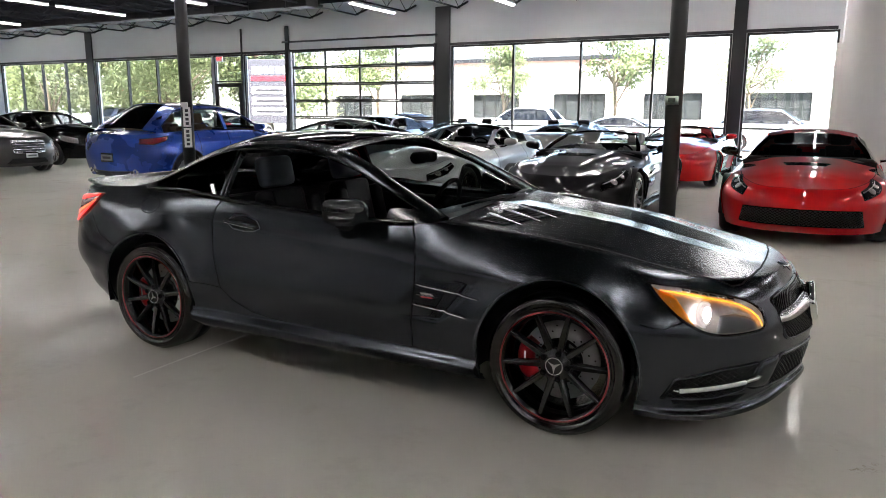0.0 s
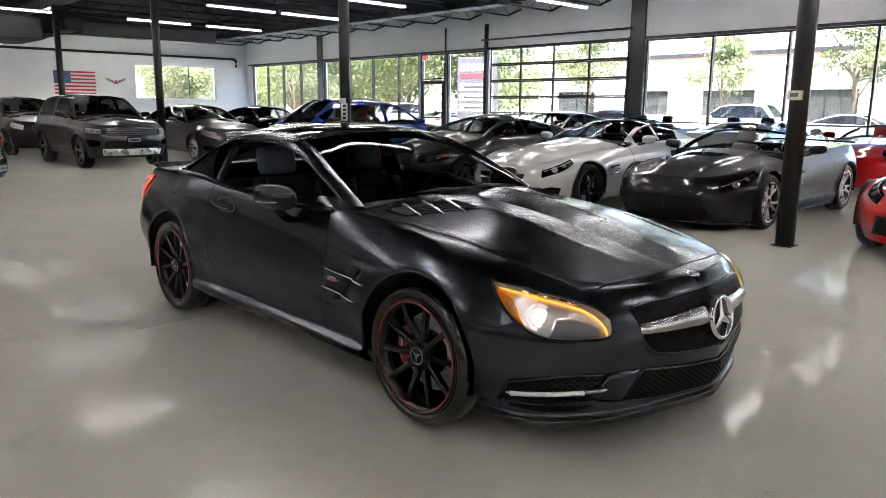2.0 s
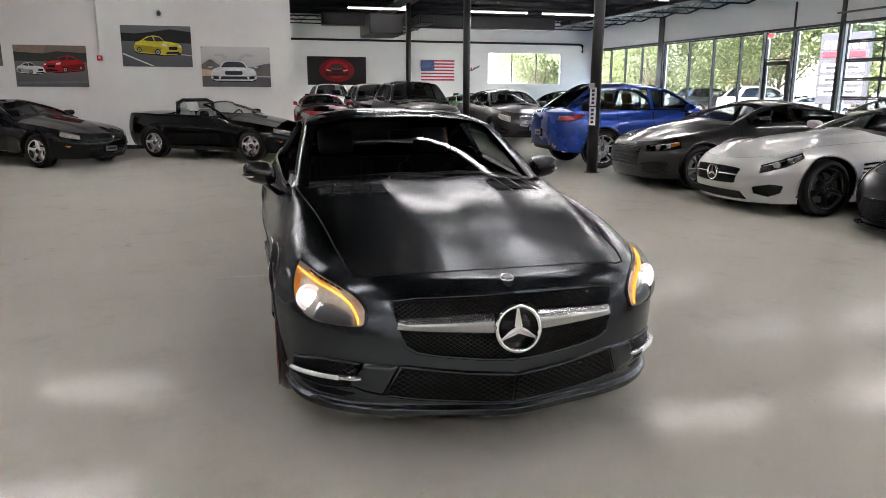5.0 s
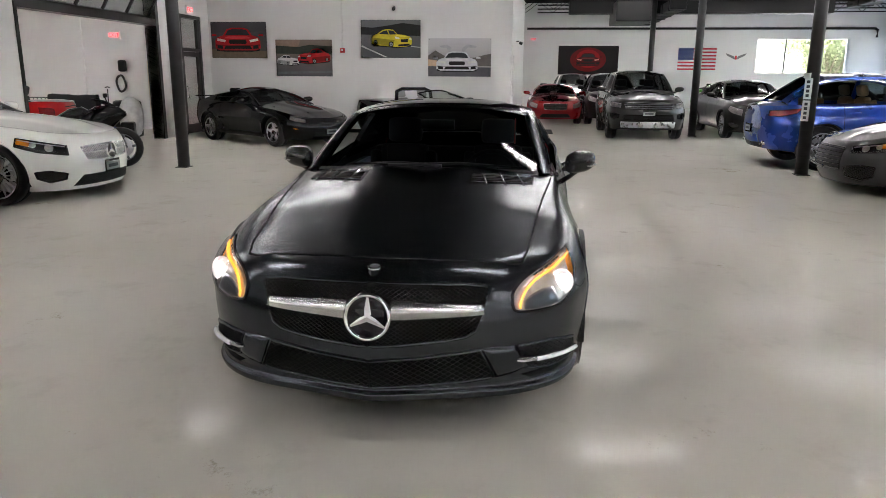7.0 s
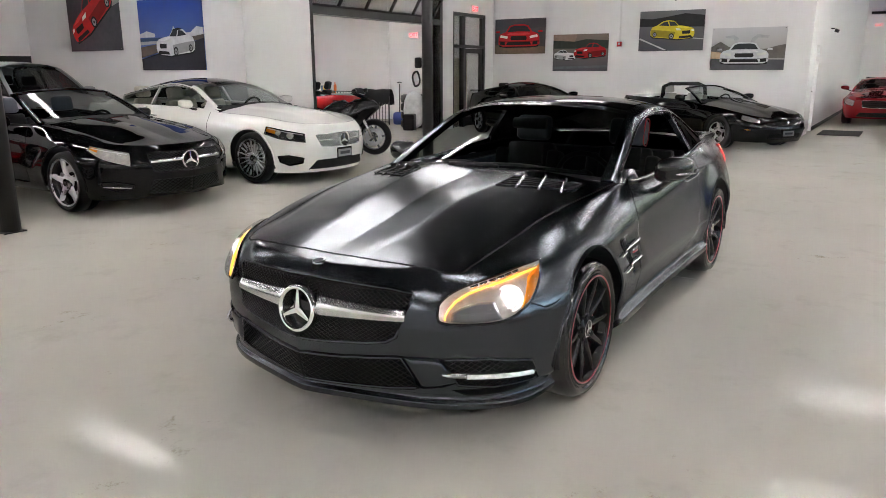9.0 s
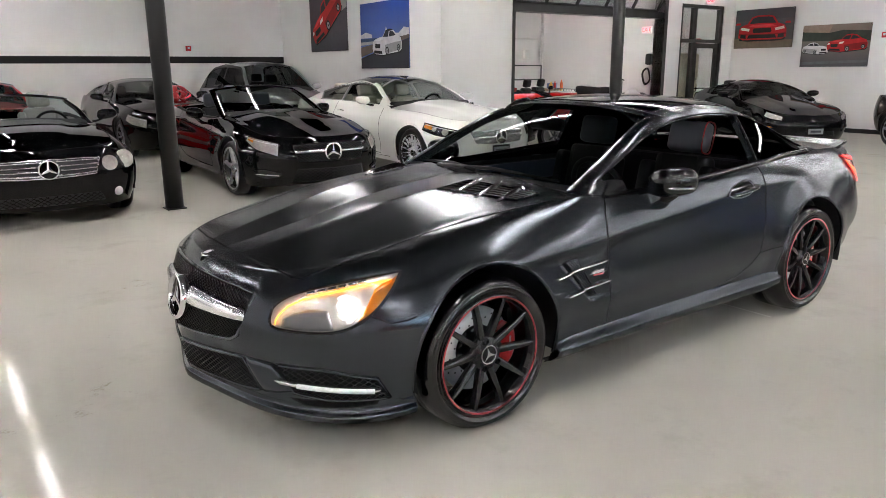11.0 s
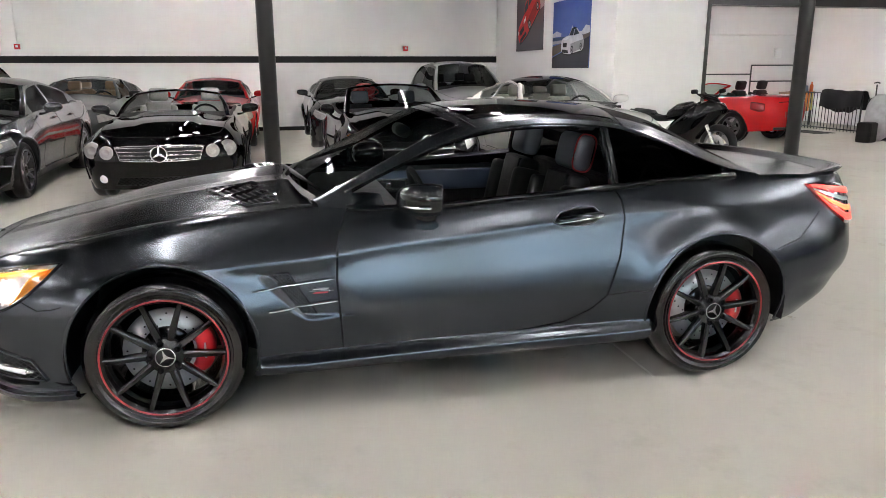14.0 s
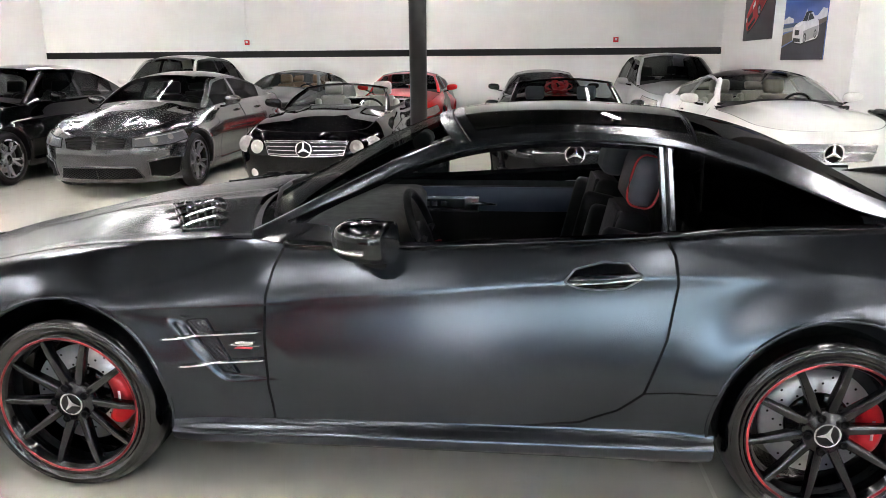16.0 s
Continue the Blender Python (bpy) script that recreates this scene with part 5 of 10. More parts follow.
# corner inlets with their light bars
fo_t, fo_b = [(hs(2.125), 0.406), (hs(2.0), 0.398), (hs(1.82), 0.354)], [(hs(2.085), 0.288), (hs(1.98), 0.264), (hs(1.77), 0.262)]
for flip in (lambda q: q, mirrored):
    ob = put_mesh("corner_inlet", flip(patch_on(hero_skin, fo_t, fo_b, 0.0015, 20, 8)), M["seam"], hero)
    put_mesh("surround", flip(rim_line(hero_skin, fo_t, fo_b, 0.007, 0.002)), M["satin_black"], ob)
    put_mesh("grille_mesh", flip(lattice(hero_skin, fo_t, fo_b, 0.036, 0.0028, 0.0045)), M["gloss_black"], ob)
    sv = np.linspace(hs(2.125), hs(1.81), 18)
    p = hero_skin.out(sv, np.linspace(0.346, 0.312, 18), np.full(18, 0.016))
    drl = put_mesh("light_bar", flip(tube([v for v in p], [0.007] + [0.0165] * 16 + [0.008], 8, 0.7)), M["satin_chrome"], hero, "chrome daytime light bar")
    p = hero_skin.out(sv[4:-1], np.linspace(0.348, 0.314, 18)[4:-1], np.full(13, 0.029))
    put_mesh("led_strip", flip(tube([v for v in p], 0.010, 6)), M["drl_glow"], drl)
    fin = patch_on(hero_skin, [(hy(0.455), 0.412), (hy(0.53), 0.414), (hy(0.59), 0.410)], [(hy(0.525), 0.266), (hy(0.60), 0.275), (hy(0.655), 0.296)], 0.001, 12, 12, bulge=0.015, thick=0.004)
    put_mesh("inlet_fin", flip(fin), M["satin_black"], hero)
    chin = patch_on(hero_skin, [(hs(2.10), 0.262), (hs(1.98), 0.262), (hs(1.80), 0.282)], [(hs(2.06), 0.232), (hs(1.95), 0.226), (hs(1.82), 0.236)], 0.0015, 14, 5)
    put_mesh("inlet_base", flip(chin), M["seam"], hero)
# front splitter and bumper joint
sv = np.linspace(0.0, hs(1.66), 60)
xx = np.interp(sv, hero_skin.arc, hero_skin.pts[:, 0])
lip = np.stack([hero_skin.side(sv, hero_skin.zb(xx) + h, o) for h, o in ((0.056, 0.0005), (0.040, 0.003), (0.034, 0.008), (0.030, 0.019), (0.026, 0.024), (0.020, 0.026), (0.004, 0.025), (-0.002, 0.023), (-0.007, 0.014), (-0.012, -0.06))], 1)
lip_vf = outward(grid(lip), (0, 0, 0.3))
put_mesh("front_splitter", welded(joined(lip_vf, mirrored(lip_vf))), M["satin_black"], hero)
# headlights
def on_skin(x, y, z):
    """(s, z) of the flank's place nearest to a point."""
    sv = np.linspace(0.2, 1.8, 800)
    q = hero_skin.side(sv, np.full(800, z))
    return float(sv[np.argmin(np.hypot(q[:, 0] - x, q[:, 1] - y))]), z


hl_t = [on_skin(*q) for q in ((2.108, 0.572, 0.630), (2.060, 0.60, 0.668), (1.985, 0.652, 0.697), (1.83, 0.745, 0.730), (1.665, 0.795, 0.746))]
hl_b = [on_skin(*q) for q in ((2.130, 0.578, 0.556), (2.08, 0.68, 0.547), (1.95, 0.802, 0.546), (1.83, 0.843, 0.605), (1.735, 0.852, 0.690))]


def softened(line, n=2):
    """A polyline with its corners cut twice, its ends kept."""
    q = [np.array(p, float) for p in line]
    for _ in range(n):
        q = [q[0]] + [w for a, b in zip(q, q[1:]) for w in (a * 0.75 + b * 0.25, a * 0.25 + b * 0.75)] + [q[-1]]
    return [tuple(p.tolist()) for p in q]


hl_t, hl_b = softened([on_skin(2.118, 0.575, 0.600)] + hl_t), softened([on_skin(2.124, 0.576, 0.585), on_skin(2.131, 0.59, 0.555)] + hl_b[1:])


def on_lamp(u, v):
    """(s, z) inside the headlight: u from its inner to its outer end, v from top to bottom."""
    def along(line):
        q = np.array(line)
        k = np.r_[0, np.cumsum(np.hypot(*np.diff(q, axis=0).T))]
        return np.array([np.interp(u * k[-1], k, q[:, 0]), np.interp(u * k[-1], k, q[:, 1])])
    return along(hl_t) * (1 - v) + along(hl_b) * v


def lamp_strip(uv, off):
    q = np.array([on_lamp(u, v) for u, v in uv])
    return hero_skin.out(q[:, 0], q[:, 1], np.full(len(q), off))


for flip in (lambda q: q, mirrored):
    lamp = put_mesh("headlight", flip(patch_on(hero_skin, hl_t, hl_b, 0.0015, 26, 12)), M["lamp_silver"], hero, "clear headlight with amber strip, lit")
    put_mesh("bezel", flip(rim_line(hero_skin, hl_t, hl_b, 0.006, 0.002)), M["gloss_black"], lamp)
    # amber running light: along the upper edge, then down the inner side
    path = [(0.93, 0.30), (0.82, 0.22), (0.68, 0.17), (0.54, 0.17), (0.40, 0.17), (0.28, 0.20), (0.18, 0.30), (0.12, 0.48), (0.09, 0.68), (0.085, 0.86)]
    put_mesh("running_light", flip(tube([v for v in lamp_strip(path, 0.010)], [0.004, 0.007, 0.0078, 0.0075, 0.007, 0.0068, 0.0065, 0.006, 0.0055, 0.004], 8, 0.6)), M["amber_glow"], lamp, "amber light strip, lit")
    put_mesh("indicator", flip(patch_on(hero_skin, [tuple(on_lamp(u, v)) for u, v in ((0.80, 0.36), (0.86, 0.30), (0.93, 0.30), (0.985, 0.20))], [tuple(on_lamp(u, v)) for u, v in ((0.67, 0.96), (0.77, 0.96), (0.88, 0.96), (0.975, 0.80))], 0.004, 12, 7)), M["amber_lens"], lamp, "amber reflector")
    put_mesh("lamp_bowl", flip(patch_on(hero_skin, [tuple(on_lamp(u, v)) for u, v in ((0.14, 0.62), (0.22, 0.50), (0.34, 0.46), (0.46, 0.52))], [tuple(on_lamp(u, v)) for u, v in ((0.13, 0.90), (0.24, 0.95), (0.36, 0.95), (0.50, 0.95))], 0.0035, 14, 8, bulge=0.004, thick=0.004)), M["grey_rim"], lamp, "grey bowl in the headlight")
    for k in range(6):
        u = 0.30 + 0.075 * k
        put_mesh("reflector_rib", flip(patch_on(hero_skin, [tuple(on_lamp(u, 0.045)), tuple(on_lamp(u + 0.06, 0.045))], [tuple(on_lamp(u, 0.115)), tuple(on_lamp(u + 0.06, 0.115))], 0.004, 4, 3, bulge=0.002, thick=0.004)), M["satin_chrome"], lamp)
    rings = []
    for u, v, r in ((0.585, 0.56, 0.042),):
        q = on_lamp(u, v)
        c, nn = hero_skin.side(q[0], q[1]), hero_skin.normal(q[0], q[1])
        nn = nn * 0.5 + np.array((0.85, 0.1, 0.0))
        nn = nn / np.linalg.norm(nn)
        rot = Vector((0, 1, 0)).rotation_difference(Vector(nn)).to_matrix().to_4x4()
        rings.append(moved(lathe([(r * 0.80, 0.016), (r * 0.9, 0.018), (r * 1.02, 0.012), (r * 1.25, -0.01)], 28), Matrix.Translation(c) @ rot))
        # reflector and ring glow by themselves, in place of light from the projector
        put_mesh("reflector", flip(moved(lathe([(r * 0.9, 0.006), (r * 1.15, 0.008), (r * 1.32, 0.010), (r * 1.36, 0.002)], 28), Matrix.Translation(c) @ rot)), M["lit_reflector"], lamp)
        bulb = moved(lathe([(0, 0.020), (r * 0.35, 0.019), (r * 0.62, 0.016), (r * 0.80, 0.010)], 28), Matrix.Translation(c) @ rot)
        put_mesh("projector", flip(bulb), M["xenon_glow"], lamp)
    put_mesh("lamp_ring", flip(joined(*rings)), M["lit_reflector"], lamp, "bright ring round the lit projector")
    lens = put_mesh("lens", flip(patch_on(hero_skin, hl_t, hl_b, 0.010, 26, 12, bulge=0.022, thick=0.011)), M["clear_lens"], lamp)
    lens.visible_shadow = False
# tail lights
tl_t = [(hs(-1.88), 0.930), (hs(-1.98), 0.932), (hs(-2.12), 0.922), (hs(-2.22), 0.905)]
tl_b = [(hs(-1.93), 0.872), (hs(-2.01), 0.79), (hs(-2.12), 0.715), (hs(-2.22), 0.705)]
for flip in (lambda q: q, mirrored):
    tl = put_mesh("tail_light", flip(patch_on(hero_skin, tl_t, tl_b, 0.004, 18, 10, bulge=0.008)), M["red_lens"], hero, "red tail light, lit")
    t, b = np.array(tl_t), np.array(tl_b)

    def band(v0, v1, mat_name, nm):
        top = [tuple(a * (1 - v0) + c * v0) for a, c in zip(t, b)]
        bot = [tuple(a * (1 - v1) + c * v1) for a, c in zip(t, b)]
        top[0], bot[0] = tuple(np.array(top[0]) * 0.75 + np.array(top[1]) * 0.25), tuple(np.array(bot[0]) * 0.75 + np.array(bot[1]) * 0.25)
        put_mesh(nm, flip(patch_on(hero_skin, top, bot, 0.013, 14, 4, thick=0.004)), M[mat_name], tl)

    band(0.10, 0.24, "tail_glow", "brake_strip")
    band(0.33, 0.44, "tail_white", "reversing_lamp")
    band(0.54, 0.68, "tail_amber", "indicator")
    band(0.74, 0.92, "tail_glow", "brake_strip")
# boot spoiler
sv = np.linspace(hs(-1.92), hero_skin.length - 0.001, 34)
sp = hero_skin.shoulder(sv)
rise = np.clip((sv - sv[0]) / 0.3, 0, 1)[:, None]
sec = [(-0.16, 0.005), (-0.08, 0.020), (-0.01, 0.042), (0.016, 0.046), (0.018, 0.038), (0.0, 0.020), (-0.04, 0.0)]
nx = np.interp(sv, hero_skin.arc, hero_skin.nrm[:, 0])
ny = np.interp(sv, hero_skin.arc, hero_skin.nrm[:, 1])
spv = np.stack([sp + np.stack([nx * a, ny * a, 0 * nx], -1) * rise + np.array((0, 0, h)) * rise - np.array((0, 0, 0.004)) for a, h in sec], 1)
sp_vf = outward(grid(spv), (-1.6, 0, 0.6))
put_mesh("boot_spoiler", welded(joined(sp_vf, mirrored(sp_vf))), M["satin_black"], hero)
# sills and wheel arch lips
for flip in (lambda q: q, mirrored):
    sv = np.linspace(hs(0.905), hs(-0.93), 40)
    zt = np.linspace(0.272, 0.300, 40)
    zu = np.linspace(0.200, 0.212, 40)
    sk_rows = [hero_skin.side(sv, zt + 0.030, 0.001), hero_skin.side(sv, zt + 0.004, 0.010), hero_skin.side(sv, zt - 0.004, 0.030), hero_skin.side(sv, (zt + zu) / 2, 0.034), hero_skin.side(sv, zu, 0.012), hero_skin.side(sv, zu - 0.012, -0.05)]
    put_mesh("side_skirt", flip(outward(grid(np.stack(sk_rows, 1)), (0, 0, 0.3))), M["satin_black"], hero)
    for cx in (1.2925, -1.2925):
        an = np.radians(np.linspace(-12, 194, 60))
        qx, qz = cx + 0.386 * np.cos(an), 0.348 + 0.386 * np.sin(an)
        keep = qz > hero_skin.zb(qx) + 0.005
        qx, qz = qx[keep], qz[keep]
        s_ = hero_skin.at_x(qx)
        s_ = s_ + (hero_skin.side(s_, qz)[:, 0] - qx)
        put_mesh("arch_lip", flip(tube([v for v in hero_skin.out(s_, qz, np.full(len(qx), -0.004))], 0.0085, 8)), M["satin_black"], hero)
# fender vents, their bars and the small badge
for flip, sy in ((lambda q: q, 1), (mirrored, -1)):
    vent_t, vent_b = [(hs(0.838), 0.658), (hs(0.768), 0.666)], [(hs(0.710), 0.484), (hs(0.655), 0.482)]
    vent = put_mesh("fender_vent", flip(patch_on(hero_skin, vent_t, vent_b, 0.0025, 6, 14, thick=0.004)), M["plastic"], hero, "black mesh vent with chrome bars")
    put_mesh("grille_mesh", flip(lattice(hero_skin, vent_t, vent_b, 0.016, 0.0022, 0.005, 1.0)), M["satin_black"], vent)
    put_mesh("surround", flip(rim_line(hero_skin, vent_t, vent_b, 0.004, 0.003)), M["satin_black"], vent)
    for xa, za, xb, zb in ((0.918, 0.599, 0.577, 0.632), (0.859, 0.508, 0.562, 0.536)):
        sv = np.linspace(hs(xa), hs(xb), 14)
        p = hero_skin.out(sv, np.linspace(za, zb, 14), np.linspace(0.010, 0.014, 14))
        put_mesh("vent_bar", flip(tube([v for v in p], [0.003] + [0.0065] * 12 + [0.003], 8, 0.8)), M["chrome"], vent)
    for xa, xb, z, hgt, mt in ((0.672, 0.602, 0.590, 0.012, "satin_chrome"), (0.668, 0.606, 0.573, 0.006, "red_line"), (0.690, 0.582, 0.581, 0.002, "satin_chrome")):
        pl = patch_on(hero_skin, [(hs(xa - 0.012), z + hgt / 2), (hs(xb - 0.004), z + hgt / 2)], [(hs(xa), z - hgt / 2), (hs(xb), z - hgt / 2)], 0.005, 4, 3, thick=0.005)
        put_mesh("badge", flip(pl), M[mt], hero)
    # door handle in its cup
    cup = patch_on(hero_skin, [(hs(-0.438), 0.824), (hs(-0.47), 0.862), (hs(-0.56), 0.886), (hs(-0.64), 0.884), (hs(-0.68), 0.845)], [(hs(-0.440), 0.820), (hs(-0.48), 0.804), (hs(-0.55), 0.799), (hs(-0.63), 0.808), (hs(-0.682), 0.840)], 0.001, 18, 8, thick=0.002)
    hd = put_mesh("door_handle", flip(cup), M["gloss_black"], hero, "gloss black handle with chrome edge")
    put_mesh("cup_edge", flip(rim_line(hero_skin, [(hs(-0.438), 0.824), (hs(-0.47), 0.862), (hs(-0.56), 0.886), (hs(-0.64), 0.884), (hs(-0.68), 0.845)], [(hs(-0.440), 0.820), (hs(-0.48), 0.804), (hs(-0.55), 0.799), (hs(-0.63), 0.808), (hs(-0.682), 0.840)], 0.0032, 0.0015)), M["grey_rim"], hd)
    sv = np.linspace(hs(-0.455), hs(-0.675), 16)
    arch = 0.016 + 0.022 * np.sin(np.linspace(0.15, math.pi - 0.4, 16))
    p = hero_skin.out(sv, np.linspace(0.826, 0.846, 16), arch)
    put_mesh("grip", flip(tube([v for v in p], [0.010] + [0.018] * 13 + [0.020, 0.014], 10, 0.8)), M["satin_black"], hd)
    p = hero_skin.out(sv, np.linspace(0.826, 0.848, 16) - 0.008, arch + 0.012)
    put_mesh("grip_trim", flip(tube([v for v in p], 0.0045, 6)), M["chrome"], hd)
    lock = Matrix.Translation(hero_skin.out(np.array([hs(-0.655)]), np.array([0.843]), np.array([0.034]))[0].tolist())
    put_mesh("door_lock", flip(moved(lathe([(0, 0.006), (0.009, 0.006), (0.012, 0.002), (0.012, -0.02)], 14), lock)), M["satin_chrome"], hd)
    # mirror: silver lamp strip
    pts = [(0.180 + 0.098 * math.cos(a), 0.952 + 0.095 * math.sin(a), 0.952) for a in np.linspace(0.3, 1.6, 14)]
    put_mesh("mirror_lamp", flip(tube(pts, 0.011, 6, 0.7)), M["satin_chrome"], hero, "clear lamp strip round the mirror")
# seam lines: bumper joint, fuel flap, hardtop joints
lines = []
for pts in ([(1.835, 0.604), (1.762, 0.572), (1.70, 0.578), (1.665, 0.588)], [(-0.70, 0.470), (-0.80, 0.478), (-0.935, 0.482)], [(-1.60, 0.64), (-1.75, 0.68), (-1.92, 0.80)]):
    q = np.array(dense(pts, 0.015))
    s = hero_skin.at_x(q[:, 0])
    lines.append(strip_on(hero_skin.side(s, q[:, 1]), hero_skin.normal(s, q[:, 1]), 0.005))
for q in lines:
    both_sides("panel_gap", q, M["seam"], hero)
a = np.linspace(0, 2 * math.pi, 30)
q = np.stack([-1.34 + 0.088 * np.cos(a), 0.895 + 0.048 * np.sin(a)], 1)
s = hero_skin.at_x(q[:, 0])
ring = strip_on(hero_skin.side(s, q[:, 1]), hero_skin.normal(s, q[:, 1]), 0.004)
put_mesh("fuel_flap", mirrored(ring), M["seam"], hero)
for xj in (-0.12, -0.87):
    s = float(hero_skin.at_x(xj))
    f = np.linspace(1, -1, 40)
    p = hero_skin.glasshouse(np.full(40, s), f)
    put_mesh("roof_joint", strip_on(p, np.tile((0.05, 0, 1.0), (40, 1)), 0.006, 0.002), M["seam"], hero)
f = np.linspace(0.86, -0.86, 30)
sgrid = np.linspace(float(hero_skin.at_x(-0.16)), float(hero_skin.at_x(-0.85)), 14)
mid = hero_skin.glasshouse(sgrid[:, None], f[None]) + np.array((0, 0, 0.003))
put_mesh("glass_roof", outward(grid(mid), (0, 0, 0)), M["gloss_black"], hero, "gloss black roof panel")
# trims round the side windows
x = np.linspace(0.50, -1.46, 70)
s = hero_skin.at_x(x)
both_sides("window_trim", joined(tube([v for v in hero_skin.flank(s, np.full(70, 0.02)) + (0, 0.006, 0)], 0.016, 8, 1.0)), M["gloss_black"], hero)
both_sides("upper_trim", tube([v for v in hero_skin.flank(s, np.full(70, 0.93)) + (0, 0.005, 0)], 0.004, 6), M["gloss_black"], hero)
qv = np.linspace(0.02, 0.93, 10)
both_sides("quarter_bar", tube([v for v in hero_skin.flank(np.full(10, hs(-0.765)), qv) + (0, 0.006, 0)], 0.006, 6, 0.5), M["gloss_black"], hero)
x = np.linspace(0.60, 0.33, 16)
sail = hero_skin.flank(hero_skin.at_x(x)[:, None], (np.interp(x, [0.33, 0.34, 0.46, 0.60], [0.02, 0.40, 0.70, 1.0])[:, None] * np.linspace(0, 1, 4)[None])) + np.array((0, 0.004, 0))
both_sides("sail_panel", outward(grid(sail), (0, 0, 0.8)), M["mirror_black"], hero)
# bonnet louvres, wipers, washer jets
hood_ob = [o for o in hero.children if o.name.startswith("bonnet") and "badge" not in o.name][0]
hood_tree = BVHTree.FromPolygons([v.co.copy() for v in hood_ob.data.vertices], [tuple(q.vertices) for q in hood_ob.data.polygons])


def on_hood(x, y, lift=0.0):
    hit = hood_tree.ray_cast(Vector((x, y, 3.0)), Vector((0, 0, -1)))
    return Vector((x, y, (hit[0].z if hit[0] else 0.95) + lift))


for sy in (1, -1):
    rows_ = []
    for i in range(11):
        u = i / 10
        rows_.append([on_hood(0.94 - 0.15 * u + (0.19 - 0.05 * u) * v, sy * (0.30 + 0.34 * u), 0.002) for v in np.linspace(0, 1, 4)])
    g = np.array([[tuple(p) for p in r] for r in rows_])
    lv = put_mesh("bonnet_vent", outward(grid(g), (1, 0, 0)), M["seam"], hero, "black bonnet vent with silver louvres")
    for k in range(3):
        w_ = 0.20 + 0.29 * k
        low = []
        for u in np.linspace(0, 1, 11):
            x_, y_ = 0.915 - 0.15 * w_ + (0.245 - 0.05 * w_) * u, sy * (0.30 + 0.34 * w_ - 0.02 + 0.05 * u)
            rise = 0.021 * (1 - u) ** 0.8 * min(1, 8 * u + 0.25)
            low.append([on_hood(x_, y_ - 0.004, 0.002), on_hood(x_, y_ - 0.004, 0.004 + rise * 0.7), on_hood(x_, y_, 0.005 + rise), on_hood(x_, y_ + 0.004, 0.004 + rise * 0.7), on_hood(x_, y_ + 0.010, 0.002)])
        put_mesh("louvre", grid(np.array([[tuple(p) for p in r] for r in low])), M["chrome"], lv)
    slats = []
    for k in range(5):
        pts = [on_hood(0.945 - 0.15 * u + (0.19 - 0.05 * u) * (k + 0.5) / 5, sy * (0.305 + 0.33 * u), 0.005) for u in np.linspace(0, 1, 9)]
        slats.append(tube(pts, 0.004, 5, 0.6))
    tagged(put_mesh("vent_slats", joined(*slats), M["plastic"], lv), kind="stuff")
    edge = [on_hood(0.94 - 0.15 * u, sy * (0.30 + 0.34 * u), 0.003) for u in np.linspace(0, 1, 10)] + [on_hood(1.13 - 0.20 * u, sy * (0.30 + 0.34 * u), 0.003) for u in np.linspace(1, 0, 10)]
    put_mesh("surround", tube(edge, 0.006, 6, 0.7, closed=True), M["satin_black"], lv)
for pts in ([(0.74, 0.10, 0.985), (0.70, -0.15, 0.998), (0.63, -0.5, 0.975)], [(0.75, -0.22, 0.985), (0.70, 0.2, 1.000), (0.60, 0.58, 0.968)]):
    put_mesh("wiper", tube(pts, [0.012, 0.010, 0.007], 6), M["plastic"], hero)
# cabin: door cards, red piping, belts, screen
for sy in (1, -1):
    bm = box_bm(1.30, 0.06, 0.58, at=(-0.14, sy * 0.70, 0.585), bevel=0.025)
    for q in bm.faces:
        q.smooth = True
    dc = part("door_card", bm, M["leather"], hero)
    if sy < 0:
        bm = box_bm(1.26, 0.03, 0.13, at=(-0.14, -0.674, 0.808), bevel=0.012)
        for q in bm.faces:
            q.smooth = True
        part("door_card_top", bm, M["blue_leather"], dc, "grey-blue leather")
    put_mesh("door_pull", tube([(0.02, sy * 0.668, 0.775), (-0.06, sy * 0.648, 0.79), (-0.18, sy * 0.668, 0.78)], 0.012, 8), M["chrome"], dc)
    bm = box_bm(0.30, 0.026, 0.090, at=(0.06, sy * 0.654, 0.785), bevel=0.012)
    part("switch_panel", bm, M["satin_chrome"], dc)
    part("switch_recess", box_bm(0.20, 0.008, 0.05, at=(0.09, sy * 0.642, 0.787), bevel=0.003), M["plastic"], dc)
    for kx in (0.10, 0.15, 0.19):
        part("switch", box_bm(0.032, 0.012, 0.03, at=(kx, sy * 0.637, 0.787), bevel=0.006), M["satin_chrome"], dc)
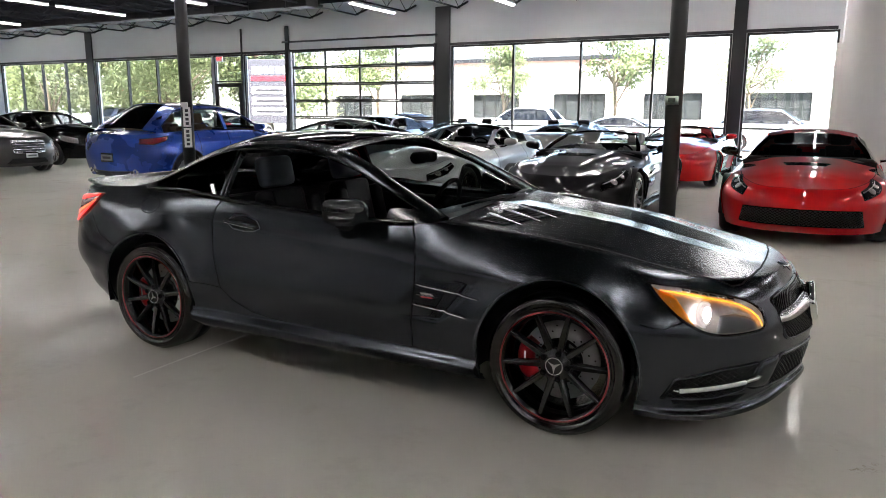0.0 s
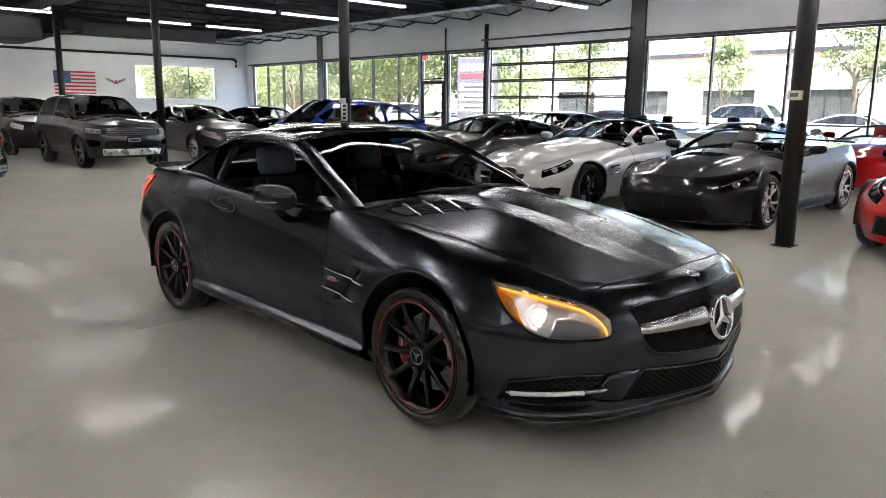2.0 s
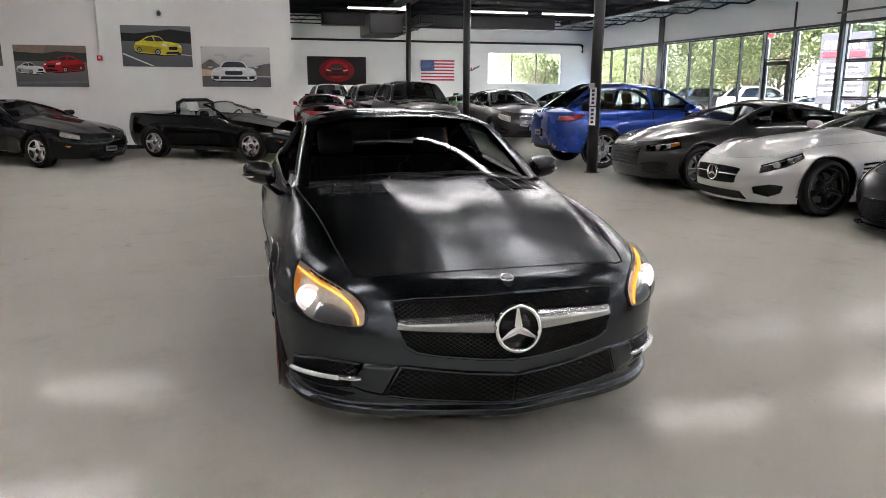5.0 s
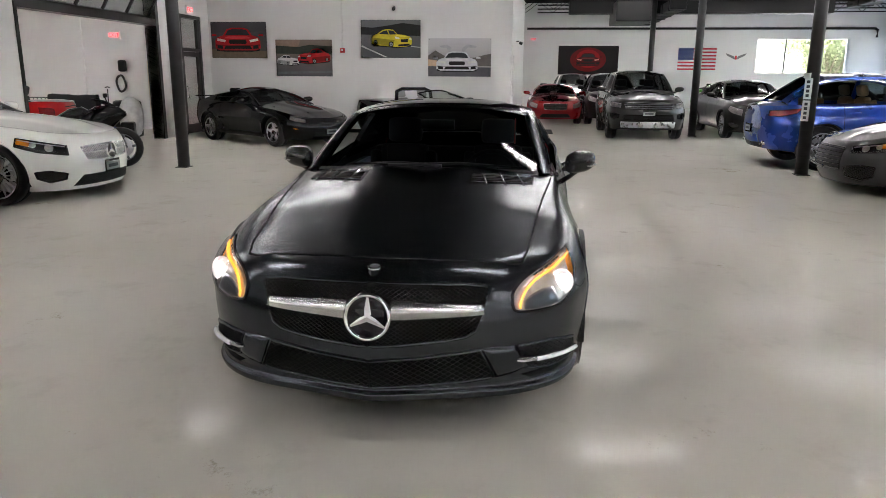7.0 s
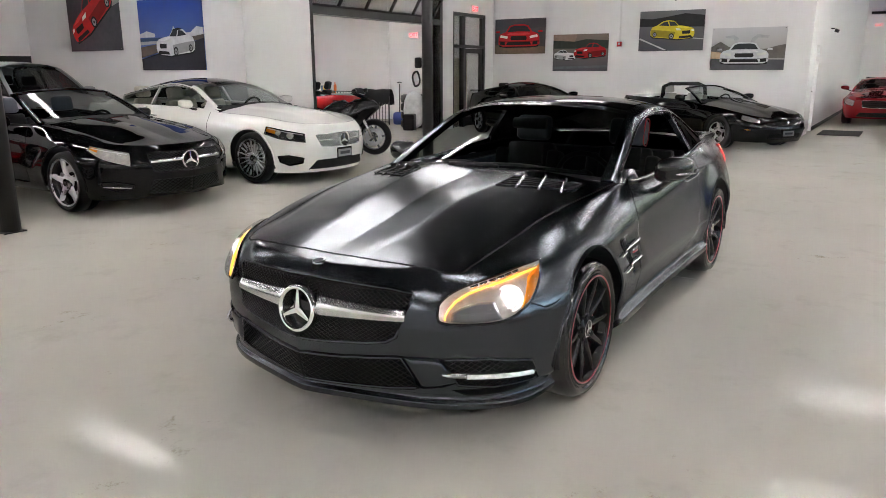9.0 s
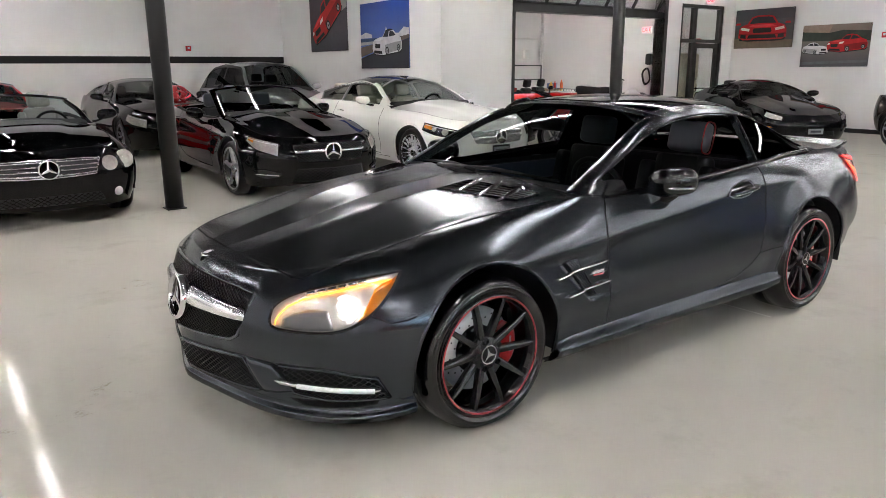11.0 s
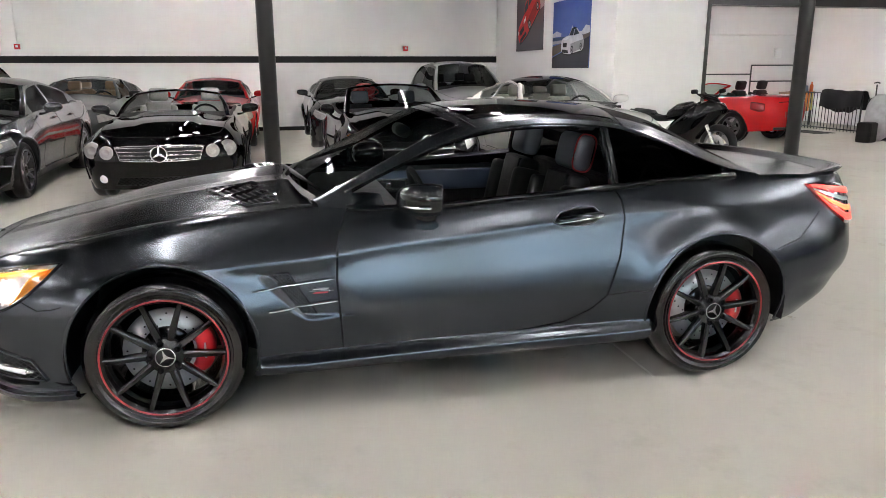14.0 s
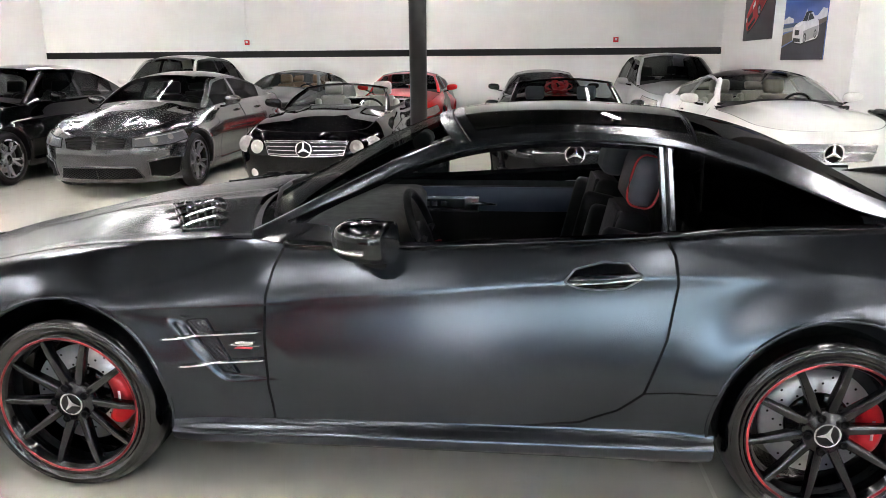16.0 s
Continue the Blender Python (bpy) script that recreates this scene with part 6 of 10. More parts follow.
for ob in [o for o in hero.children if o.name.startswith("seat")]:
    back = Matrix.Translation((-0.24, 0, 0.14)) @ Matrix.Rotation(radians(-13), 4, "Y")
    w, h = 0.155, 0.11
    loop = [(0.045, w * math.copysign(abs(math.cos(a)) ** 0.5, math.cos(a)), 0.70 + h * math.copysign(abs(math.sin(a)) ** 0.5, math.sin(a))) for a in np.linspace(0, 2 * math.pi, 28, endpoint=False)]
    for sy in (1,) if ob.location.y > 0 else ():
        oval = [(0.055 * math.copysign(abs(math.cos(a)) ** 0.6, math.cos(a)), sy * 0.128, 0.70 + 0.095 * math.copysign(abs(math.sin(a)) ** 0.6, math.sin(a))) for a in np.linspace(0, 2 * math.pi, 28, endpoint=False)]
        put_mesh("piping", moved(tube(oval, 0.0045, 6, closed=True), back), M["red_leather"], ob)
    part("shoulder_panel", box_bm(0.02, 0.26, 0.16, at=(0.058, 0, 0.5), bevel=0.008, m=back), M["leather"], ob)
    part("belt_guide", box_bm(0.03, 0.02, 0.035, at=(0.03, 0.2, 0.50), bevel=0.01, m=back), M["red_leather"], ob)
for ob in [o for o in hero.children if o.name.startswith("steering_wheel")]:
    for a0, a1 in ((-2.75, -2.0), (-1.14, -0.4)):
        put_mesh("grip", tube([(0, 0.18 * math.cos(a), 0.18 * math.sin(a)) for a in np.linspace(a0, a1, 9)], 0.0185, 8), M["red_leather"], ob, "red leather grip")
bm = box_bm(0.9, 0.22, 0.16, at=(-0.2, 0, 0.44), bevel=0.04)
part("centre_console", bm, M["leather"], hero)
part("bulkhead", box_bm(0.10, 1.3, 0.55, at=(-0.92, 0, 0.68), bevel=0.03), M["leather"], hero)
put_mesh("rear_view_mirror", tube([(0.12, -0.11, 1.19), (0.12, 0.11, 1.19)], 0.035, 10), M["plastic"], hero)


# ---------------------------------------------------------------- the hall
NORTH, SOUTH, WEST, EAST, TOP = 18.17, -15.27, -34.6, 12.0, 5.3


def setting(name, bm, material, label="", category="", kind="structure"):
    return tagged(part(name, bm, material), label, category, kind=kind)


def slab(bm, x0, x1, y0, y1, z0, z1, bevel=0.0):
    return box_bm(x1 - x0, y1 - y0, z1 - z0, at=((x0 + x1) / 2, (y0 + y1) / 2, (z0 + z1) / 2), bevel=bevel, bm=bm)


setting("floor", slab(bmesh.new(), WEST - 0.3, EAST + 0.3, SOUTH - 0.3, NORTH + 0.3, -0.2, 0.0), M["floor"], "beige-grey glossy epoxy showroom floor", "floor")


def pierced(axis, at, thick, a0, a1, z0, z1, holes):
    """A wall in the plane axis = at, from a0 to a1, with holes (b0, b1, z0, z1) through it."""
    bm = bmesh.new()

    def put(b0, b1, q0, q1):
        if b1 - b0 > 1e-4 and q1 - q0 > 1e-4:
            if axis == "y":
                slab(bm, b0, b1, at, at + thick, q0, q1)
            else:
                slab(bm, at, at + thick, b0, b1, q0, q1)

    last = a0
    for b0, b1, q0, q1 in sorted(holes):
        put(last, b0, z0, z1)
        put(b0, b1, z0, q0)
        put(b0, b1, q1, z1)
        last = b1
    put(last, a1, z0, z1)
    return bm


setting("floor_joint", slab(bmesh.new(), -1.012, -0.998, -1.3, 0.86, 0.0, 0.0012), surf("pale_joint_filler", (0.62, 0.60, 0.54), 0.4, vary=0.3, scale=14), "thin pale joint line in the floor", "joint")
WIN_TOP = 3.64
NORTH_HOLES = [(-34.0, -27.5, 0.12, WIN_TOP), (-27.0, -19.9, 0.12, WIN_TOP), (-19.8, -18.3, 0.0, WIN_TOP), (-18.2, -16.1, 0.12, WIN_TOP), (-15.85, -9.68, 0.0, 3.70), (-9.05, -0.28, 0.12, WIN_TOP), (0.10, 2.35, 0.12, WIN_TOP)]
setting("wall_north", pierced("y", NORTH, 0.24, WEST, EAST, 0, TOP, NORTH_HOLES), M["wall"], "white wall over a row of shop windows", "wall")
setting("wall_west", pierced("x", WEST - 0.24, 0.24, -0.2, NORTH + 0.24, 0, TOP, [(11.78, 16.25, 1.72, 3.54)]), M["wall"], "white end wall with a wide window", "wall")
setting("wall_block_north", pierced("y", -0.20, 0.24, WEST, -14.49, 0, TOP, [(-16.35, -15.45, 0, 2.1)]), M["wall"], "white wall of the office block", "wall")
setting("wall_pictures", pierced("x", -14.73, 0.24, -8.2, -0.2, 0, TOP, []), M["wall"], "white wall with a row of car pictures", "wall")
setting("wall_garage", pierced("y", -8.44, 0.24, -14.73, -5.1, 0, TOP, [(-14.05, -12.30, 0, 3.0), (-11.62, -6.86, 0, 3.25)]), M["wall"], "white wall with a wide workshop opening", "wall")
setting("wall_side", pierced("x", -5.34, 0.24, SOUTH, -8.44, 0, TOP, []), M["wall"], "white side wall with two pictures", "wall")
setting("wall_south", pierced("y", SOUTH - 0.24, 0.24, -14.9, EAST, 0, TOP, []), M["block"], "painted white wall with a black stripe", "wall")
setting("wall_workshop", pierced("x", -14.73, 0.24, SOUTH, -8.44, 0, TOP, []), M["block"], "white block wall of the workshop", "wall")
setting("wall_east", pierced("x", EAST, 0.24, SOUTH, NORTH, 0, TOP, []), M["wall"], "plain white wall", "wall")
setting("partition", slab(slab(bmesh.new(), 2.42, 2.72, 13.2, NORTH, 0, TOP), 2.30, 2.42, 13.4, 15.6, 0, 2.9), M["wall"], "white partition with a boxed-out lower part", "wall")
setting("stripe", slab(bmesh.new(), -5.098, EAST, SOUTH, SOUTH + 0.012, 1.69, 1.85), M["black_paint"], "black stripe along the wall", "trim")
bb = bmesh.new()
for x0, x1, y0, y1 in ((-5.098, EAST, SOUTH, SOUTH + 0.015), (-5.1, -5.085, SOUTH + 0.015, -8.2), (-6.8, -5.1, -8.2, -8.185), (-14.49, -14.475, -8.2, 0.04), (-34.6, -16.4, 0.04, 0.055)):
    slab(bb, x0, x1, y0, y1, 0.0, 0.1)
setting("baseboard", bb, M["black_paint"], "black rubber baseboard", "trim")
# ceiling: deck, beams, joists with zigzag webs, ducts
cb = slab(bmesh.new(), WEST, EAST, SOUTH, NORTH, TOP, TOP + 0.15)
setting("ceiling", cb, M["deck"], "black-painted open ceiling deck", "ceiling")
jv, jf = [], []


def bar_box(p, q, w):
    global jv, jf
    v, f = tube([p, q], w, 4)
    k = len(jv)
    jv = jv + list(v)
    jf = jf + [tuple(i + k for i in g) for g in f]


for i in range(24):
    x = -33.8 + 1.95 * i
    for y0, y1 in ((5.15, NORTH), (-5.05, 4.9)) :
        if x < -14.7 and y0 < 0:
            y0 = 0.1
        bar_box((x, y0, 5.22), (x, y1, 5.22), 0.035)
        bar_box((x, y0 + 0.6, 4.72), (x, y1 - 0.75, 4.72), 0.03)
        n = int((y1 - y0) / 0.62)
        for k in range(n):
            ya, yb = y0 + (y1 - y0) * k / n, y0 + (y1 - y0) * (k + 1) / n
            bar_box((x, ya, 5.22 if k % 2 else 4.72), (x, yb, 4.72 if k % 2 else 5.22), 0.014)
        bar_box((x, y1 - 0.75, 4.72), (x, y1, 5.0), 0.035)
me = mesh_of("ceiling_joists", jv, jf, False)
setting("ceiling_joists", me, M["black_paint"], "black open-web steel roof joists", "ceiling")
for y in (4.98, -5.15):
    bm = slab(bmesh.new(), WEST if y > 0 else -14.4, EAST, y - 0.1, y + 0.1, 4.62, 4.66)
    slab(bm, WEST if y > 0 else -14.4, EAST, y - 0.012, y + 0.012, 4.66, 5.02)
    slab(bm, WEST if y > 0 else -14.4, EAST, y - 0.1, y + 0.1, 5.02, 5.06)
    setting("ceiling_beam", bm, M["steel_black"], "black steel roof beam", "beam")
for x0, x1, y, z, h in ((-33.6, -24.6, 6.0, 4.05, 0.38), (-30.5, -12.0, 14.6, 4.6, 0.25)):
    bm = slab(bmesh.new(), x0, x1, y - 0.3, y + 0.3, z, z + h, 0.04)
    k = x0 + 1.2
    while k < x1:
        slab(bm, k - 0.02, k + 0.02, y - 0.33, y + 0.33, z - 0.02, z + h + 0.02)
        k += 1.5
    setting("duct", bm, M["black_paint"], "black sheet-metal air duct", "duct")
duct = slab(slab(bmesh.new(), -27.5, -26.9, 2.0, 12.5, 4.1, 4.62, 0.04), -28.4, -25.6, 3.8, 5.2, 3.7, 4.5, 0.05)
setting("air_handler", duct, M["black_paint"], "black air handler and duct under the ceiling", "duct")
pv = joined(tube([(WEST + 0.12, 0.2, 3.98), (WEST + 0.12, 17.3, 3.98)], 0.06, 10), tube([(WEST + 0.12, 17.3, 3.98), (WEST + 0.12, 17.45, 3.9), (WEST + 0.12, 17.45, 3.55)], 0.07, 10))
setting("pipe", mesh_of("pipe", *pv), M["black_paint"], "black pipe along the end wall", "pipe")

# ---------------------------------------------------------------- north windows
def window(name, x0, x1, z0, z1, mullions, transoms=(), y=NORTH, label="dark-framed shop window"):
    w = thing(name, label, "window", pose((x0 + x1) / 2, y, 0), kind="structure")
    cx = (x0 + x1) / 2
    fr = bmesh.new()
    for a, b, q0, q1 in ((x0, x1, z1 - 0.06, z1), (x0, x1, z0, z0 + 0.07), (x0, x0 + 0.06, z0 + 0.07, z1 - 0.06), (x1 - 0.06, x1, z0 + 0.07, z1 - 0.06)):
        slab(fr, a - cx, b - cx, 0.02, 0.13, q0, q1)
    part("window_frame", fr, M["alu_dark"], w)
    cuts = [x0 + 0.06] + list(mullions) + [x1 - 0.06]
    for q in mullions:
        part("mullion", slab(bmesh.new(), q - cx - 0.03, q - cx + 0.03, 0.015, 0.135, z0 + 0.07, z1 - 0.06), M["alu_dark"], w)
    for q in transoms:
        part("transom", slab(bmesh.new(), x0 - cx + 0.06, x1 - cx - 0.06, 0.025, 0.125, q - 0.025, q + 0.025), M["alu_dark"], w)
    for a, b in zip(cuts, cuts[1:]):
        pn = part("pane", slab(bmesh.new(), a - cx, b - cx, 0.07, 0.078, z0 + 0.07, z1 - 0.06), M["pane"], w)
        pn.visible_shadow = False
    return w


window("window_1", -34.0, -27.5, 0.12, WIN_TOP, (-32.4, -30.8, -29.1), ())
window("window_2", -27.0, -19.9, 0.12, WIN_TOP, (-24.9, -23.1, -21.3), ())
window("window_3", -18.2, -16.1, 0.12, WIN_TOP, (), ())
window("window_4", -9.05, -0.28, 0.12, WIN_TOP, (-6.82, -4.60, -2.40), (1.05,))
window("window_5", 0.10, 2.35, 0.12, WIN_TOP, (), (1.05,))
door = window("glass_door_1", -19.8, -18.3, 0.0, WIN_TOP, (), (2.62,), label="dark-framed glass entrance door")
part("door_leaf", slab(slab(slab(bmesh.new(), -0.69, -0.55, 0.0, 0.05, 0.05, 2.55), 0.55, 0.69, 0.0, 0.05, 0.05, 2.55), -0.55, 0.55, 0.0, 0.05, 2.4, 2.55), M["alu_dark"], door)
part("push_bar", slab(bmesh.new(), -0.55, 0.55, -0.06, -0.02, 1.0, 1.06, 0.01), M["steel_black"], door)
ww = thing("window_6", "wide white-framed window in the end wall", "window", pose(WEST, 14.0, 0), kind="structure")
fr = bmesh.new()
for a, b, q0, q1 in ((-2.22, 2.25, 3.46, 3.54), (-2.22, 2.25, 1.72, 1.80), (-2.22, -2.14, 1.8, 3.46), (2.17, 2.25, 1.8, 3.46)):
    slab(fr, -0.16, -0.04, a, b, q0, q1)
part("window_frame", fr, M["white_print"], ww)
for q in (-0.75, 0.72):
    part("mullion", slab(bmesh.new(), -0.13, -0.07, q - 0.03, q + 0.03, 1.8, 3.46), M["alu_dark"], ww)
for a, b in ((-2.14, -0.75), (-0.75, 0.72), (0.72, 2.17)):
    pn = part("pane", slab(bmesh.new(), -0.104, -0.096, a, b, 1.8, 3.46), M["pane"], ww)
    pn.visible_shadow = False
# sectional glass door of the north wall
gd = thing("sectional_door", "black-framed glass sectional overhead door, closed", "garage door", pose(-12.765, NORTH, 0), kind="structure")
gw, nrow, ncol = 6.1, 6, 4
for r in range(nrow):
    z0, z1 = 0.02 + r * 3.66 / nrow, 0.02 + (r + 1) * 3.66 / nrow
    bm = bmesh.new()
    slab(bm, -gw / 2, gw / 2, 0.05, 0.11, z0, z0 + 0.06)
    slab(bm, -gw / 2, gw / 2, 0.05, 0.11, z1 - 0.055, z1 - 0.005)
    for c in range(ncol + 1):
        x = -gw / 2 + gw * c / ncol
        slab(bm, max(-gw / 2, x - 0.035), min(gw / 2, x + 0.035), 0.052, 0.108, z0 + 0.06, z1 - 0.055)
    sec = part("door_section", bm, M["alu_dark"], gd)
    for c in range(ncol):
        x0 = -gw / 2 + gw * c / ncol + 0.035
        pn = part("pane", slab(bmesh.new(), x0, x0 + gw / ncol - 0.07, 0.076, 0.084, z0 + 0.06, z1 - 0.055), M["pane"], sec)
        pn.visible_shadow = False
for sx in (-1, 1):
    part("track", slab(bmesh.new(), sx * 3.15 - 0.05, sx * 3.15 + 0.05, -0.1, 0.0, 0, 3.75), M["steel_black"], gd)
part("spring_shaft", mesh_of("spring_shaft", *tube([(-3.3, -0.2, 4.0), (3.3, -0.2, 4.0)], 0.035, 8)), M["steel_black"], gd)
for name, x0, x1 in (("post_1", -9.62, -9.08), ("post_2", -0.26, 0.08), ("post_3", -27.46, -27.04), ("post_4", -16.06, -15.9), ("post_5", -18.27, -18.22)):
    setting(name, slab(bmesh.new(), x0, x1, NORTH - 0.06, NORTH - 0.003, 0, 4.9 if x1 - x0 > 0.3 else 4.6), M["steel_black"], "black steel post between windows", "post")
setting("header_trim", slab(bmesh.new(), -34.4, 2.3, NORTH - 0.02, NORTH - 0.004, WIN_TOP + 0.005, WIN_TOP + 0.09), M["steel_black"], "black strip over the windows", "trim")

# ---------------------------------------------------------------- columns
for i, (x, y) in enumerate(((0.65, 5.1), (-7.22, 4.97), (-15.1, 4.87), (-22.9, 4.85), (0.84, -5.2), (-6.47, -5.15), (8.4, 5.1), (8.2, -5.2))):
    col = thing("column", "black-painted round steel column", "column", pose(x, y, 0), "hall columns", "structure")
    part("shaft", mesh_of("shaft", *tube([(0, 0, 0.012), (0, 0, 4.62)], 0.098, 24)), M["steel_black"], col)
    part("base_plate", box_bm(0.21, 0.21, 0.012, at=(0, 0, 0.006)), M["steel_black"], col)
    part("cap_plate", box_bm(0.3, 0.24, 0.012, at=(0, 0, 4.612)), M["steel_black"], col)

# ---------------------------------------------------------------- workshop opening, doors of the inner walls
od = thing("workshop_door", "black-framed glass overhead door, rolled up", "garage door", pose(-9.24, -8.2, 0), kind="structure")
part("jamb", slab(bmesh.new(), -2.38 - 0.12, -2.38, -0.26, 0.03, 0, 3.25), M["steel_black"], od)
part("jamb", slab(bmesh.new(), 2.38 - 0.06, 2.38, -0.26, 0.03, 0, 3.25), M["steel_black"], od)
part("lintel", slab(bmesh.new(), -2.38, 2.32, -0.24, 0.02, 2.62, 2.76), M["steel_black"], od)
up = bmesh.new()
tilt = Matrix.Translation((0, -0.12, 2.8)) @ Matrix.Rotation(radians(-32), 4, "X")
for z in (0.0, 0.5):
    box_bm(4.6, 0.05, 0.06, at=(0, 0, z), bm=up, m=tilt)
for c in range(6):
    box_bm(0.05, 0.05, 0.5, at=(-2.28 + 4.56 * c / 5, 0, 0.25), bm=up, m=tilt)
sec = part("door_section", up, M["alu_dark"], od)
for c in range(5):
    pn = part("pane", box_bm(0.84, 0.008, 0.42, at=(-1.824 + 4.56 * c / 5, 0, 0.25), m=tilt), M["pane"], sec)
    pn.visible_shadow = False
gl = thing("glass_door_2", "black-framed glass office door with a transom", "door", pose(-13.175, -8.2, 0), kind="structure")
fr = bmesh.new()
for a, b, q0, q1 in ((-0.87, -0.79, 0, 3.0), (0.79, 0.87, 0, 3.0), (-0.79, 0.79, 2.92, 3.0), (-0.79, 0.79, 2.10, 2.18), (0.22, 0.30, 0.0, 2.10), (0.22, 0.30, 2.18, 2.92)):
    slab(fr, a, b, -0.16, -0.02, q0, q1)
part("door_frame", fr, M["alu_dark"], gl)
lf = bmesh.new()
for a, b, q0, q1 in ((-0.78, -0.66, 0.02, 2.09), (0.09, 0.21, 0.02, 2.09), (-0.66, 0.09, 0.02, 0.25), (-0.66, 0.09, 1.97, 2.09)):
    slab(lf, a, b, -0.11, -0.06, q0, q1)
leaf = part("door_leaf", lf, M["alu_dark"], gl)
part("door_handle", mesh_of("door_handle", *tube([(0.13, -0.02, 0.9), (0.13, 0.02, 0.92), (0.13, 0.02, 1.2), (0.13, -0.02, 1.22)], 0.014, 8)), M["chrome"], leaf)
for a, b, q0, q1 in ((-0.66, 0.09, 0.25, 1.97), (-0.79, 0.22, 2.18, 2.92), (0.30, 0.79, 2.18, 2.92), (0.30, 0.79, 0.02, 2.10)):
    pn = part("pane", slab(bmesh.new(), a, b, -0.09, -0.082, q0, q1), M["pane"], gl)
    pn.visible_shadow = False
cab = thing("storage_cabinet", "tall beige cabinet behind the glass door", "cabinet", pose(-13.2, -8.85, 0))
part("body", box_bm(0.95, 0.5, 1.85, at=(0, 0, 0.925), bevel=0.01), surf("beige_cabinet_paint", (0.62, 0.54, 0.40), 0.5, vary=0.1, scale=3), cab)
for sx in (-0.235, 0.235):
    part("cabinet_door", box_bm(0.455, 0.02, 1.72, at=(sx, 0.262, 0.95), bevel=0.006), surf("beige_cabinet_door", (0.64, 0.56, 0.42), 0.45, vary=0.1, scale=3), cab)
d3 = thing("office_door", "white-painted door in the office block wall", "door", pose(-15.9, 0.04, 0), kind="structure")
part("door_leaf", slab(bmesh.new(), -0.44, 0.44, -0.12, -0.07, 0.01, 2.09), M["wall"], d3)
part("door_handle", mesh_of("door_handle", *tube([(0.36, -0.07, 1.0), (0.36, 0.0, 1.0), (0.26, 0.0, 1.0)], 0.012, 8)), M["chrome"], d3)

# ---------------------------------------------------------------- fluorescent lights
def tube_light(x, y, z=4.55, along="y", length=2.44):
    ob = thing("fluorescent_light", "white twin-tube fluorescent strip light, switched on", "ceiling light", pose(x, y, z, 0, 0, 0 if along == "y" else 90), "hall strip lights")
    part("housing", box_bm(0.12, length, 0.05, at=(0, 0, 0.045), bevel=0.012), M["white_print"], ob)
    for sx in (-0.032, 0.032):
        part("tube", mesh_of("tube", *tube([(sx, -length / 2 + 0.02, 0), (sx, length / 2 - 0.02, 0)], 0.017, 6)), M["tube"], ob)
    for sy in (-1, 1):
        part("hanger", mesh_of("hanger", *tube([(0, sy * length * 0.35, 0.07), (0, sy * length * 0.35, TOP - z)], 0.006, 5)), M["steel_black"], ob)


for x in (-10.3, -6.2, -2.0, 2.2, 6.4, 10.4):
    for y in (-12.6, -8.4, -4.15, 2.2, 7.2, 11.35, 15.4):
        if (x < -5 and y < -8) or (y < -12 and x in (-2.0, 6.4)):
            continue
        tube_light(x, y)
for x, ys in ((-18.7, (4.0, 9.3, 12.0)), (-24.5, (4.0, 9.0, 12.1)), (-30.3, (3.6, 8.4, 11.7)), (-14.4, (2.6, 7.4, 11.4))):
    for y in ys:
        tube_light(x, y)
for x, y in ((-7.4, -11.2), (-11.0, -11.2), (-9.2, -13.6)):
    tube_light(x, y, 4.0)


# ---------------------------------------------------------------- the other cars
def rims(rim, caliper="lamp_housing"):
    return {"tyre": M["tyre"], "rim": M[rim], "barrel": M["rim_black"], "stripe": None, "cap": M["gloss_black"], "chrome": M["satin_chrome"], "disc": M["disc"], "dark": M["seam"], "caliper": M[caliper]}


def car_relief(wb, R, belt, line):
    """Wheel flares, a rising crease under the belt, a tucked waist and a sill."""
    def f(x, z, s):
        out = 0.0 * x
        for cx in (wb / 2, -wb / 2):
            r = np.hypot(x - cx, z - R) - (R + 0.04)
            out = out + 0.014 * np.exp(-((np.maximum(r, 0) / 0.05) ** 2))
        zc = line * belt + 0.035 * (-x / wb)
        gap = z - zc
        out = out + 0.011 * np.clip((wb * 0.62 - np.abs(x)) / 0.3, 0, 1) * np.where(gap < 0, np.exp(gap / 0.09), np.exp(-gap / 0.025))
        mid = np.clip((wb / 2 - R - 0.02 - np.abs(x)) / 0.12, 0, 1)
        return out - mid * 0.018 * np.exp(-(((z - 0.43) / 0.09) ** 2)) + mid * 0.024 * np.exp(-(((z - 0.25) / 0.04) ** 2))
    return f


def hood_lines(xf, cowl, inner=0.24, outer=0.42, rise=0.016):
    """A raised middle whose two edges run from the windscreen towards the nose."""
    def f(x, y):
        k = np.clip((xf - x) / (xf - cowl), 0, 1)
        edge = inner + (outer - inner) * k
        return rise * np.clip(k / 0.25, 0, 1) ** 2 / (1 + np.exp((np.abs(y) - edge) / 0.026)) * np.clip((0.72 - np.abs(y)) / 0.1, 0, 1)
    return f


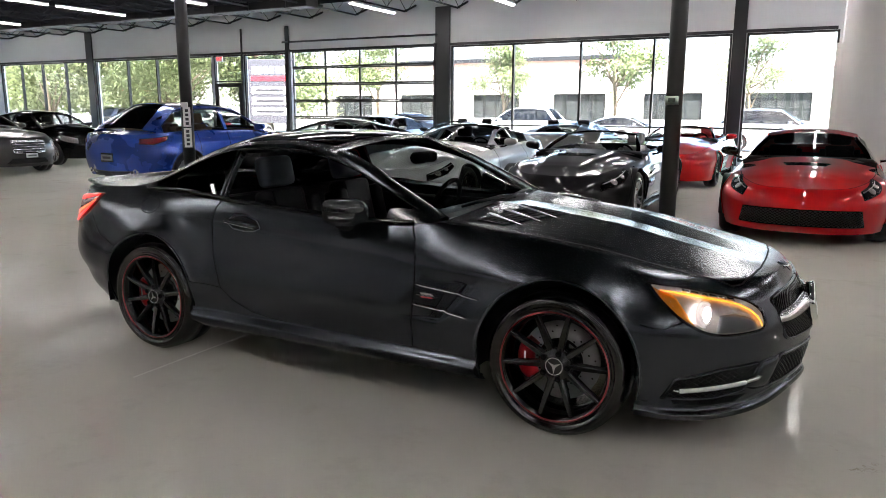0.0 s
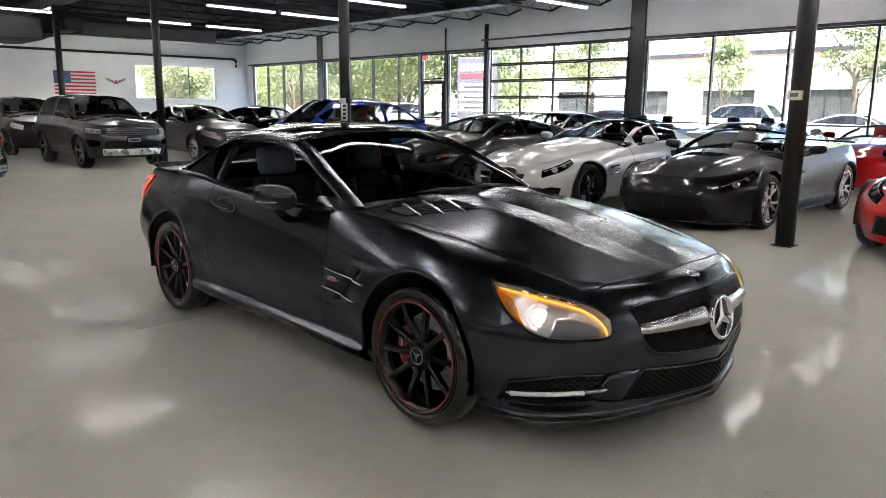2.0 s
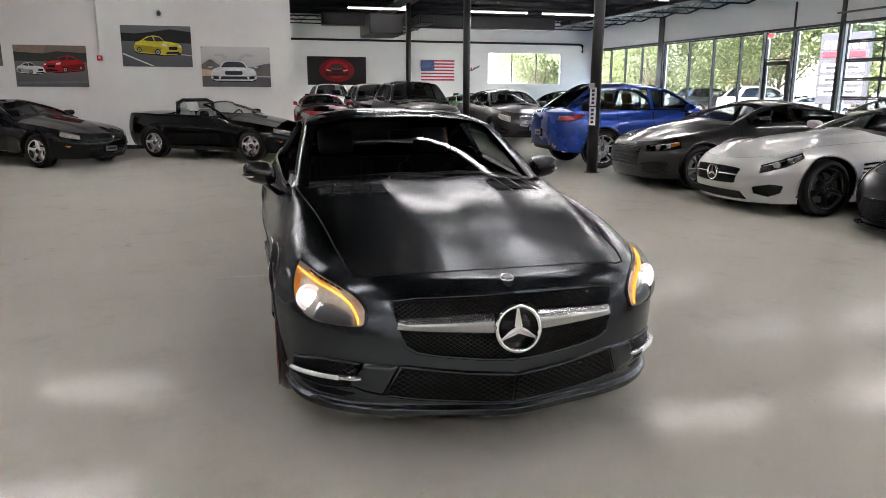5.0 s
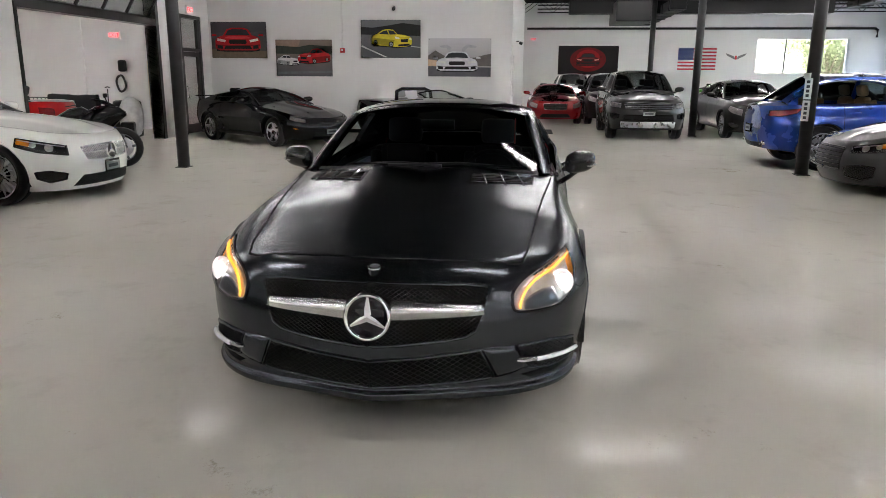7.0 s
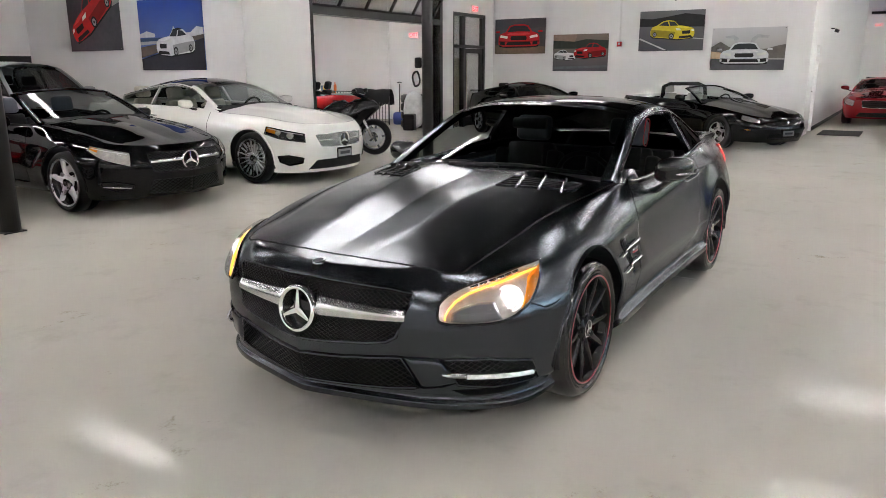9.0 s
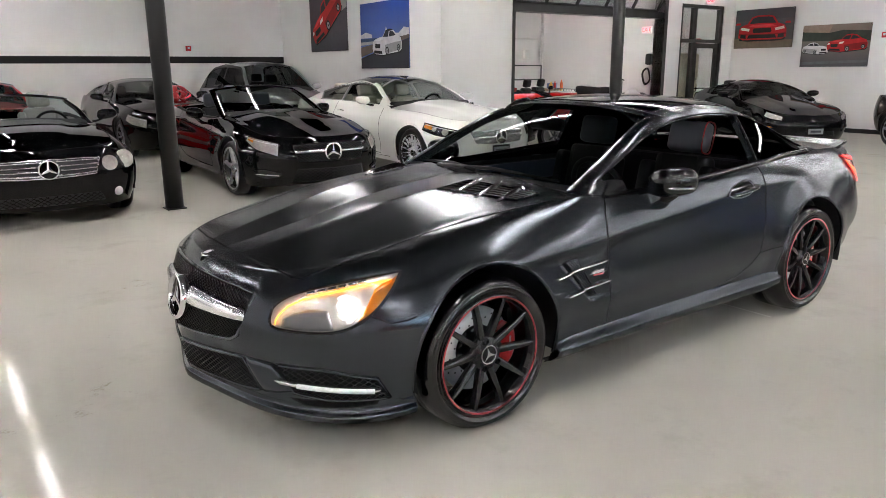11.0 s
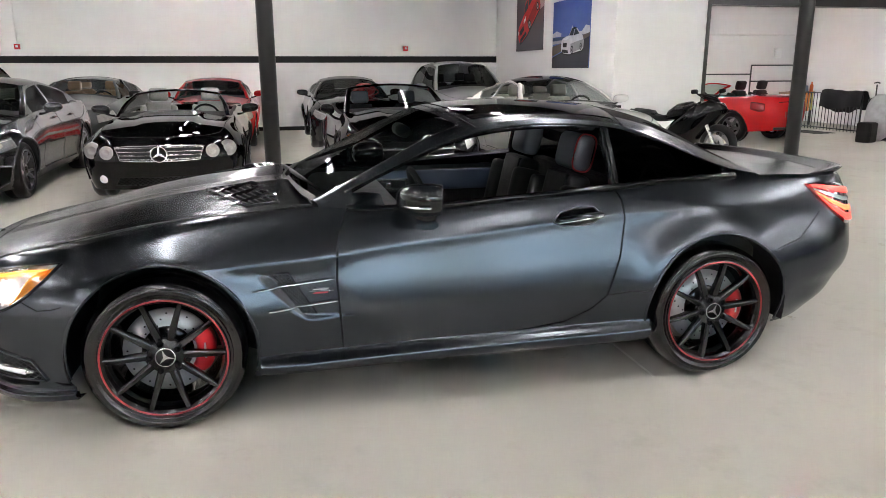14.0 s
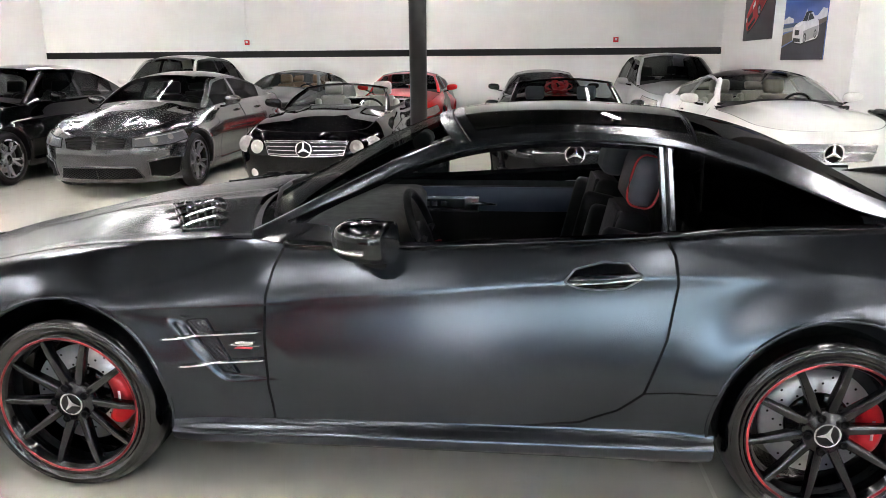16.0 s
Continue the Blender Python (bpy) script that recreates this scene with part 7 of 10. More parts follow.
def spec(paint_mat, L, W, H, wb, fo, nose_z, cowl_z, belt, deck, cowl, head, roof_end, back, rail, R=0.33, rim=0.235, wheel="double", rim_mat="silver_rim", roofed=True, chin=0.16, round_f=1.0, round_r=1.0,
         shoulder=0.16, bulge=0.0, **more):
    """A car from its main sizes: length, width, height, wheelbase, front overhang, and the heights and stations of its lines."""
    xf, hw = wb / 2 + fo, W / 2
    xr = xf - L
    front = [(0, 0), (-0.012, 0.22), (-0.045, 0.42), (-0.12 * round_f, 0.62), (-0.25 * round_f, 0.79), (-0.40 * round_f, 0.90), (-0.62 * round_f, 0.965)]
    tail = [(0.55 * round_r, 0.975), (0.33 * round_r, 0.92), (0.16 * round_r, 0.80), (0.06, 0.58), (0.015, 0.30), (0, 0)]
    mid = [(wb / 2 - 0.1, 1.0 - bulge * 0.0), (0.25, 0.965), (-0.3, 0.965), (-wb / 2 + 0.05, 1.0)]
    mid = [p for p in mid if xr + 0.6 * round_r < p[0] < xf - 0.66 * round_f]
    out = [(xf + a, hw * b) for a, b in front] + [(a, hw * b) for a, b in mid] + [(xr + a, hw * b) for a, b in tail]
    d = {
        "outline": out, "zb": [(xf, chin), (wb / 2 - 0.5, chin + 0.02), (-wb / 2 + 0.5, chin + 0.03), (xr, chin + 0.10)],
        "zm": [(xf, (chin + nose_z) / 2 + 0.02), (wb / 2, belt * 0.62), (-wb / 2, belt * 0.64), (xr, deck * 0.64)],
        "zs": [(xf + 0.01, nose_z), (xf - 0.3, nose_z + 0.25 * (cowl_z - nose_z)), (wb / 2, nose_z + 0.62 * (cowl_z - nose_z)), (cowl, cowl_z - 0.035), (cowl - 0.35, belt - 0.005), (0, belt), (-wb / 2, (belt + deck) / 2 + 0.01), (xr + 0.35, deck), (xr, deck - 0.025)],
        "ib": [(xf, 0.07), (0, 0.08), (xr, 0.09)], "ish": [(xf, 0.10), (xf - 0.35, shoulder + 0.03), (wb / 2, shoulder + 0.04), (0.3, shoulder - 0.03), (-0.3, shoulder - 0.03), (-wb / 2, shoulder + 0.02), (xr, 0.06)],
        "lean": [(xf, 0.5), (0, 0.62), (xr, 0.5)],
        "hood_bow": [(xf, 0.0), (cowl, 0.13)], "hood_k": [(xf, 0.04), (cowl, 0.14)], "deck_bow": [(back, -0.03), (xr, 0)], "deck_k": [(back, 0.08), (xr, 0.04)],
        "cowl": cowl, "head": head, "roof_end": roof_end, "back": back, "paint": paint_mat, "roofed": roofed, "half": hw, "nose": xf, "tail": -xr, "wb": wb,
        "R": R, "rim": rim, "wheel": wheel, "wheel_mats": rims(rim_mat), "arch": R + 0.045, "arch_z": R + 0.008, "tyre_w": 0.235, "wheel_in": 0.035,
        "relief": car_relief(wb, R, belt, more.pop("line", 0.82)), "hood_relief": hood_lines(xf, cowl, *more.pop("ridges", ())),
        "roof_p": 2.5, "mirror": (cowl - 0.42, hw + 0.06, belt + 0.06), "cabin_floor": 0.3, "seat_x": cowl - 1.05,
    }
    d.update(more)
    sk = Skin({**d})
    yc, yb = float(sk.shoulder(sk.at_x(cowl))[1]), float(sk.shoulder(sk.at_x(back))[1])
    zc, zb = float(sk.shoulder(sk.at_x(cowl))[2]), float(sk.shoulder(sk.at_x(back))[2])
    mid_x = (head + roof_end) / 2
    drop = min(0.07, (H - belt) * 0.2)
    a1, a2 = cowl + (head - cowl) * 0.5, roof_end + (back - roof_end) * 0.5
    zh = H - 0.05
    d["rail_y"] = [(cowl, yc), (a1, (yc + rail) / 2 + 0.01), (head, rail), (mid_x, rail - 0.005), (roof_end, rail + 0.01), (a2, (rail + yb) / 2 + 0.02), (back, yb)]
    d["rail_z"] = [(cowl, zc), (a1, (zc + zh - drop) / 2 + 0.03), (head, zh - drop), (mid_x, H - drop), (roof_end, H - 0.05 - drop), (a2, (H - 0.05 - drop + zb) / 2 + 0.03), (back, zb)]
    top_c = zc + 0.14 * yc**2
    d["roof_z"] = [(cowl, top_c), (a1, (top_c + zh) / 2 + 0.03), (head, zh), (mid_x, H), (roof_end, H - 0.03), (a2, (H - 0.03 + zb + 0.05) / 2 + 0.03), (back, zb + 0.08 * yb**2)]
    d["roof_bow"] = [(cowl, 0.13), (head, 0.10), (mid_x, 0.02), (roof_end, -0.04), (back, -0.03)]
    if "panes" not in d:
        ax, bx = cowl - 0.28, roof_end + (back - roof_end) * d.get("pane_end", 0.45)
        b = d.get("b_post", (ax + bx) / 2 - 0.05)
        gl = d.get("side_glass", "dark_glass")
        d["panes"] = [(ax, b + 0.035, gl), (b - 0.035, bx, gl)]
    return d


def nose_set(xf, wb, hw, nose_z, chin, grille=None, lamp=None, intake=None, corners=None):
    """Lamps, grille and inlets of a nose, as plates for build_car()."""
    out = []
    if lamp:
        (x0, zi0, zi1), (x1, zo0, zo1) = lamp[:2]
        kw = lamp[2] if len(lamp) > 2 else {}
        xm = (x0 + x1) / 2
        out.append(("headlight", {"top": [(x0, zi1), (xm, (zi1 + zo1) / 2 + 0.01), (x1, zo1)], "bottom": [(x0, zi0), (xm, (zi0 + zo0) / 2 - 0.01), (x1, zo0)], **kw}))
    if grille:
        y0, y1, z0, z1, kw = grille
        out.append(("grille", {"by": "y", "centre": True, "top": [(0, z1), (y0 * 0.6, z1 - 0.003), (y0, z1 - 0.012)], "bottom": [(0, z0), (y1 * 0.6, z0 + 0.003), (y1, z0 + 0.012)], **kw}))
    if intake:
        y0, y1, z0, z1, kw = intake
        out.append(("lower_inlet", {"by": "y", "centre": True, "top": [(0, z1), (y0, z1)], "bottom": [(0, z0), (y1, z0 + 0.005)], **kw}))
    if corners:
        x0, x1, z0, z1, kw = corners
        xm = (x0 + x1) / 2
        out.append(("corner_inlet", {"top": [(x0, z1 - 0.035), (xm, z1 + 0.005), (x1, z1 - 0.005)], "bottom": [(x0 - 0.01, z0 + 0.03), (xm, z0), (x1 + 0.02, z0 + 0.05)], "rim": 0.010, "rim_mat": M["gloss_black"], **kw}))
    return out


def emblem(car, x, z, r, material=None):
    ob = put_mesh("grille_emblem", moved(three_point(r, 0.012, 28), Matrix.Translation((x, 0, z))), material or M["chrome"], car)
    put_mesh("emblem_back", moved(lathe([(0, 0), (r * 0.9, 0)], 24), Matrix.Translation((x - 0.008, 0, z)) @ Matrix.Rotation(radians(-90), 4, "Z")), M["gloss_black"], ob)


def number_plate(car, x, z, back=False):
    """A plate at nose or tail, its writing as bars."""
    s = -1 if back else 1
    ob = part("number_plate", box_bm(0.012, 0.31, 0.155, at=(x, 0, z), bevel=0.004), M["gloss_black"], car)
    part("plate_face", box_bm(0.004, 0.28, 0.10, at=(x + s * 0.008, 0, z), bevel=0.0), M["plate"], ob)
    part("plate_writing", box_bm(0.003, 0.2, 0.04, at=(x + s * 0.0115, 0, z)), M["dark_print"], ob)


def wing_bar(car, sk, z, y0, y1, material, r=0.012, off=0.014):
    s = np.linspace(float(sk.at_y(y0)), float(sk.at_y(y1)), 12)
    vf = tube([v for v in sk.out(s, np.full(12, z), np.full(12, off))], r, 8)
    both_sides("grille_wing", vf, material, car)


def side_bars(car, sk, items, material, r=0.006, off=0.006):
    """Mouldings along both flanks: (x0, z0, x1, z1)."""
    for x0, z0, x1, z1 in items:
        s = np.linspace(float(sk.at_x(x0)), float(sk.at_x(x1)), 10)
        vf = tube([v for v in sk.out(s, np.linspace(z0, z1, 10), np.full(10, off))], r, 6, 0.8)
        both_sides("side_moulding", vf, material, car)


def handles(car, sk, xs, z, material):
    for x in xs:
        s = np.linspace(float(sk.at_x(x + 0.1)), float(sk.at_x(x - 0.1)), 8)
        vf = tube([v for v in sk.out(s, np.full(8, z), 0.01 + 0.018 * np.sin(np.linspace(0.1, math.pi - 0.1, 8)))], 0.010, 6)
        both_sides("door_handle", vf, material, car)


P = {
    "limo": paint("dark_silver_metallic", (0.030, 0.0297, 0.0285), 0.65, 0.3, flake=0.0),
    "red": surf("red_paint", (0.47, 0.003, 0.005), 0.3, vary=0.04, scale=1.5, coat=1.0, coat_rough=0.02, spec=0.08), "grey": paint("dark_grey_metallic", (0.0105, 0.0105, 0.012), 0.6, 0.3, flake=0.0), "pearl": paint("pearl_silver_paint", (0.50, 0.50, 0.49), 0.35, 0.32, flake=0.0),
    "nardo": paint("slate_grey_metallic", (0.017, 0.018, 0.018), 0.5, 0.3, flake=0.0), "blue": paint("bright_blue_metallic", (0.004, 0.042, 0.30), 0.4, 0.28, flake=0.0), "silver": paint("silver_metallic", (0.42, 0.42, 0.43), 0.7, 0.3, flake=0.0),
    "corris": paint("grey_suv_metallic", (0.024, 0.0236, 0.0225), 0.6, 0.3, flake=0.0), "black": paint("gloss_black_paint", (0.005, 0.005, 0.006), 0.0, 0.2), "white": paint("white_paint", (0.72, 0.71, 0.68), 0.0, 0.3),
    "mineral": paint("mineral_grey_metallic", (0.075, 0.077, 0.083), 0.7, 0.25, flake=0.0), "darkred": paint("dark_red_paint", (0.28, 0.008, 0.012), 0.2, 0.28), "green": paint("lime_green_paint", (0.12, 0.45, 0.08), 0.0, 0.3),
    "tintsilver": paint("warm_silver_metallic", (0.30, 0.30, 0.29), 0.7, 0.3, flake=0.0),
}


def door_cut(x0, x1, z0, z1, z2, arch_x=None):
    """A door's outline on the flank; its lower rear corner is cut round the arch."""
    k = 0.16 if arch_x else 0.03
    return [(x0, z2 + 0.1), (x0 + 0.01, z1), (x0, z0), (x1 + k, z0 + 0.01), (x1 + 0.03, z0 + k * 1.2), (x1, z1), (x1 + 0.02, z2 + 0.1)]




def hood_vent(car, x0, x1, w0, w1):
    """A black slatted vent let into a bonnet, from x0 to x1, half as wide as w0 and w1."""
    skin = [o for o in car.children if o.name.startswith("body")][0].data
    tree = BVHTree.FromPolygons([v.co.copy() for v in skin.vertices], [tuple(q.vertices) for q in skin.polygons])

    def top(x, y, lift):
        return (x, y, tree.ray_cast(Vector((x, y, 3)), Vector((0, 0, -1)))[0].z + lift)

    g = np.array([[top(x0 + (x1 - x0) * u, v * (w0 + (w1 - w0) * u), 0.003) for v in np.linspace(-1, 1, 11)] for u in np.linspace(0, 1, 5)])
    ob = put_mesh("bonnet_vent", outward(grid(g), (0, 0, 0)), M["seam"], car)
    for u in (0.15, 0.4, 0.65, 0.9):
        put_mesh("vent_slat", tube([top(x0 + (x1 - x0) * u, v * (w0 + (w1 - w0) * u) * 0.97, 0.006) for v in np.linspace(-1, 1, 9)], 0.012, 6, 0.4), M["gloss_black"], ob)


NORTH_ROW, SOUTH_ROW = -90.0, 90.0
# red low sports coupe
d = spec(P["red"], 4.50, 1.88, 1.27, 2.71, 0.90, 0.64, 0.85, 0.89, 0.96, 0.62, -0.15, -0.75, -1.75, 0.56, R=0.335, rim=0.245, wheel="five", rim_mat="rim_black", chin=0.15, shoulder=0.19, round_f=1.15,
         cuts=[("door_panel", door_cut(0.50, -0.78, 0.28, 0.65, 0.92, 1))], seats=M["leather"], mirror_mat=M["gloss_black"], frame_mat=M["gloss_black"], pillar_mat=M["gloss_black"], screen="dark_glass", ridges=(0.26, 0.50, 0.03),
         plates=nose_set(2.25, 2.71, 0.94, 0.66, 0.15, None, ((2.08, 0.535, 0.625), (1.66, 0.69, 0.745), {"house": M["seam"], "brow": True, "amber": False}), (0.60, 0.66, 0.235, 0.42, {"mesh": 0.05, "rim": 0.006, "rim_mat": M["gloss_black"]})))
red, sk = build_car("sports_car", d, pose(2.10, 7.22, 0, 0, 0, NORTH_ROW), "glossy red low sports coupe with black roof and wheels")
hood_vent(red, 1.20, 1.40, 0.27, 0.21)
# dark grey sports convertible
d = spec(P["grey"], 4.51, 1.965, 1.24, 2.71, 0.92, 0.64, 0.855, 0.89, 0.95, 0.62, -0.05, -0.6, -0.95, 0.58, R=0.34, rim=0.25, wheel="double", rim_mat="silver_rim", roofed=False, chin=0.12, shoulder=0.20, round_f=1.15,
         cuts=[("door_panel", door_cut(0.50, -0.78, 0.28, 0.65, 0.92, 1))], seats=M["grey_leather"], wheel_mats=rims("silver_rim", "red_caliper"), pillar_mat=M["gloss_black"], seat_up=-0.07, ridges=(0.28, 0.52, 0.035),
         plates=nose_set(2.27, 2.71, 0.98, 0.66, 0.12, None, ((2.12, 0.46, 0.56), (1.60, 0.68, 0.73), {"house": M["seam"], "brow": True, "amber": False}), (0.45, 0.60, 0.17, 0.40, {"mesh": 0.04, "rim": 0.006, "rim_mat": M["gloss_black"]})))
z06, sk = build_car("sports_convertible", d, pose(-0.86, 7.40, 0, 0, 0, NORTH_ROW), "dark grey metallic open sports convertible with grey seats")
s_ = np.linspace(0, float(sk.at_x(1.75)), 26)
lipv = np.stack([sk.side(s_, np.full(26, z), o) for z, o in ((0.125, 0.0), (0.105, 0.07), (0.092, 0.07), (0.10, -0.1))], 1)
vf = outward(grid(lipv), (0, 0, 0.4))
put_mesh("front_splitter", welded(joined(vf, mirrored(vf))), M["gloss_black"], z06)
hood_vent(z06, 1.14, 1.40, 0.30, 0.22)
side_bars(z06, sk, [(0.75, 0.62, 0.35, 0.66), (0.80, 0.50, 0.40, 0.52)], M["gloss_black"], 0.02)
both_sides("side_skirt", tube([v for v in sk.out(np.linspace(float(sk.at_x(0.95)), float(sk.at_x(-0.9)), 12), np.full(12, 0.17), np.full(12, 0.04))], 0.03, 6, 0.4), M["gloss_black"], z06)
put_mesh("rear_spoiler", tube([(-2.05, y, 1.0 - 0.03 * abs(y)) for y in np.linspace(-0.8, 0.8, 12)], 0.05, 6, 0.3), M["gloss_black"], z06)
# pearl silver grand tourer
d = spec(P["pearl"], 4.55, 1.94, 1.285, 2.63, 0.92, 0.66, 0.93, 0.94, 0.97, 0.22, -0.50, -1.0, -1.85, 0.57, R=0.34, rim=0.25, wheel="star", rim_mat="rim_black", chin=0.14, shoulder=0.20, round_f=1.2,
         cuts=[("door_panel", door_cut(0.16, -0.98, 0.28, 0.65, 0.92, 1))], roof_mat=M["gloss_black"], seat_x=-0.8, window_trim=M["gloss_black"], mirror=(-0.1, 1.0, 1.0), frame_mat=P["pearl"],
         plates=nose_set(2.235, 2.63, 0.97, 0.66, 0.14, (0.42, 0.36, 0.36, 0.555, {"mesh": 0.05, "rim": 0.008, "rim_mat": M["gloss_black"]}), ((2.06, 0.51, 0.60), (1.62, 0.70, 0.75), {"house": M["rim_black"], "brow": True}),
                         (0.44, 0.52, 0.17, 0.27, {"mesh": 0.05}), (2.10, 1.86, 0.24, 0.37, {"mat": M["gloss_black"], "mesh": 0.05})))
gt, sk = build_car("grand_tourer", d, pose(-3.22, 6.95, 0, 0, 0, NORTH_ROW), "pearl silver long-bonnet sports coupe with black wheels")
wing_bar(gt, sk, 0.47, 0.10, 0.40, M["satin_chrome"])
emblem(gt, 2.262, 0.47, 0.10)
for k in range(3):
    side_bars(gt, sk, [(0.86, 0.62 - 0.05 * k, 0.62, 0.64 - 0.05 * k)], M["gloss_black"], 0.014)
# slate grey small coupe
d = spec(P["nardo"], 4.18, 1.83, 1.345, 2.505, 0.88, 0.70, 0.98, 0.98, 1.02, 0.72, -0.05, -0.7, -1.72, 0.56, R=0.335, rim=0.245, wheel="double", rim_mat="grey_rim", chin=0.16, shoulder=0.15, round_f=0.95,
         cuts=[("door_panel", door_cut(0.58, -0.74, 0.28, 0.65, 0.98, 1))], window_trim=M["gloss_black"], mirror_mat=M["gloss_black"], frame_mat=P["nardo"],
         plates=nose_set(2.13, 2.5, 0.915, 0.7, 0.16, (0.44, 0.40, 0.33, 0.64, {"bars": 6, "bar_r": 0.007, "rim": 0.012, "rim_mat": P["nardo"]}), ((2.03, 0.57, 0.66), (1.62, 0.64, 0.735), {"house": M["rim_black"], "brow": True, "amber": True}),
                         None, (2.06, 1.80, 0.24, 0.42, {"mesh": 0.05})))
tt, sk = build_car("coupe", d, pose(-5.55, 6.78, 0, 0, 0, NORTH_ROW), "slate grey rounded two-door coupe with slatted grille")
for k, y in enumerate((-0.12, -0.04, 0.04, 0.12)):
    put_mesh("nose_ring", moved(tube([(0, 0.05 * math.cos(a), 0.05 * math.sin(a)) for a in np.linspace(0, 2 * math.pi, 20, endpoint=False)], 0.006, 6, closed=True), Matrix.Translation((2.02, y, 0.785)) @ Matrix.Rotation(radians(-65), 4, "Y")), M["satin_chrome"], tt)
# bright blue crossover, tail to the hall
d = spec(P["blue"], 4.69, 1.925, 1.62, 2.807, 0.93, 0.86, 1.08, 1.10, 1.08, 0.78, -0.02, -1.35, -2.02, 0.60, R=0.375, rim=0.26, wheel="double", rim_mat="silver_rim", chin=0.24, shoulder=0.15, round_f=0.9, round_r=0.9,
         cuts=[("door_front", door_cut(0.62, -0.35, 0.36, 0.75, 1.1)), ("door_rear", door_cut(-0.36, -1.12, 0.36, 0.75, 1.1, 1))], seats=M["tan_leather"], rear_seats=True, seat_up=0.2, side_glass="screen_glass", rear_glass="black_glass", window_trim=M["gloss_black"], hatch_lip=True, frame_mat=P["blue"], pane_end=0.75, b_post=-0.34,
         plates=[("tail_light", {"by": "x", "top": [(-1.78, 1.03), (-2.1, 1.0), (-2.26, 0.985)], "bottom": [(-1.86, 0.95), (-2.1, 0.89), (-2.26, 0.90)]}), ("rear_diffuser", {"by": "t", "centre": True, "top": [(0, 0.42), (0.55, 0.44)], "bottom": [(0, 0.34), (0.5, 0.34)]})])
suv, sk = build_car("crossover", d, pose(-8.68, 6.85, 0, 0, 0, SOUTH_ROW), "bright blue compact crossover with tan seats", "car")
number_plate(suv, -2.365, 0.66, True)
handles(suv, sk, (-0.15, -0.95), 0.97, P["blue"])
for y in (0.42, 0.56):
    both_sides("exhaust", moved(lathe([(0.038, 0.06), (0.042, 0), (0.034, 0.0), (0.03, 0.07)], 16), Matrix.Translation((-2.27, y, 0.43)) @ Matrix.Rotation(radians(-90), 4, "Z")), M["chrome"], suv)
side_bars(suv, sk, [(0.8, 0.46, -0.9, 0.50)], M["plastic"], 0.02)
# grey off-roader
d = spec(P["corris"], 4.60, 1.91, 1.72, 2.741, 0.90, 0.98, 1.12, 1.16, 1.15, 0.88, 0.12, -1.65, -2.10, 0.64, R=0.37, rim=0.25, wheel="five", rim_mat="grey_rim", chin=0.26, shoulder=0.13, round_f=0.8, round_r=0.7,
         rear_seats=True, seat_up=0.25, roof_mat=M["gloss_black"], cuts=[("door_front", door_cut(0.72, -0.28, 0.36, 0.8, 1.15)), ("door_rear", door_cut(-0.29, -1.1, 0.36, 0.8, 1.15, 1))], pane_end=0.3,
         plates=nose_set(2.27, 2.74, 0.955, 0.98, 0.26, (0.60, 0.56, 0.76, 0.90, {"bars": 3, "bar_r": 0.012, "bar_mat": M["grey_rim"], "rim": 0.008, "rim_mat": M["gloss_black"]}), ((2.13, 0.79, 0.905), (1.77, 0.83, 0.935), {"house": M["lamp_housing"], "brow": True}),
                         (0.58, 0.62, 0.50, 0.62, {"mesh": 0.06, "rim": 0.01, "rim_mat": M["gloss_black"]}), (2.12, 1.88, 0.52, 0.66, {"mat": M["gloss_black"]})))
disco, sk = build_car("off_roader", d, pose(-15.57, 3.45, 0, 0, 0, 0), "grey metallic boxy off-roader with black roof", "car")
s_ = np.linspace(0, float(sk.at_y(0.66)), 16)
skid = np.stack([sk.side(s_, np.full(16, z), o) for z, o in ((0.46, 0.002), (0.44, 0.022), (0.33, 0.026), (0.31, 0.004))], 1)
vf = outward(grid(skid), (0, 0, 0.4))
put_mesh("skid_plate", welded(joined(vf, mirrored(vf))), M["silver_rim"], disco, "silver plate under the bumper")
number_plate(disco, 2.29, 0.66)
# silver limousine
d = spec(P["limo"], 5.12, 1.90, 1.49, 3.035, 0.86, 0.84, 1.02, 1.02, 1.05, 0.92, 0.15, -1.05, -1.85, 0.60, R=0.345, rim=0.245, wheel="multi", rim_mat="silver_rim", chin=0.19, shoulder=0.15, rear_seats=True, seat_up=0.1,
         window_trim=M["chrome"], cuts=[("door_front", door_cut(0.75, -0.30, 0.3, 0.7, 1.05)), ("door_rear", door_cut(-0.31, -1.3, 0.3, 0.7, 1.05, 1))], b_post=-0.32,
         plates=nose_set(2.38, 3.0, 0.95, 0.84, 0.19, (0.40, 0.36, 0.50, 0.78, {"bars": 5, "bar_r": 0.010, "bar_mat": M["satin_chrome"], "rim": 0.012}), ((2.24, 0.60, 0.76), (1.86, 0.74, 0.84), {"brow": True}), (0.40, 0.52, 0.25, 0.38, {"mesh": 0.06}), (2.2, 1.95, 0.28, 0.42, {"mat": M["gloss_black"]})))
limo, sk = build_car("limousine", d, pose(-16.2, 6.42, 0, 0, 0, 0), "dark silver four-door limousine with chrome grille", "car")
number_plate(limo, 2.41, 0.44)
SEDAN = dict(L=4.9, W=1.87, H=1.46, wb=2.94, fo=0.84, nose_z=0.80, cowl_z=1.0, belt=1.0, deck=1.04, cowl=0.86, head=0.1, roof_end=-1.0, back=-1.8, rail=0.59, chin=0.18, shoulder=0.15, rear_seats=True, seat_up=0.08)


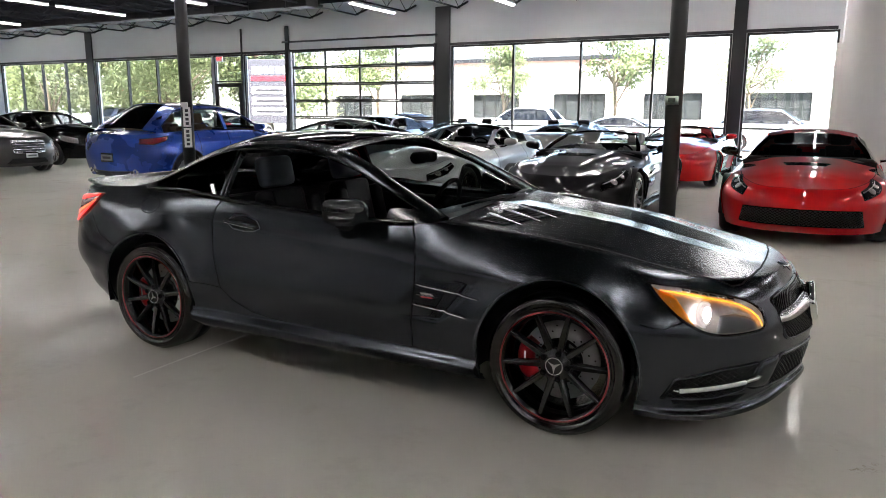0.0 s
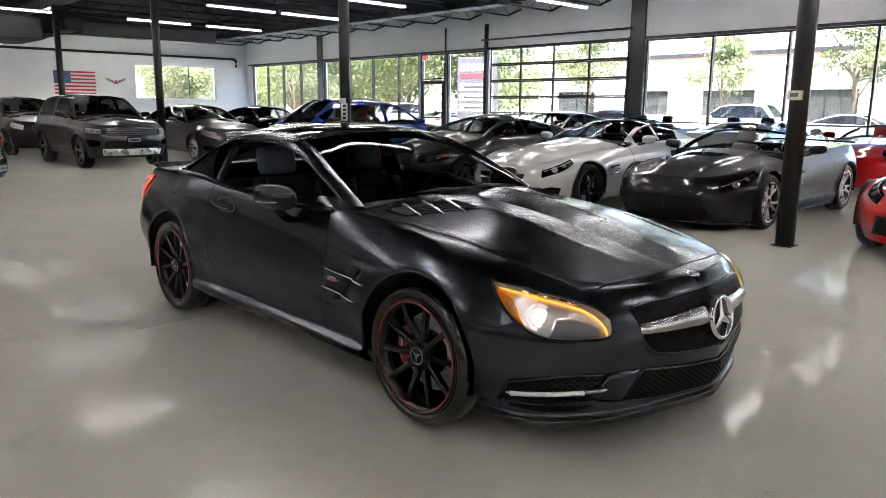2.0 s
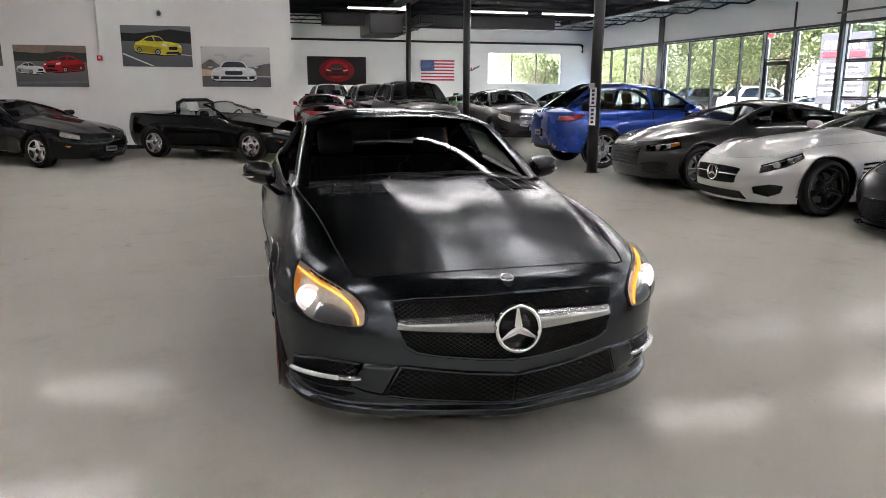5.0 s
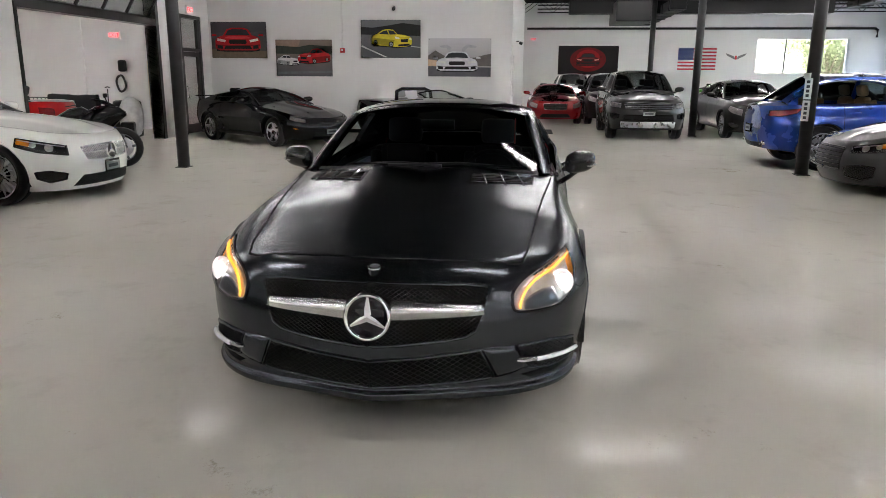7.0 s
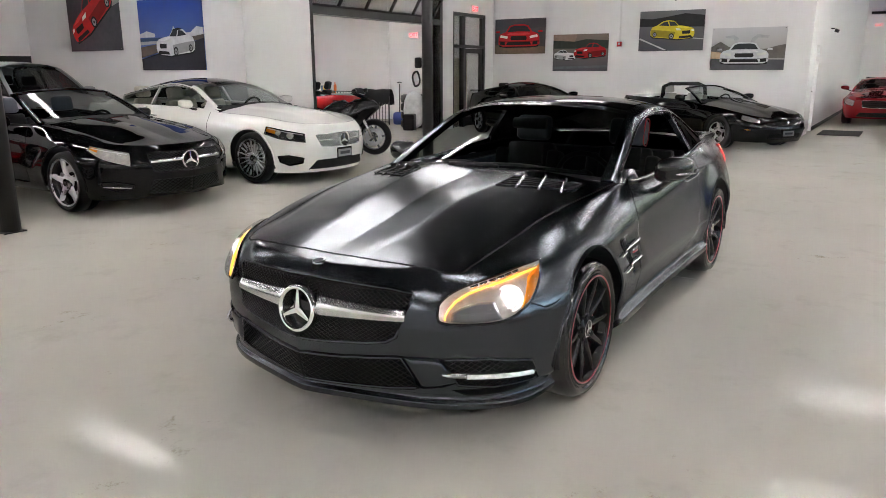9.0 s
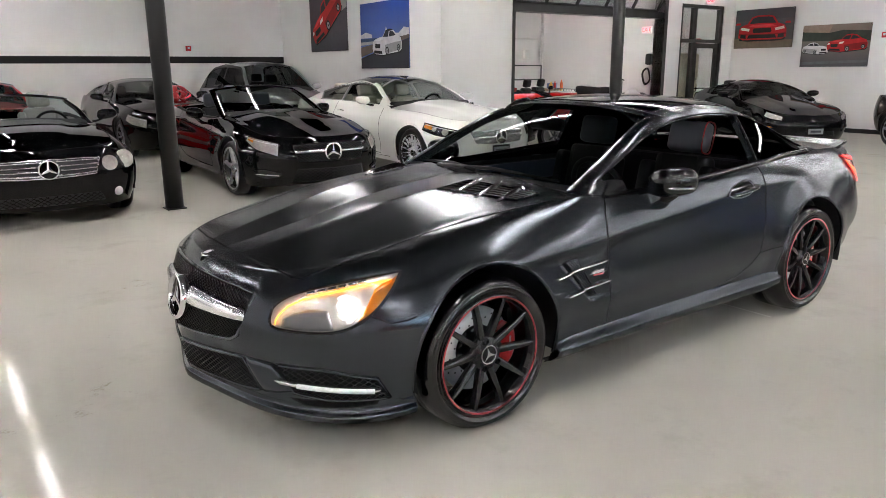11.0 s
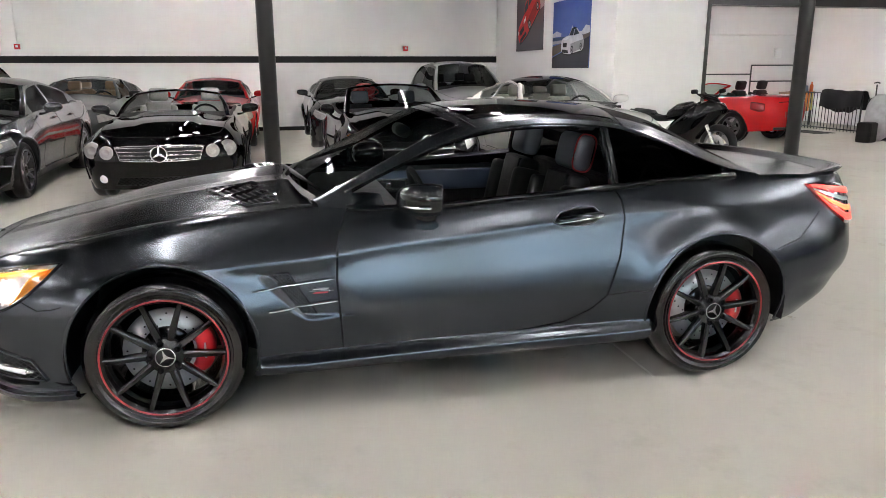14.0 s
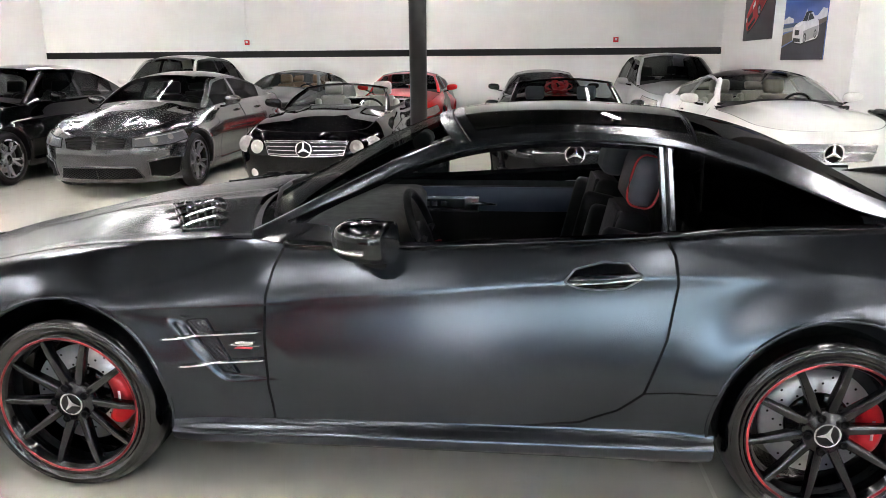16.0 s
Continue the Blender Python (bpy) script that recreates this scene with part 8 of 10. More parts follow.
def plain_car(name, paint_mat, m, label, **over):
    """A car of the further rows, with plain lamps and grille."""
    k = {**SEDAN, **over}
    xf = k["wb"] / 2 + k["fo"]
    nz, ch = k["nose_z"], k["chin"]
    k.setdefault("plates", nose_set(xf, k["wb"], k["W"] / 2, nz, ch, (0.40, 0.36, nz - 0.26, nz - 0.06, {"bars": 4, "bar_r": 0.008, "rim": 0.008}), ((xf - 0.14, nz - 0.22, nz - 0.08), (xf - 0.52, nz - 0.12, nz + 0.0), {}), (0.42, 0.52, ch + 0.05, ch + 0.17, {"mesh": 0.07})))
    car, skin = build_car(name, spec(paint_mat, **k), m, label)
    return car, skin


plain_car("sedan", P["black"], pose(-17.6, 9.4, 0, 0, 0, 0), "glossy black four-door sedan beside the windows")
plain_car("roadster_coupe", P["darkred"], pose(-21.1, 1.36, 0, 0, 0, 0), "dark red small roadster facing the hall", L=4.13, W=1.81, H=1.30, wb=2.43, fo=0.82, nose_z=0.74, cowl_z=0.93, belt=0.93, deck=0.96, cowl=0.5, head=-0.15, roof_end=-0.75, back=-1.35, rear_seats=False)
plain_car("family_suv", P["grey"], pose(-21.3, 3.25, 0, 0, 0, 0), "dark grey sport utility car in the far row", H=1.68, nose_z=0.95, cowl_z=1.12, belt=1.12, deck=1.14, roof_end=-1.6, back=-2.1, seat_up=0.2, R=0.36, rim=0.25, chin=0.22)
plain_car("white_suv", P["white"], pose(-27.2, 2.3, 0, 0, 0, 0), "white sport utility car in the far row", H=1.70, nose_z=0.95, cowl_z=1.12, belt=1.12, deck=1.14, roof_end=-1.6, back=-2.1, seat_up=0.2, R=0.36, rim=0.25, chin=0.22)
plain_car("green_coupe", P["green"], pose(-27.5, 8.6, 0, 0, 0, 0), "lime green low coupe in the far row", H=1.26, L=4.5, wb=2.6, nose_z=0.66, cowl_z=0.95, belt=0.95, deck=1.0, cowl=0.7, head=-0.1, roof_end=-0.8, back=-1.7, rear_seats=False)
# second row along the windows
d = spec(P["red"], 4.51, 1.93, 1.24, 2.71, 0.92, 0.66, 0.90, 0.92, 0.97, 0.62, -0.05, -0.6, -0.95, 0.58, R=0.34, rim=0.25, wheel="five", rim_mat="rim_black", roofed=False, chin=0.14, shoulder=0.20, seats=M["red_leather"], seat_up=-0.06, pillar_mat=M["gloss_black"])
build_car("sports_convertible", d, pose(-0.55, 13.1, 0, 0, 0, NORTH_ROW), "red open sports convertible with red seats by the windows")
plain_car("silver_coupe", P["tintsilver"], pose(-3.1, 13.4, 0, 0, 0, SOUTH_ROW), "silver sports coupe with its tail to the hall", H=1.27, L=4.5, wb=2.6, nose_z=0.66, cowl_z=0.95, belt=0.95, deck=1.0, cowl=0.7, head=-0.1, roof_end=-0.8, back=-1.7, rear_seats=False,
          plates=[("tail_light", {"by": "x", "top": [(-1.72, 0.94), (-2.1, 0.9)], "bottom": [(-1.76, 0.82), (-2.1, 0.8)]})])
plain_car("open_roadster", P["black"], pose(-6.2, 13.2, 0, 0, 0, NORTH_ROW), "black open roadster in the second row", H=1.28, L=4.3, wb=2.5, nose_z=0.70, cowl_z=0.95, belt=0.95, deck=0.98, cowl=0.6, head=0.0, roof_end=-0.6, back=-1.0, rear_seats=False, roofed=False)
plain_car("silver_hatchback", P["silver"], pose(-8.9, 13.4, 0, 0, 0, NORTH_ROW), "silver coupe in the second row", H=1.38, L=4.4, wb=2.6, nose_z=0.72, cowl_z=0.97, belt=0.97, deck=1.0, cowl=0.7, head=0.0, roof_end=-0.9, back=-1.7, rear_seats=False)
# two old black sports cars before the pictures
OLD = dict(L=4.31, W=1.79, wb=2.45, fo=0.93, nose_z=0.62, cowl_z=0.88, belt=0.90, deck=0.95, cowl=0.62, chin=0.17, R=0.315, rim=0.21, wheel="five", rim_mat="silver_rim", shoulder=0.11, round_f=1.0, frame_mat=P["black"])
old_nose = nose_set(2.155, 2.45, 0.895, 0.62, 0.17, None, ((2.02, 0.53, 0.60), (1.74, 0.60, 0.68), {"amber": False}), (0.38, 0.44, 0.24, 0.34, {"mesh": 0.06}), (1.98, 1.76, 0.385, 0.43, {"mat": M["amber_lens"]}))
d = spec(P["black"], H=1.25, head=-0.10, roof_end=-0.72, back=-1.62, rail=0.54, cuts=[("door_panel", door_cut(0.48, -0.78, 0.28, 0.6, 0.9, 1))], plates=old_nose, **OLD)
zx, sk = build_car("old_coupe", d, pose(-11.52, -5.46, 0, 0, 0, 56), "glossy black older sports coupe with silver wheels")
put_mesh("rear_spoiler", tube([(-1.98, y, 1.02) for y in np.linspace(-0.72, 0.72, 10)], 0.05, 6, 0.3), P["black"], zx)
number_plate(zx, 2.17, 0.34)
d = spec(P["black"], H=1.25, head=-0.10, roof_end=-0.72, back=-0.95, rail=0.54, roofed=False, seats=M["grey_leather"], cuts=[("door_panel", door_cut(0.48, -0.78, 0.28, 0.6, 0.9, 1))], plates=old_nose, **OLD)
zv, sk = build_car("old_convertible", d, pose(-12.02, -1.60, 0, 0, 0, 56), "glossy black older open convertible with silver wheels")
put_mesh("roll_hoop", tube([(-0.72, -0.62, 0.90), (-0.74, -0.58, 1.16), (-0.76, -0.4, 1.22), (-0.76, 0.4, 1.22), (-0.74, 0.58, 1.16), (-0.72, 0.62, 0.90)], 0.05, 8, 0.8), P["black"], zv)
number_plate(zv, 2.17, 0.34)
# white coupe
d = spec(P["white"], 5.03, 1.90, 1.41, 2.945, 0.88, 0.80, 0.98, 1.00, 1.02, 0.72, -0.05, -0.85, -1.95, 0.58, R=0.35, rim=0.265, wheel="multi", rim_mat="silver_rim", chin=0.16, shoulder=0.16, seats=M["cream_leather"], rear_seats=True, seat_up=0.05, roof_mat=M["gloss_black"], side_glass="screen_glass",
         window_trim=M["chrome"], frame_mat=P["white"], pillar_mat=P["white"], cuts=[("door_panel", door_cut(0.60, -0.85, 0.28, 0.68, 1.0, 1))], panes=[(0.44, -0.74, "light_glass"), (-0.77, -1.50, "light_glass")],
         plates=nose_set(2.35, 2.945, 0.95, 0.80, 0.16, (0.47, 0.40, 0.50, 0.675, {"mesh": 0.04, "wire": 0.005, "mesh_mat": M["satin_chrome"], "rim": 0.008}), ((2.215, 0.575, 0.688), (1.74, 0.69, 0.785), {"brow": True, "amber": True, "house": M["rim_black"]}),
                         (0.46, 0.58, 0.20, 0.33, {"mesh": 0.06}), (2.20, 1.93, 0.27, 0.40, {"mat": M["gloss_black"]})))
wc, sk = build_car("luxury_coupe", d, pose(-3.50, -6.97, 0, 0, 0, SOUTH_ROW), "white luxury coupe with cream seats and black roof")
wing_bar(wc, sk, 0.59, 0.10, 0.44, M["satin_chrome"])
emblem(wc, 2.375, 0.59, 0.105)
number_plate(wc, 2.37, 0.40)
side_bars(wc, sk, [(0.9, 0.25, -0.9, 0.27)], M["chrome"])
handles(wc, sk, (-0.62,), 0.86, M["chrome"])
# black open roadster of the same make as the middle car
d = {**HERO, "paint": P["black"], "fine": False, "lid": False, "roofed": False, "frame_mat": P["black"], "roof_mat": P["black"], "wheel": "five", "wheel_mats": rims("silver_rim"), "relief": hero_relief, "cuts": [("door_panel", HERO["cuts"][0][1])],
     "mirror_mat": P["black"], "back": -1.15, "roof_end": -0.8, "plates": nose_set(2.26, 2.585, 0.94, 0.735, 0.135, (0.48, 0.42, 0.45, 0.67, {"mesh": 0.05, "rim": 0.008, "rim_mat": M["gloss_black"]}), ((2.105, 0.535, 0.675), (1.70, 0.70, 0.745), {"brow": True, "amber": True}), (0.43, 0.50, 0.22, 0.38, {"mesh": 0.06}), (2.12, 1.85, 0.27, 0.37, {"mat": M["gloss_black"]}))}
bk, sk = build_car("open_roadster", d, pose(-0.90, -6.92, 0, 0, 0, SOUTH_ROW), "glossy black open roadster with five-spoke silver wheels")
wing_bar(bk, sk, 0.575, 0.10, 0.45, M["satin_chrome"], 0.02)
emblem(bk, 2.285, 0.566, 0.11)
side_bars(bk, sk, [(2.10, 0.31, 1.88, 0.325)], M["chrome"], 0.01)
handles(bk, sk, (-0.62,), 0.845, P["black"])
# older black roadster with paired round lamps
d = spec(P["black"], 4.53, 1.83, 1.30, 2.56, 0.84, 0.76, 0.94, 0.94, 0.97, 0.62, -0.05, -0.7, -1.05, 0.58, R=0.33, rim=0.235, wheel="five", rim_mat="silver_rim", roofed=False, chin=0.17, shoulder=0.19, round_f=0.66, seats=M["grey_leather"], seat_up=0.04, trim_mat=M["grey_leather"],
         cuts=[("door_panel", door_cut(0.50, -0.80, 0.28, 0.65, 0.94, 1))],
         plates=nose_set(2.12, 2.56, 0.915, 0.76, 0.17, (0.49, 0.43, 0.50, 0.675, {"bars": 4, "bar_r": 0.008, "bar_mat": M["satin_chrome"], "rim": 0.010}), None, (0.46, 0.52, 0.22, 0.32, {"mesh": 0.06})))
rb, sk = build_car("older_roadster", d, pose(2.10, -6.95, 0, 0, 0, SOUTH_ROW), "glossy black older open roadster with paired round headlights")
emblem(rb, 2.15, 0.585, 0.095)
for sy in (1, -1):
    for x_, z_, r_ in ((2.035, 0.598, 0.078), (1.925, 0.618, 0.096)):
        s_ = float(sk.at_x(x_))
        c_, n_ = sk.out(s_, z_, 0.010), sk.normal(s_, z_) * 0.5 + np.array((0.95, 0.05, 0.12))
        rot = Vector((0, 1, 0)).rotation_difference(Vector(n_ / np.linalg.norm(n_))).to_matrix().to_4x4()
        mm = Matrix.Translation(c_) @ rot
        flip = (lambda q: q) if sy > 0 else mirrored
        hl = put_mesh("headlight", flip(moved(lathe([(0, 0.004), (r_ * 0.9, 0.006), (r_, 0.0), (r_ * 1.0, -0.07)], 24), mm)), M["lamp_silver"], rb)
        put_mesh("reflector", flip(moved(lathe([(0, 0.010), (r_ * 0.45, 0.012), (r_ * 0.5, 0.016), (r_ * 0.62, 0.008)], 20), mm)), M["lamp_silver"], hl)
        if x_ < 1.9:
            put_mesh("indicator", flip(moved(lathe([(0, 0.012), (r_ * 0.32, 0.010), (r_ * 0.34, 0.004)], 16), mm @ Matrix.Translation((r_ * 0.42, 0, r_ * 0.45)))), M["amber_lens"], hl)
        ln = put_mesh("lens", flip(moved(lathe([(0, 0.034), (r_ * 0.4, 0.031), (r_ * 0.75, 0.022), (r_, 0.006)], 24), mm)), M["clear_lens"], hl)
        ln.visible_shadow = False
    c_ = sk.out(float(sk.at_x(2.0)), 0.30, 0.006)
    put_mesh("fog_lamp", moved(lathe([(0, 0.01), (0.045, 0.006), (0.05, -0.01)], 18), Matrix.Translation((c_[0], sy * c_[1], c_[2])) @ Matrix.Rotation(radians(-70 if sy > 0 else -110), 4, "Z")), M["tail_white"], rb)
# grey sports sedan
d = spec(P["mineral"], 4.67, 1.88, 1.43, 2.812, 0.84, 0.76, 0.98, 0.98, 1.04, 0.80, 0.05, -0.95, -1.75, 0.58, R=0.34, rim=0.25, wheel="double", rim_mat="grey_rim", chin=0.15, shoulder=0.17, rear_seats=True, seat_up=0.06, roof_mat=M["gloss_black"], frame_mat=P["mineral"],
         cuts=[("door_front", door_cut(0.66, -0.34, 0.28, 0.68, 1.0)), ("door_rear", door_cut(-0.35, -1.08, 0.28, 0.68, 1.02, 1))], mirror_mat=P["mineral"], b_post=-0.36,
         plates=nose_set(2.246, 2.812, 0.94, 0.76, 0.15, None, ((2.185, 0.572, 0.682), (1.66, 0.640, 0.752), {"brow": True, "house": M["grey_rim"]}), (0.46, 0.54, 0.20, 0.34, {"mesh": 0.05, "rim": 0.010, "rim_mat": P["mineral"]}), (2.12, 1.80, 0.20, 0.44, {"mat": M["seam"], "rim": 0.012, "rim_mat": P["mineral"]})) +
         [("kidney_grille", {"by": "y", "top": [(0.022, 0.700), (0.20, 0.698), (0.385, 0.672)], "bottom": [(0.04, 0.560), (0.18, 0.552), (0.35, 0.570)], "bars": 4, "bar_r": 0.005, "rim": 0.010, "rim_mat": M["gloss_black"]})])
m3, sk = build_car("sports_sedan", d, pose(4.66, -7.15, 0, 0, 0, SOUTH_ROW), "dark grey sports sedan with twin black kidney grilles")
handles(m3, sk, (-0.15, -0.95), 0.88, P["mineral"])
put_mesh("nose_badge", moved(lathe([(0, 0.005), (0.04, 0.004), (0.042, 0)], 20), Matrix.Translation((2.13, 0, 0.765)) @ Matrix.Rotation(radians(-60), 4, "Y") @ Matrix.Rotation(radians(-90), 4, "Z")), M["satin_chrome"], m3)
plain_car("big_sedan", P["black"], pose(7.15, -7.1, 0, 0, 0, SOUTH_ROW), "glossy black large sedan with silver wheels", H=1.54, belt=1.04, cowl_z=1.04, deck=1.06, nose_z=0.86, wheel="double", R=0.35, rim=0.25)
# second row along the stripe wall
ragtop = spec(P["black"], 4.85, 1.88, 1.38, 2.95, 0.86, 0.78, 0.98, 0.99, 1.02, 0.72, -0.05, -0.85, -1.85, 0.58, R=0.34, rim=0.25, wheel="double", rim_mat="grey_rim", chin=0.16, shoulder=0.16,
              plates=nose_set(2.335, 2.95, 0.94, 0.78, 0.16, (0.42, 0.37, 0.46, 0.68, {"mesh": 0.06, "rim": 0.01}), ((2.19, 0.55, 0.69), (1.80, 0.68, 0.78), {"brow": True}), (0.44, 0.54, 0.2, 0.32, {"mesh": 0.07})))
build_car("dark_coupe", ragtop, pose(-0.80, -12.30, 0, 0, 0, SOUTH_ROW), "glossy black coupe by the stripe wall")
plain_car("silver_suv", P["silver"], pose(-3.35, -12.35, 0, 0, 0, SOUTH_ROW), "silver sport utility car by the stripe wall", H=1.70, L=4.7, wb=2.8, nose_z=0.92, cowl_z=1.10, belt=1.10, deck=1.12, roof_end=-1.5, back=-2.05, seat_up=0.2, R=0.36, rim=0.25, chin=0.22)
plain_car("red_coupe", P["red"], pose(2.05, -12.6, 0, 0, 0, SOUTH_ROW), "red compact coupe by the stripe wall", H=1.36, L=4.2, W=1.8, wb=2.5, nose_z=0.74, cowl_z=0.96, belt=0.97, deck=1.0, cowl=0.62, head=0.0, roof_end=-0.8, back=-1.5, rear_seats=False)
plain_car("grey_coupe", P["nardo"], pose(4.55, -12.6, 0, 0, 0, SOUTH_ROW), "dark grey coupe with tan seats by the stripe wall", H=1.40, seats=M["tan_leather"])
plain_car("white_suv", P["white"], pose(7.3, -12.7, 0, 0, 0, SOUTH_ROW), "white sport utility car by the stripe wall", H=1.74, nose_z=0.95, cowl_z=1.12, belt=1.12, deck=1.14, roof_end=-1.6, back=-2.1, seat_up=0.2, R=0.36, rim=0.25, chin=0.22)
# red roadster in the workshop
d = spec(P["red"], 4.02, 1.72, 1.24, 2.33, 0.83, 0.68, 0.90, 0.90, 0.96, 0.45, -0.1, -0.6, -0.95, 0.54, R=0.315, rim=0.215, wheel="five", rim_mat="grey_rim", roofed=False, chin=0.17, shoulder=0.15, seat_up=0.04,
         round_r=1.2,
         plates=[("tail_light", {"by": "x", "top": [(-1.55, 0.84), (-1.72, 0.83), (-1.82, 0.81)], "bottom": [(-1.57, 0.70), (-1.72, 0.66), (-1.82, 0.67)]}), ("lid_gap", {"by": "t", "centre": True, "top": [(0, 0.86), (0.45, 0.85)], "bottom": [(0, 0.845), (0.45, 0.835)], "mat": M["seam"]}),
                 # flat plate on the skin; its darker red stands in for a recess's shade
                 ("plate_recess", {"by": "t", "centre": True, "top": [(0, 0.66), (0.27, 0.65)], "bottom": [(0, 0.54), (0.25, 0.54)], "mat": P["darkred"]}), ("rear_diffuser", {"by": "t", "centre": True, "top": [(0, 0.33), (0.5, 0.34)], "bottom": [(0, 0.27), (0.48, 0.28)]})])
rr, sk = build_car("small_roadster", d, pose(-8.9, -11.0, 0, 0, 0, -70), "red small open roadster parked in the workshop")


# ---------------------------------------------------------------- pictures and signs on the walls
INK = {}


def ink(c, rough=0.45):
    key = tuple(round(v, 3) for v in c)
    if key not in INK:
        INK[key] = surf("print_ink", c, rough, vary=0.35, scale=9, spec=0.15)
    return INK[key]


def fade_ink(name, low, high, axis=2):
    """A print that goes from one colour to another up its height."""
    m = surf(name, low, 0.45)
    nt = m.node_tree
    n, link = nt.nodes, nt.links.new
    co, sep, ramp = n.new("ShaderNodeTexCoord"), n.new("ShaderNodeSeparateXYZ"), n.new("ShaderNodeValToRGB")
    link(co.outputs["Generated"], sep.inputs[0])
    link(sep.outputs[axis], ramp.inputs["Fac"])
    ramp.color_ramp.elements[0].color, ramp.color_ramp.elements[1].color = (*low, 1), (*high, 1)
    link(ramp.outputs["Color"], n["Principled BSDF"].inputs["Base Color"])
    return m


def picture(m, w, h, ground, shapes, label):
    """A flat print on the wall: local y to the right, z up, x out of the wall; shapes are (colour, polygon in 0..1), laid over one another."""
    ob = thing("wall_picture", label, "picture", m, "car pictures on the walls")
    part("panel", box_bm(0.012, w, h, at=(0.006, 0, 0), bevel=0.002), ground, ob)
    for k, (c, poly) in enumerate(shapes):
        x = 0.0128 + 0.0006 * k
        v = [(x, (a - 0.5) * w, (b - 0.5) * h) for a, b in poly]
        put_mesh("print", (v, [tuple(range(len(v)))]), c if isinstance(c, bpy.types.Material) else ink(c), ob, smooth=False)
    for sy in (-1, 1):
        for sz in (-1, 1):
            put_mesh("screw", moved(lathe([(0, 0.004), (0.008, 0.003), (0.009, 0)], 10), Matrix.Translation((0.0215 + 0.0, sy * (w / 2 - 0.03), sz * (h / 2 - 0.03))) @ Matrix.Rotation(radians(-90), 4, "Z")), M["satin_chrome"], ob)
    return ob


def ring(cx, cy, rx, ry, n=18, a0=0.0, a1=2 * math.pi):
    return [(cx + rx * math.cos(a0 + (a1 - a0) * i / n), cy + ry * math.sin(a0 + (a1 - a0) * i / n)) for i in range(n)]


def print_car(cx, cy, s, color, glass=(0.03, 0.035, 0.04), lamp=(0.7, 0.7, 0.65), dark=(0.012, 0.012, 0.013), roof=None, k=1.55):
    """A plain front view of a car in flat shapes; s is half its width, k the frame's width over its height."""
    def p(pts):
        return [(cx + s * a, cy + s * k * b) for a, b in pts]
    out = [(dark, p([(-0.95, -0.42), (-0.60, -0.46), (0.60, -0.46), (0.95, -0.42), (0.95, -0.25), (-0.95, -0.25)])),
           (roof or color, p([(-0.66, 0.22), (-0.46, 0.52), (-0.25, 0.58), (0.25, 0.58), (0.46, 0.52), (0.66, 0.22)])),
           (glass, p([(-0.58, 0.22), (-0.41, 0.47), (-0.22, 0.52), (0.22, 0.52), (0.41, 0.47), (0.58, 0.22)])),
           (color, p([(-1.0, -0.30), (-0.99, 0.02), (-0.90, 0.16), (-0.70, 0.24), (0.0, 0.27), (0.70, 0.24), (0.90, 0.16), (0.99, 0.02), (1.0, -0.30), (0.80, -0.40), (-0.80, -0.40)])),
           (color, p([(-1.14, 0.22), (-1.12, 0.30), (-0.94, 0.30), (-0.92, 0.22)])), (color, p([(1.14, 0.22), (1.12, 0.30), (0.94, 0.30), (0.92, 0.22)])),
           (tuple(min(0.8, c * 1.35 + 0.03) for c in color), p([(-0.60, 0.13), (-0.42, 0.21), (0.42, 0.21), (0.60, 0.13), (0.2, 0.10), (-0.2, 0.10)])),
           (tuple(c * 0.5 for c in color), p([(-0.97, -0.14), (-0.55, -0.17), (0.55, -0.17), (0.97, -0.14), (0.98, -0.22), (0.5, -0.20), (-0.5, -0.20), (-0.98, -0.22)])),
           (dark, p([(-0.40, -0.05), (-0.36, 0.07), (0.36, 0.07), (0.40, -0.05), (0.34, -0.12), (-0.34, -0.12)])),
           (dark, p([(-0.62, -0.34), (-0.55, -0.20), (0.55, -0.20), (0.62, -0.34)]))]
    for q in (-1, 1):
        out.append((lamp, p([(q * 0.92, 0.02), (q * 0.88, 0.12), (q * 0.52, 0.05), (q * 0.56, -0.05)])))
        out.append((dark, p([(q * 0.92, -0.32), (q * 0.90, -0.16), (q * 0.68, -0.20), (q * 0.66, -0.34)])))
    return out


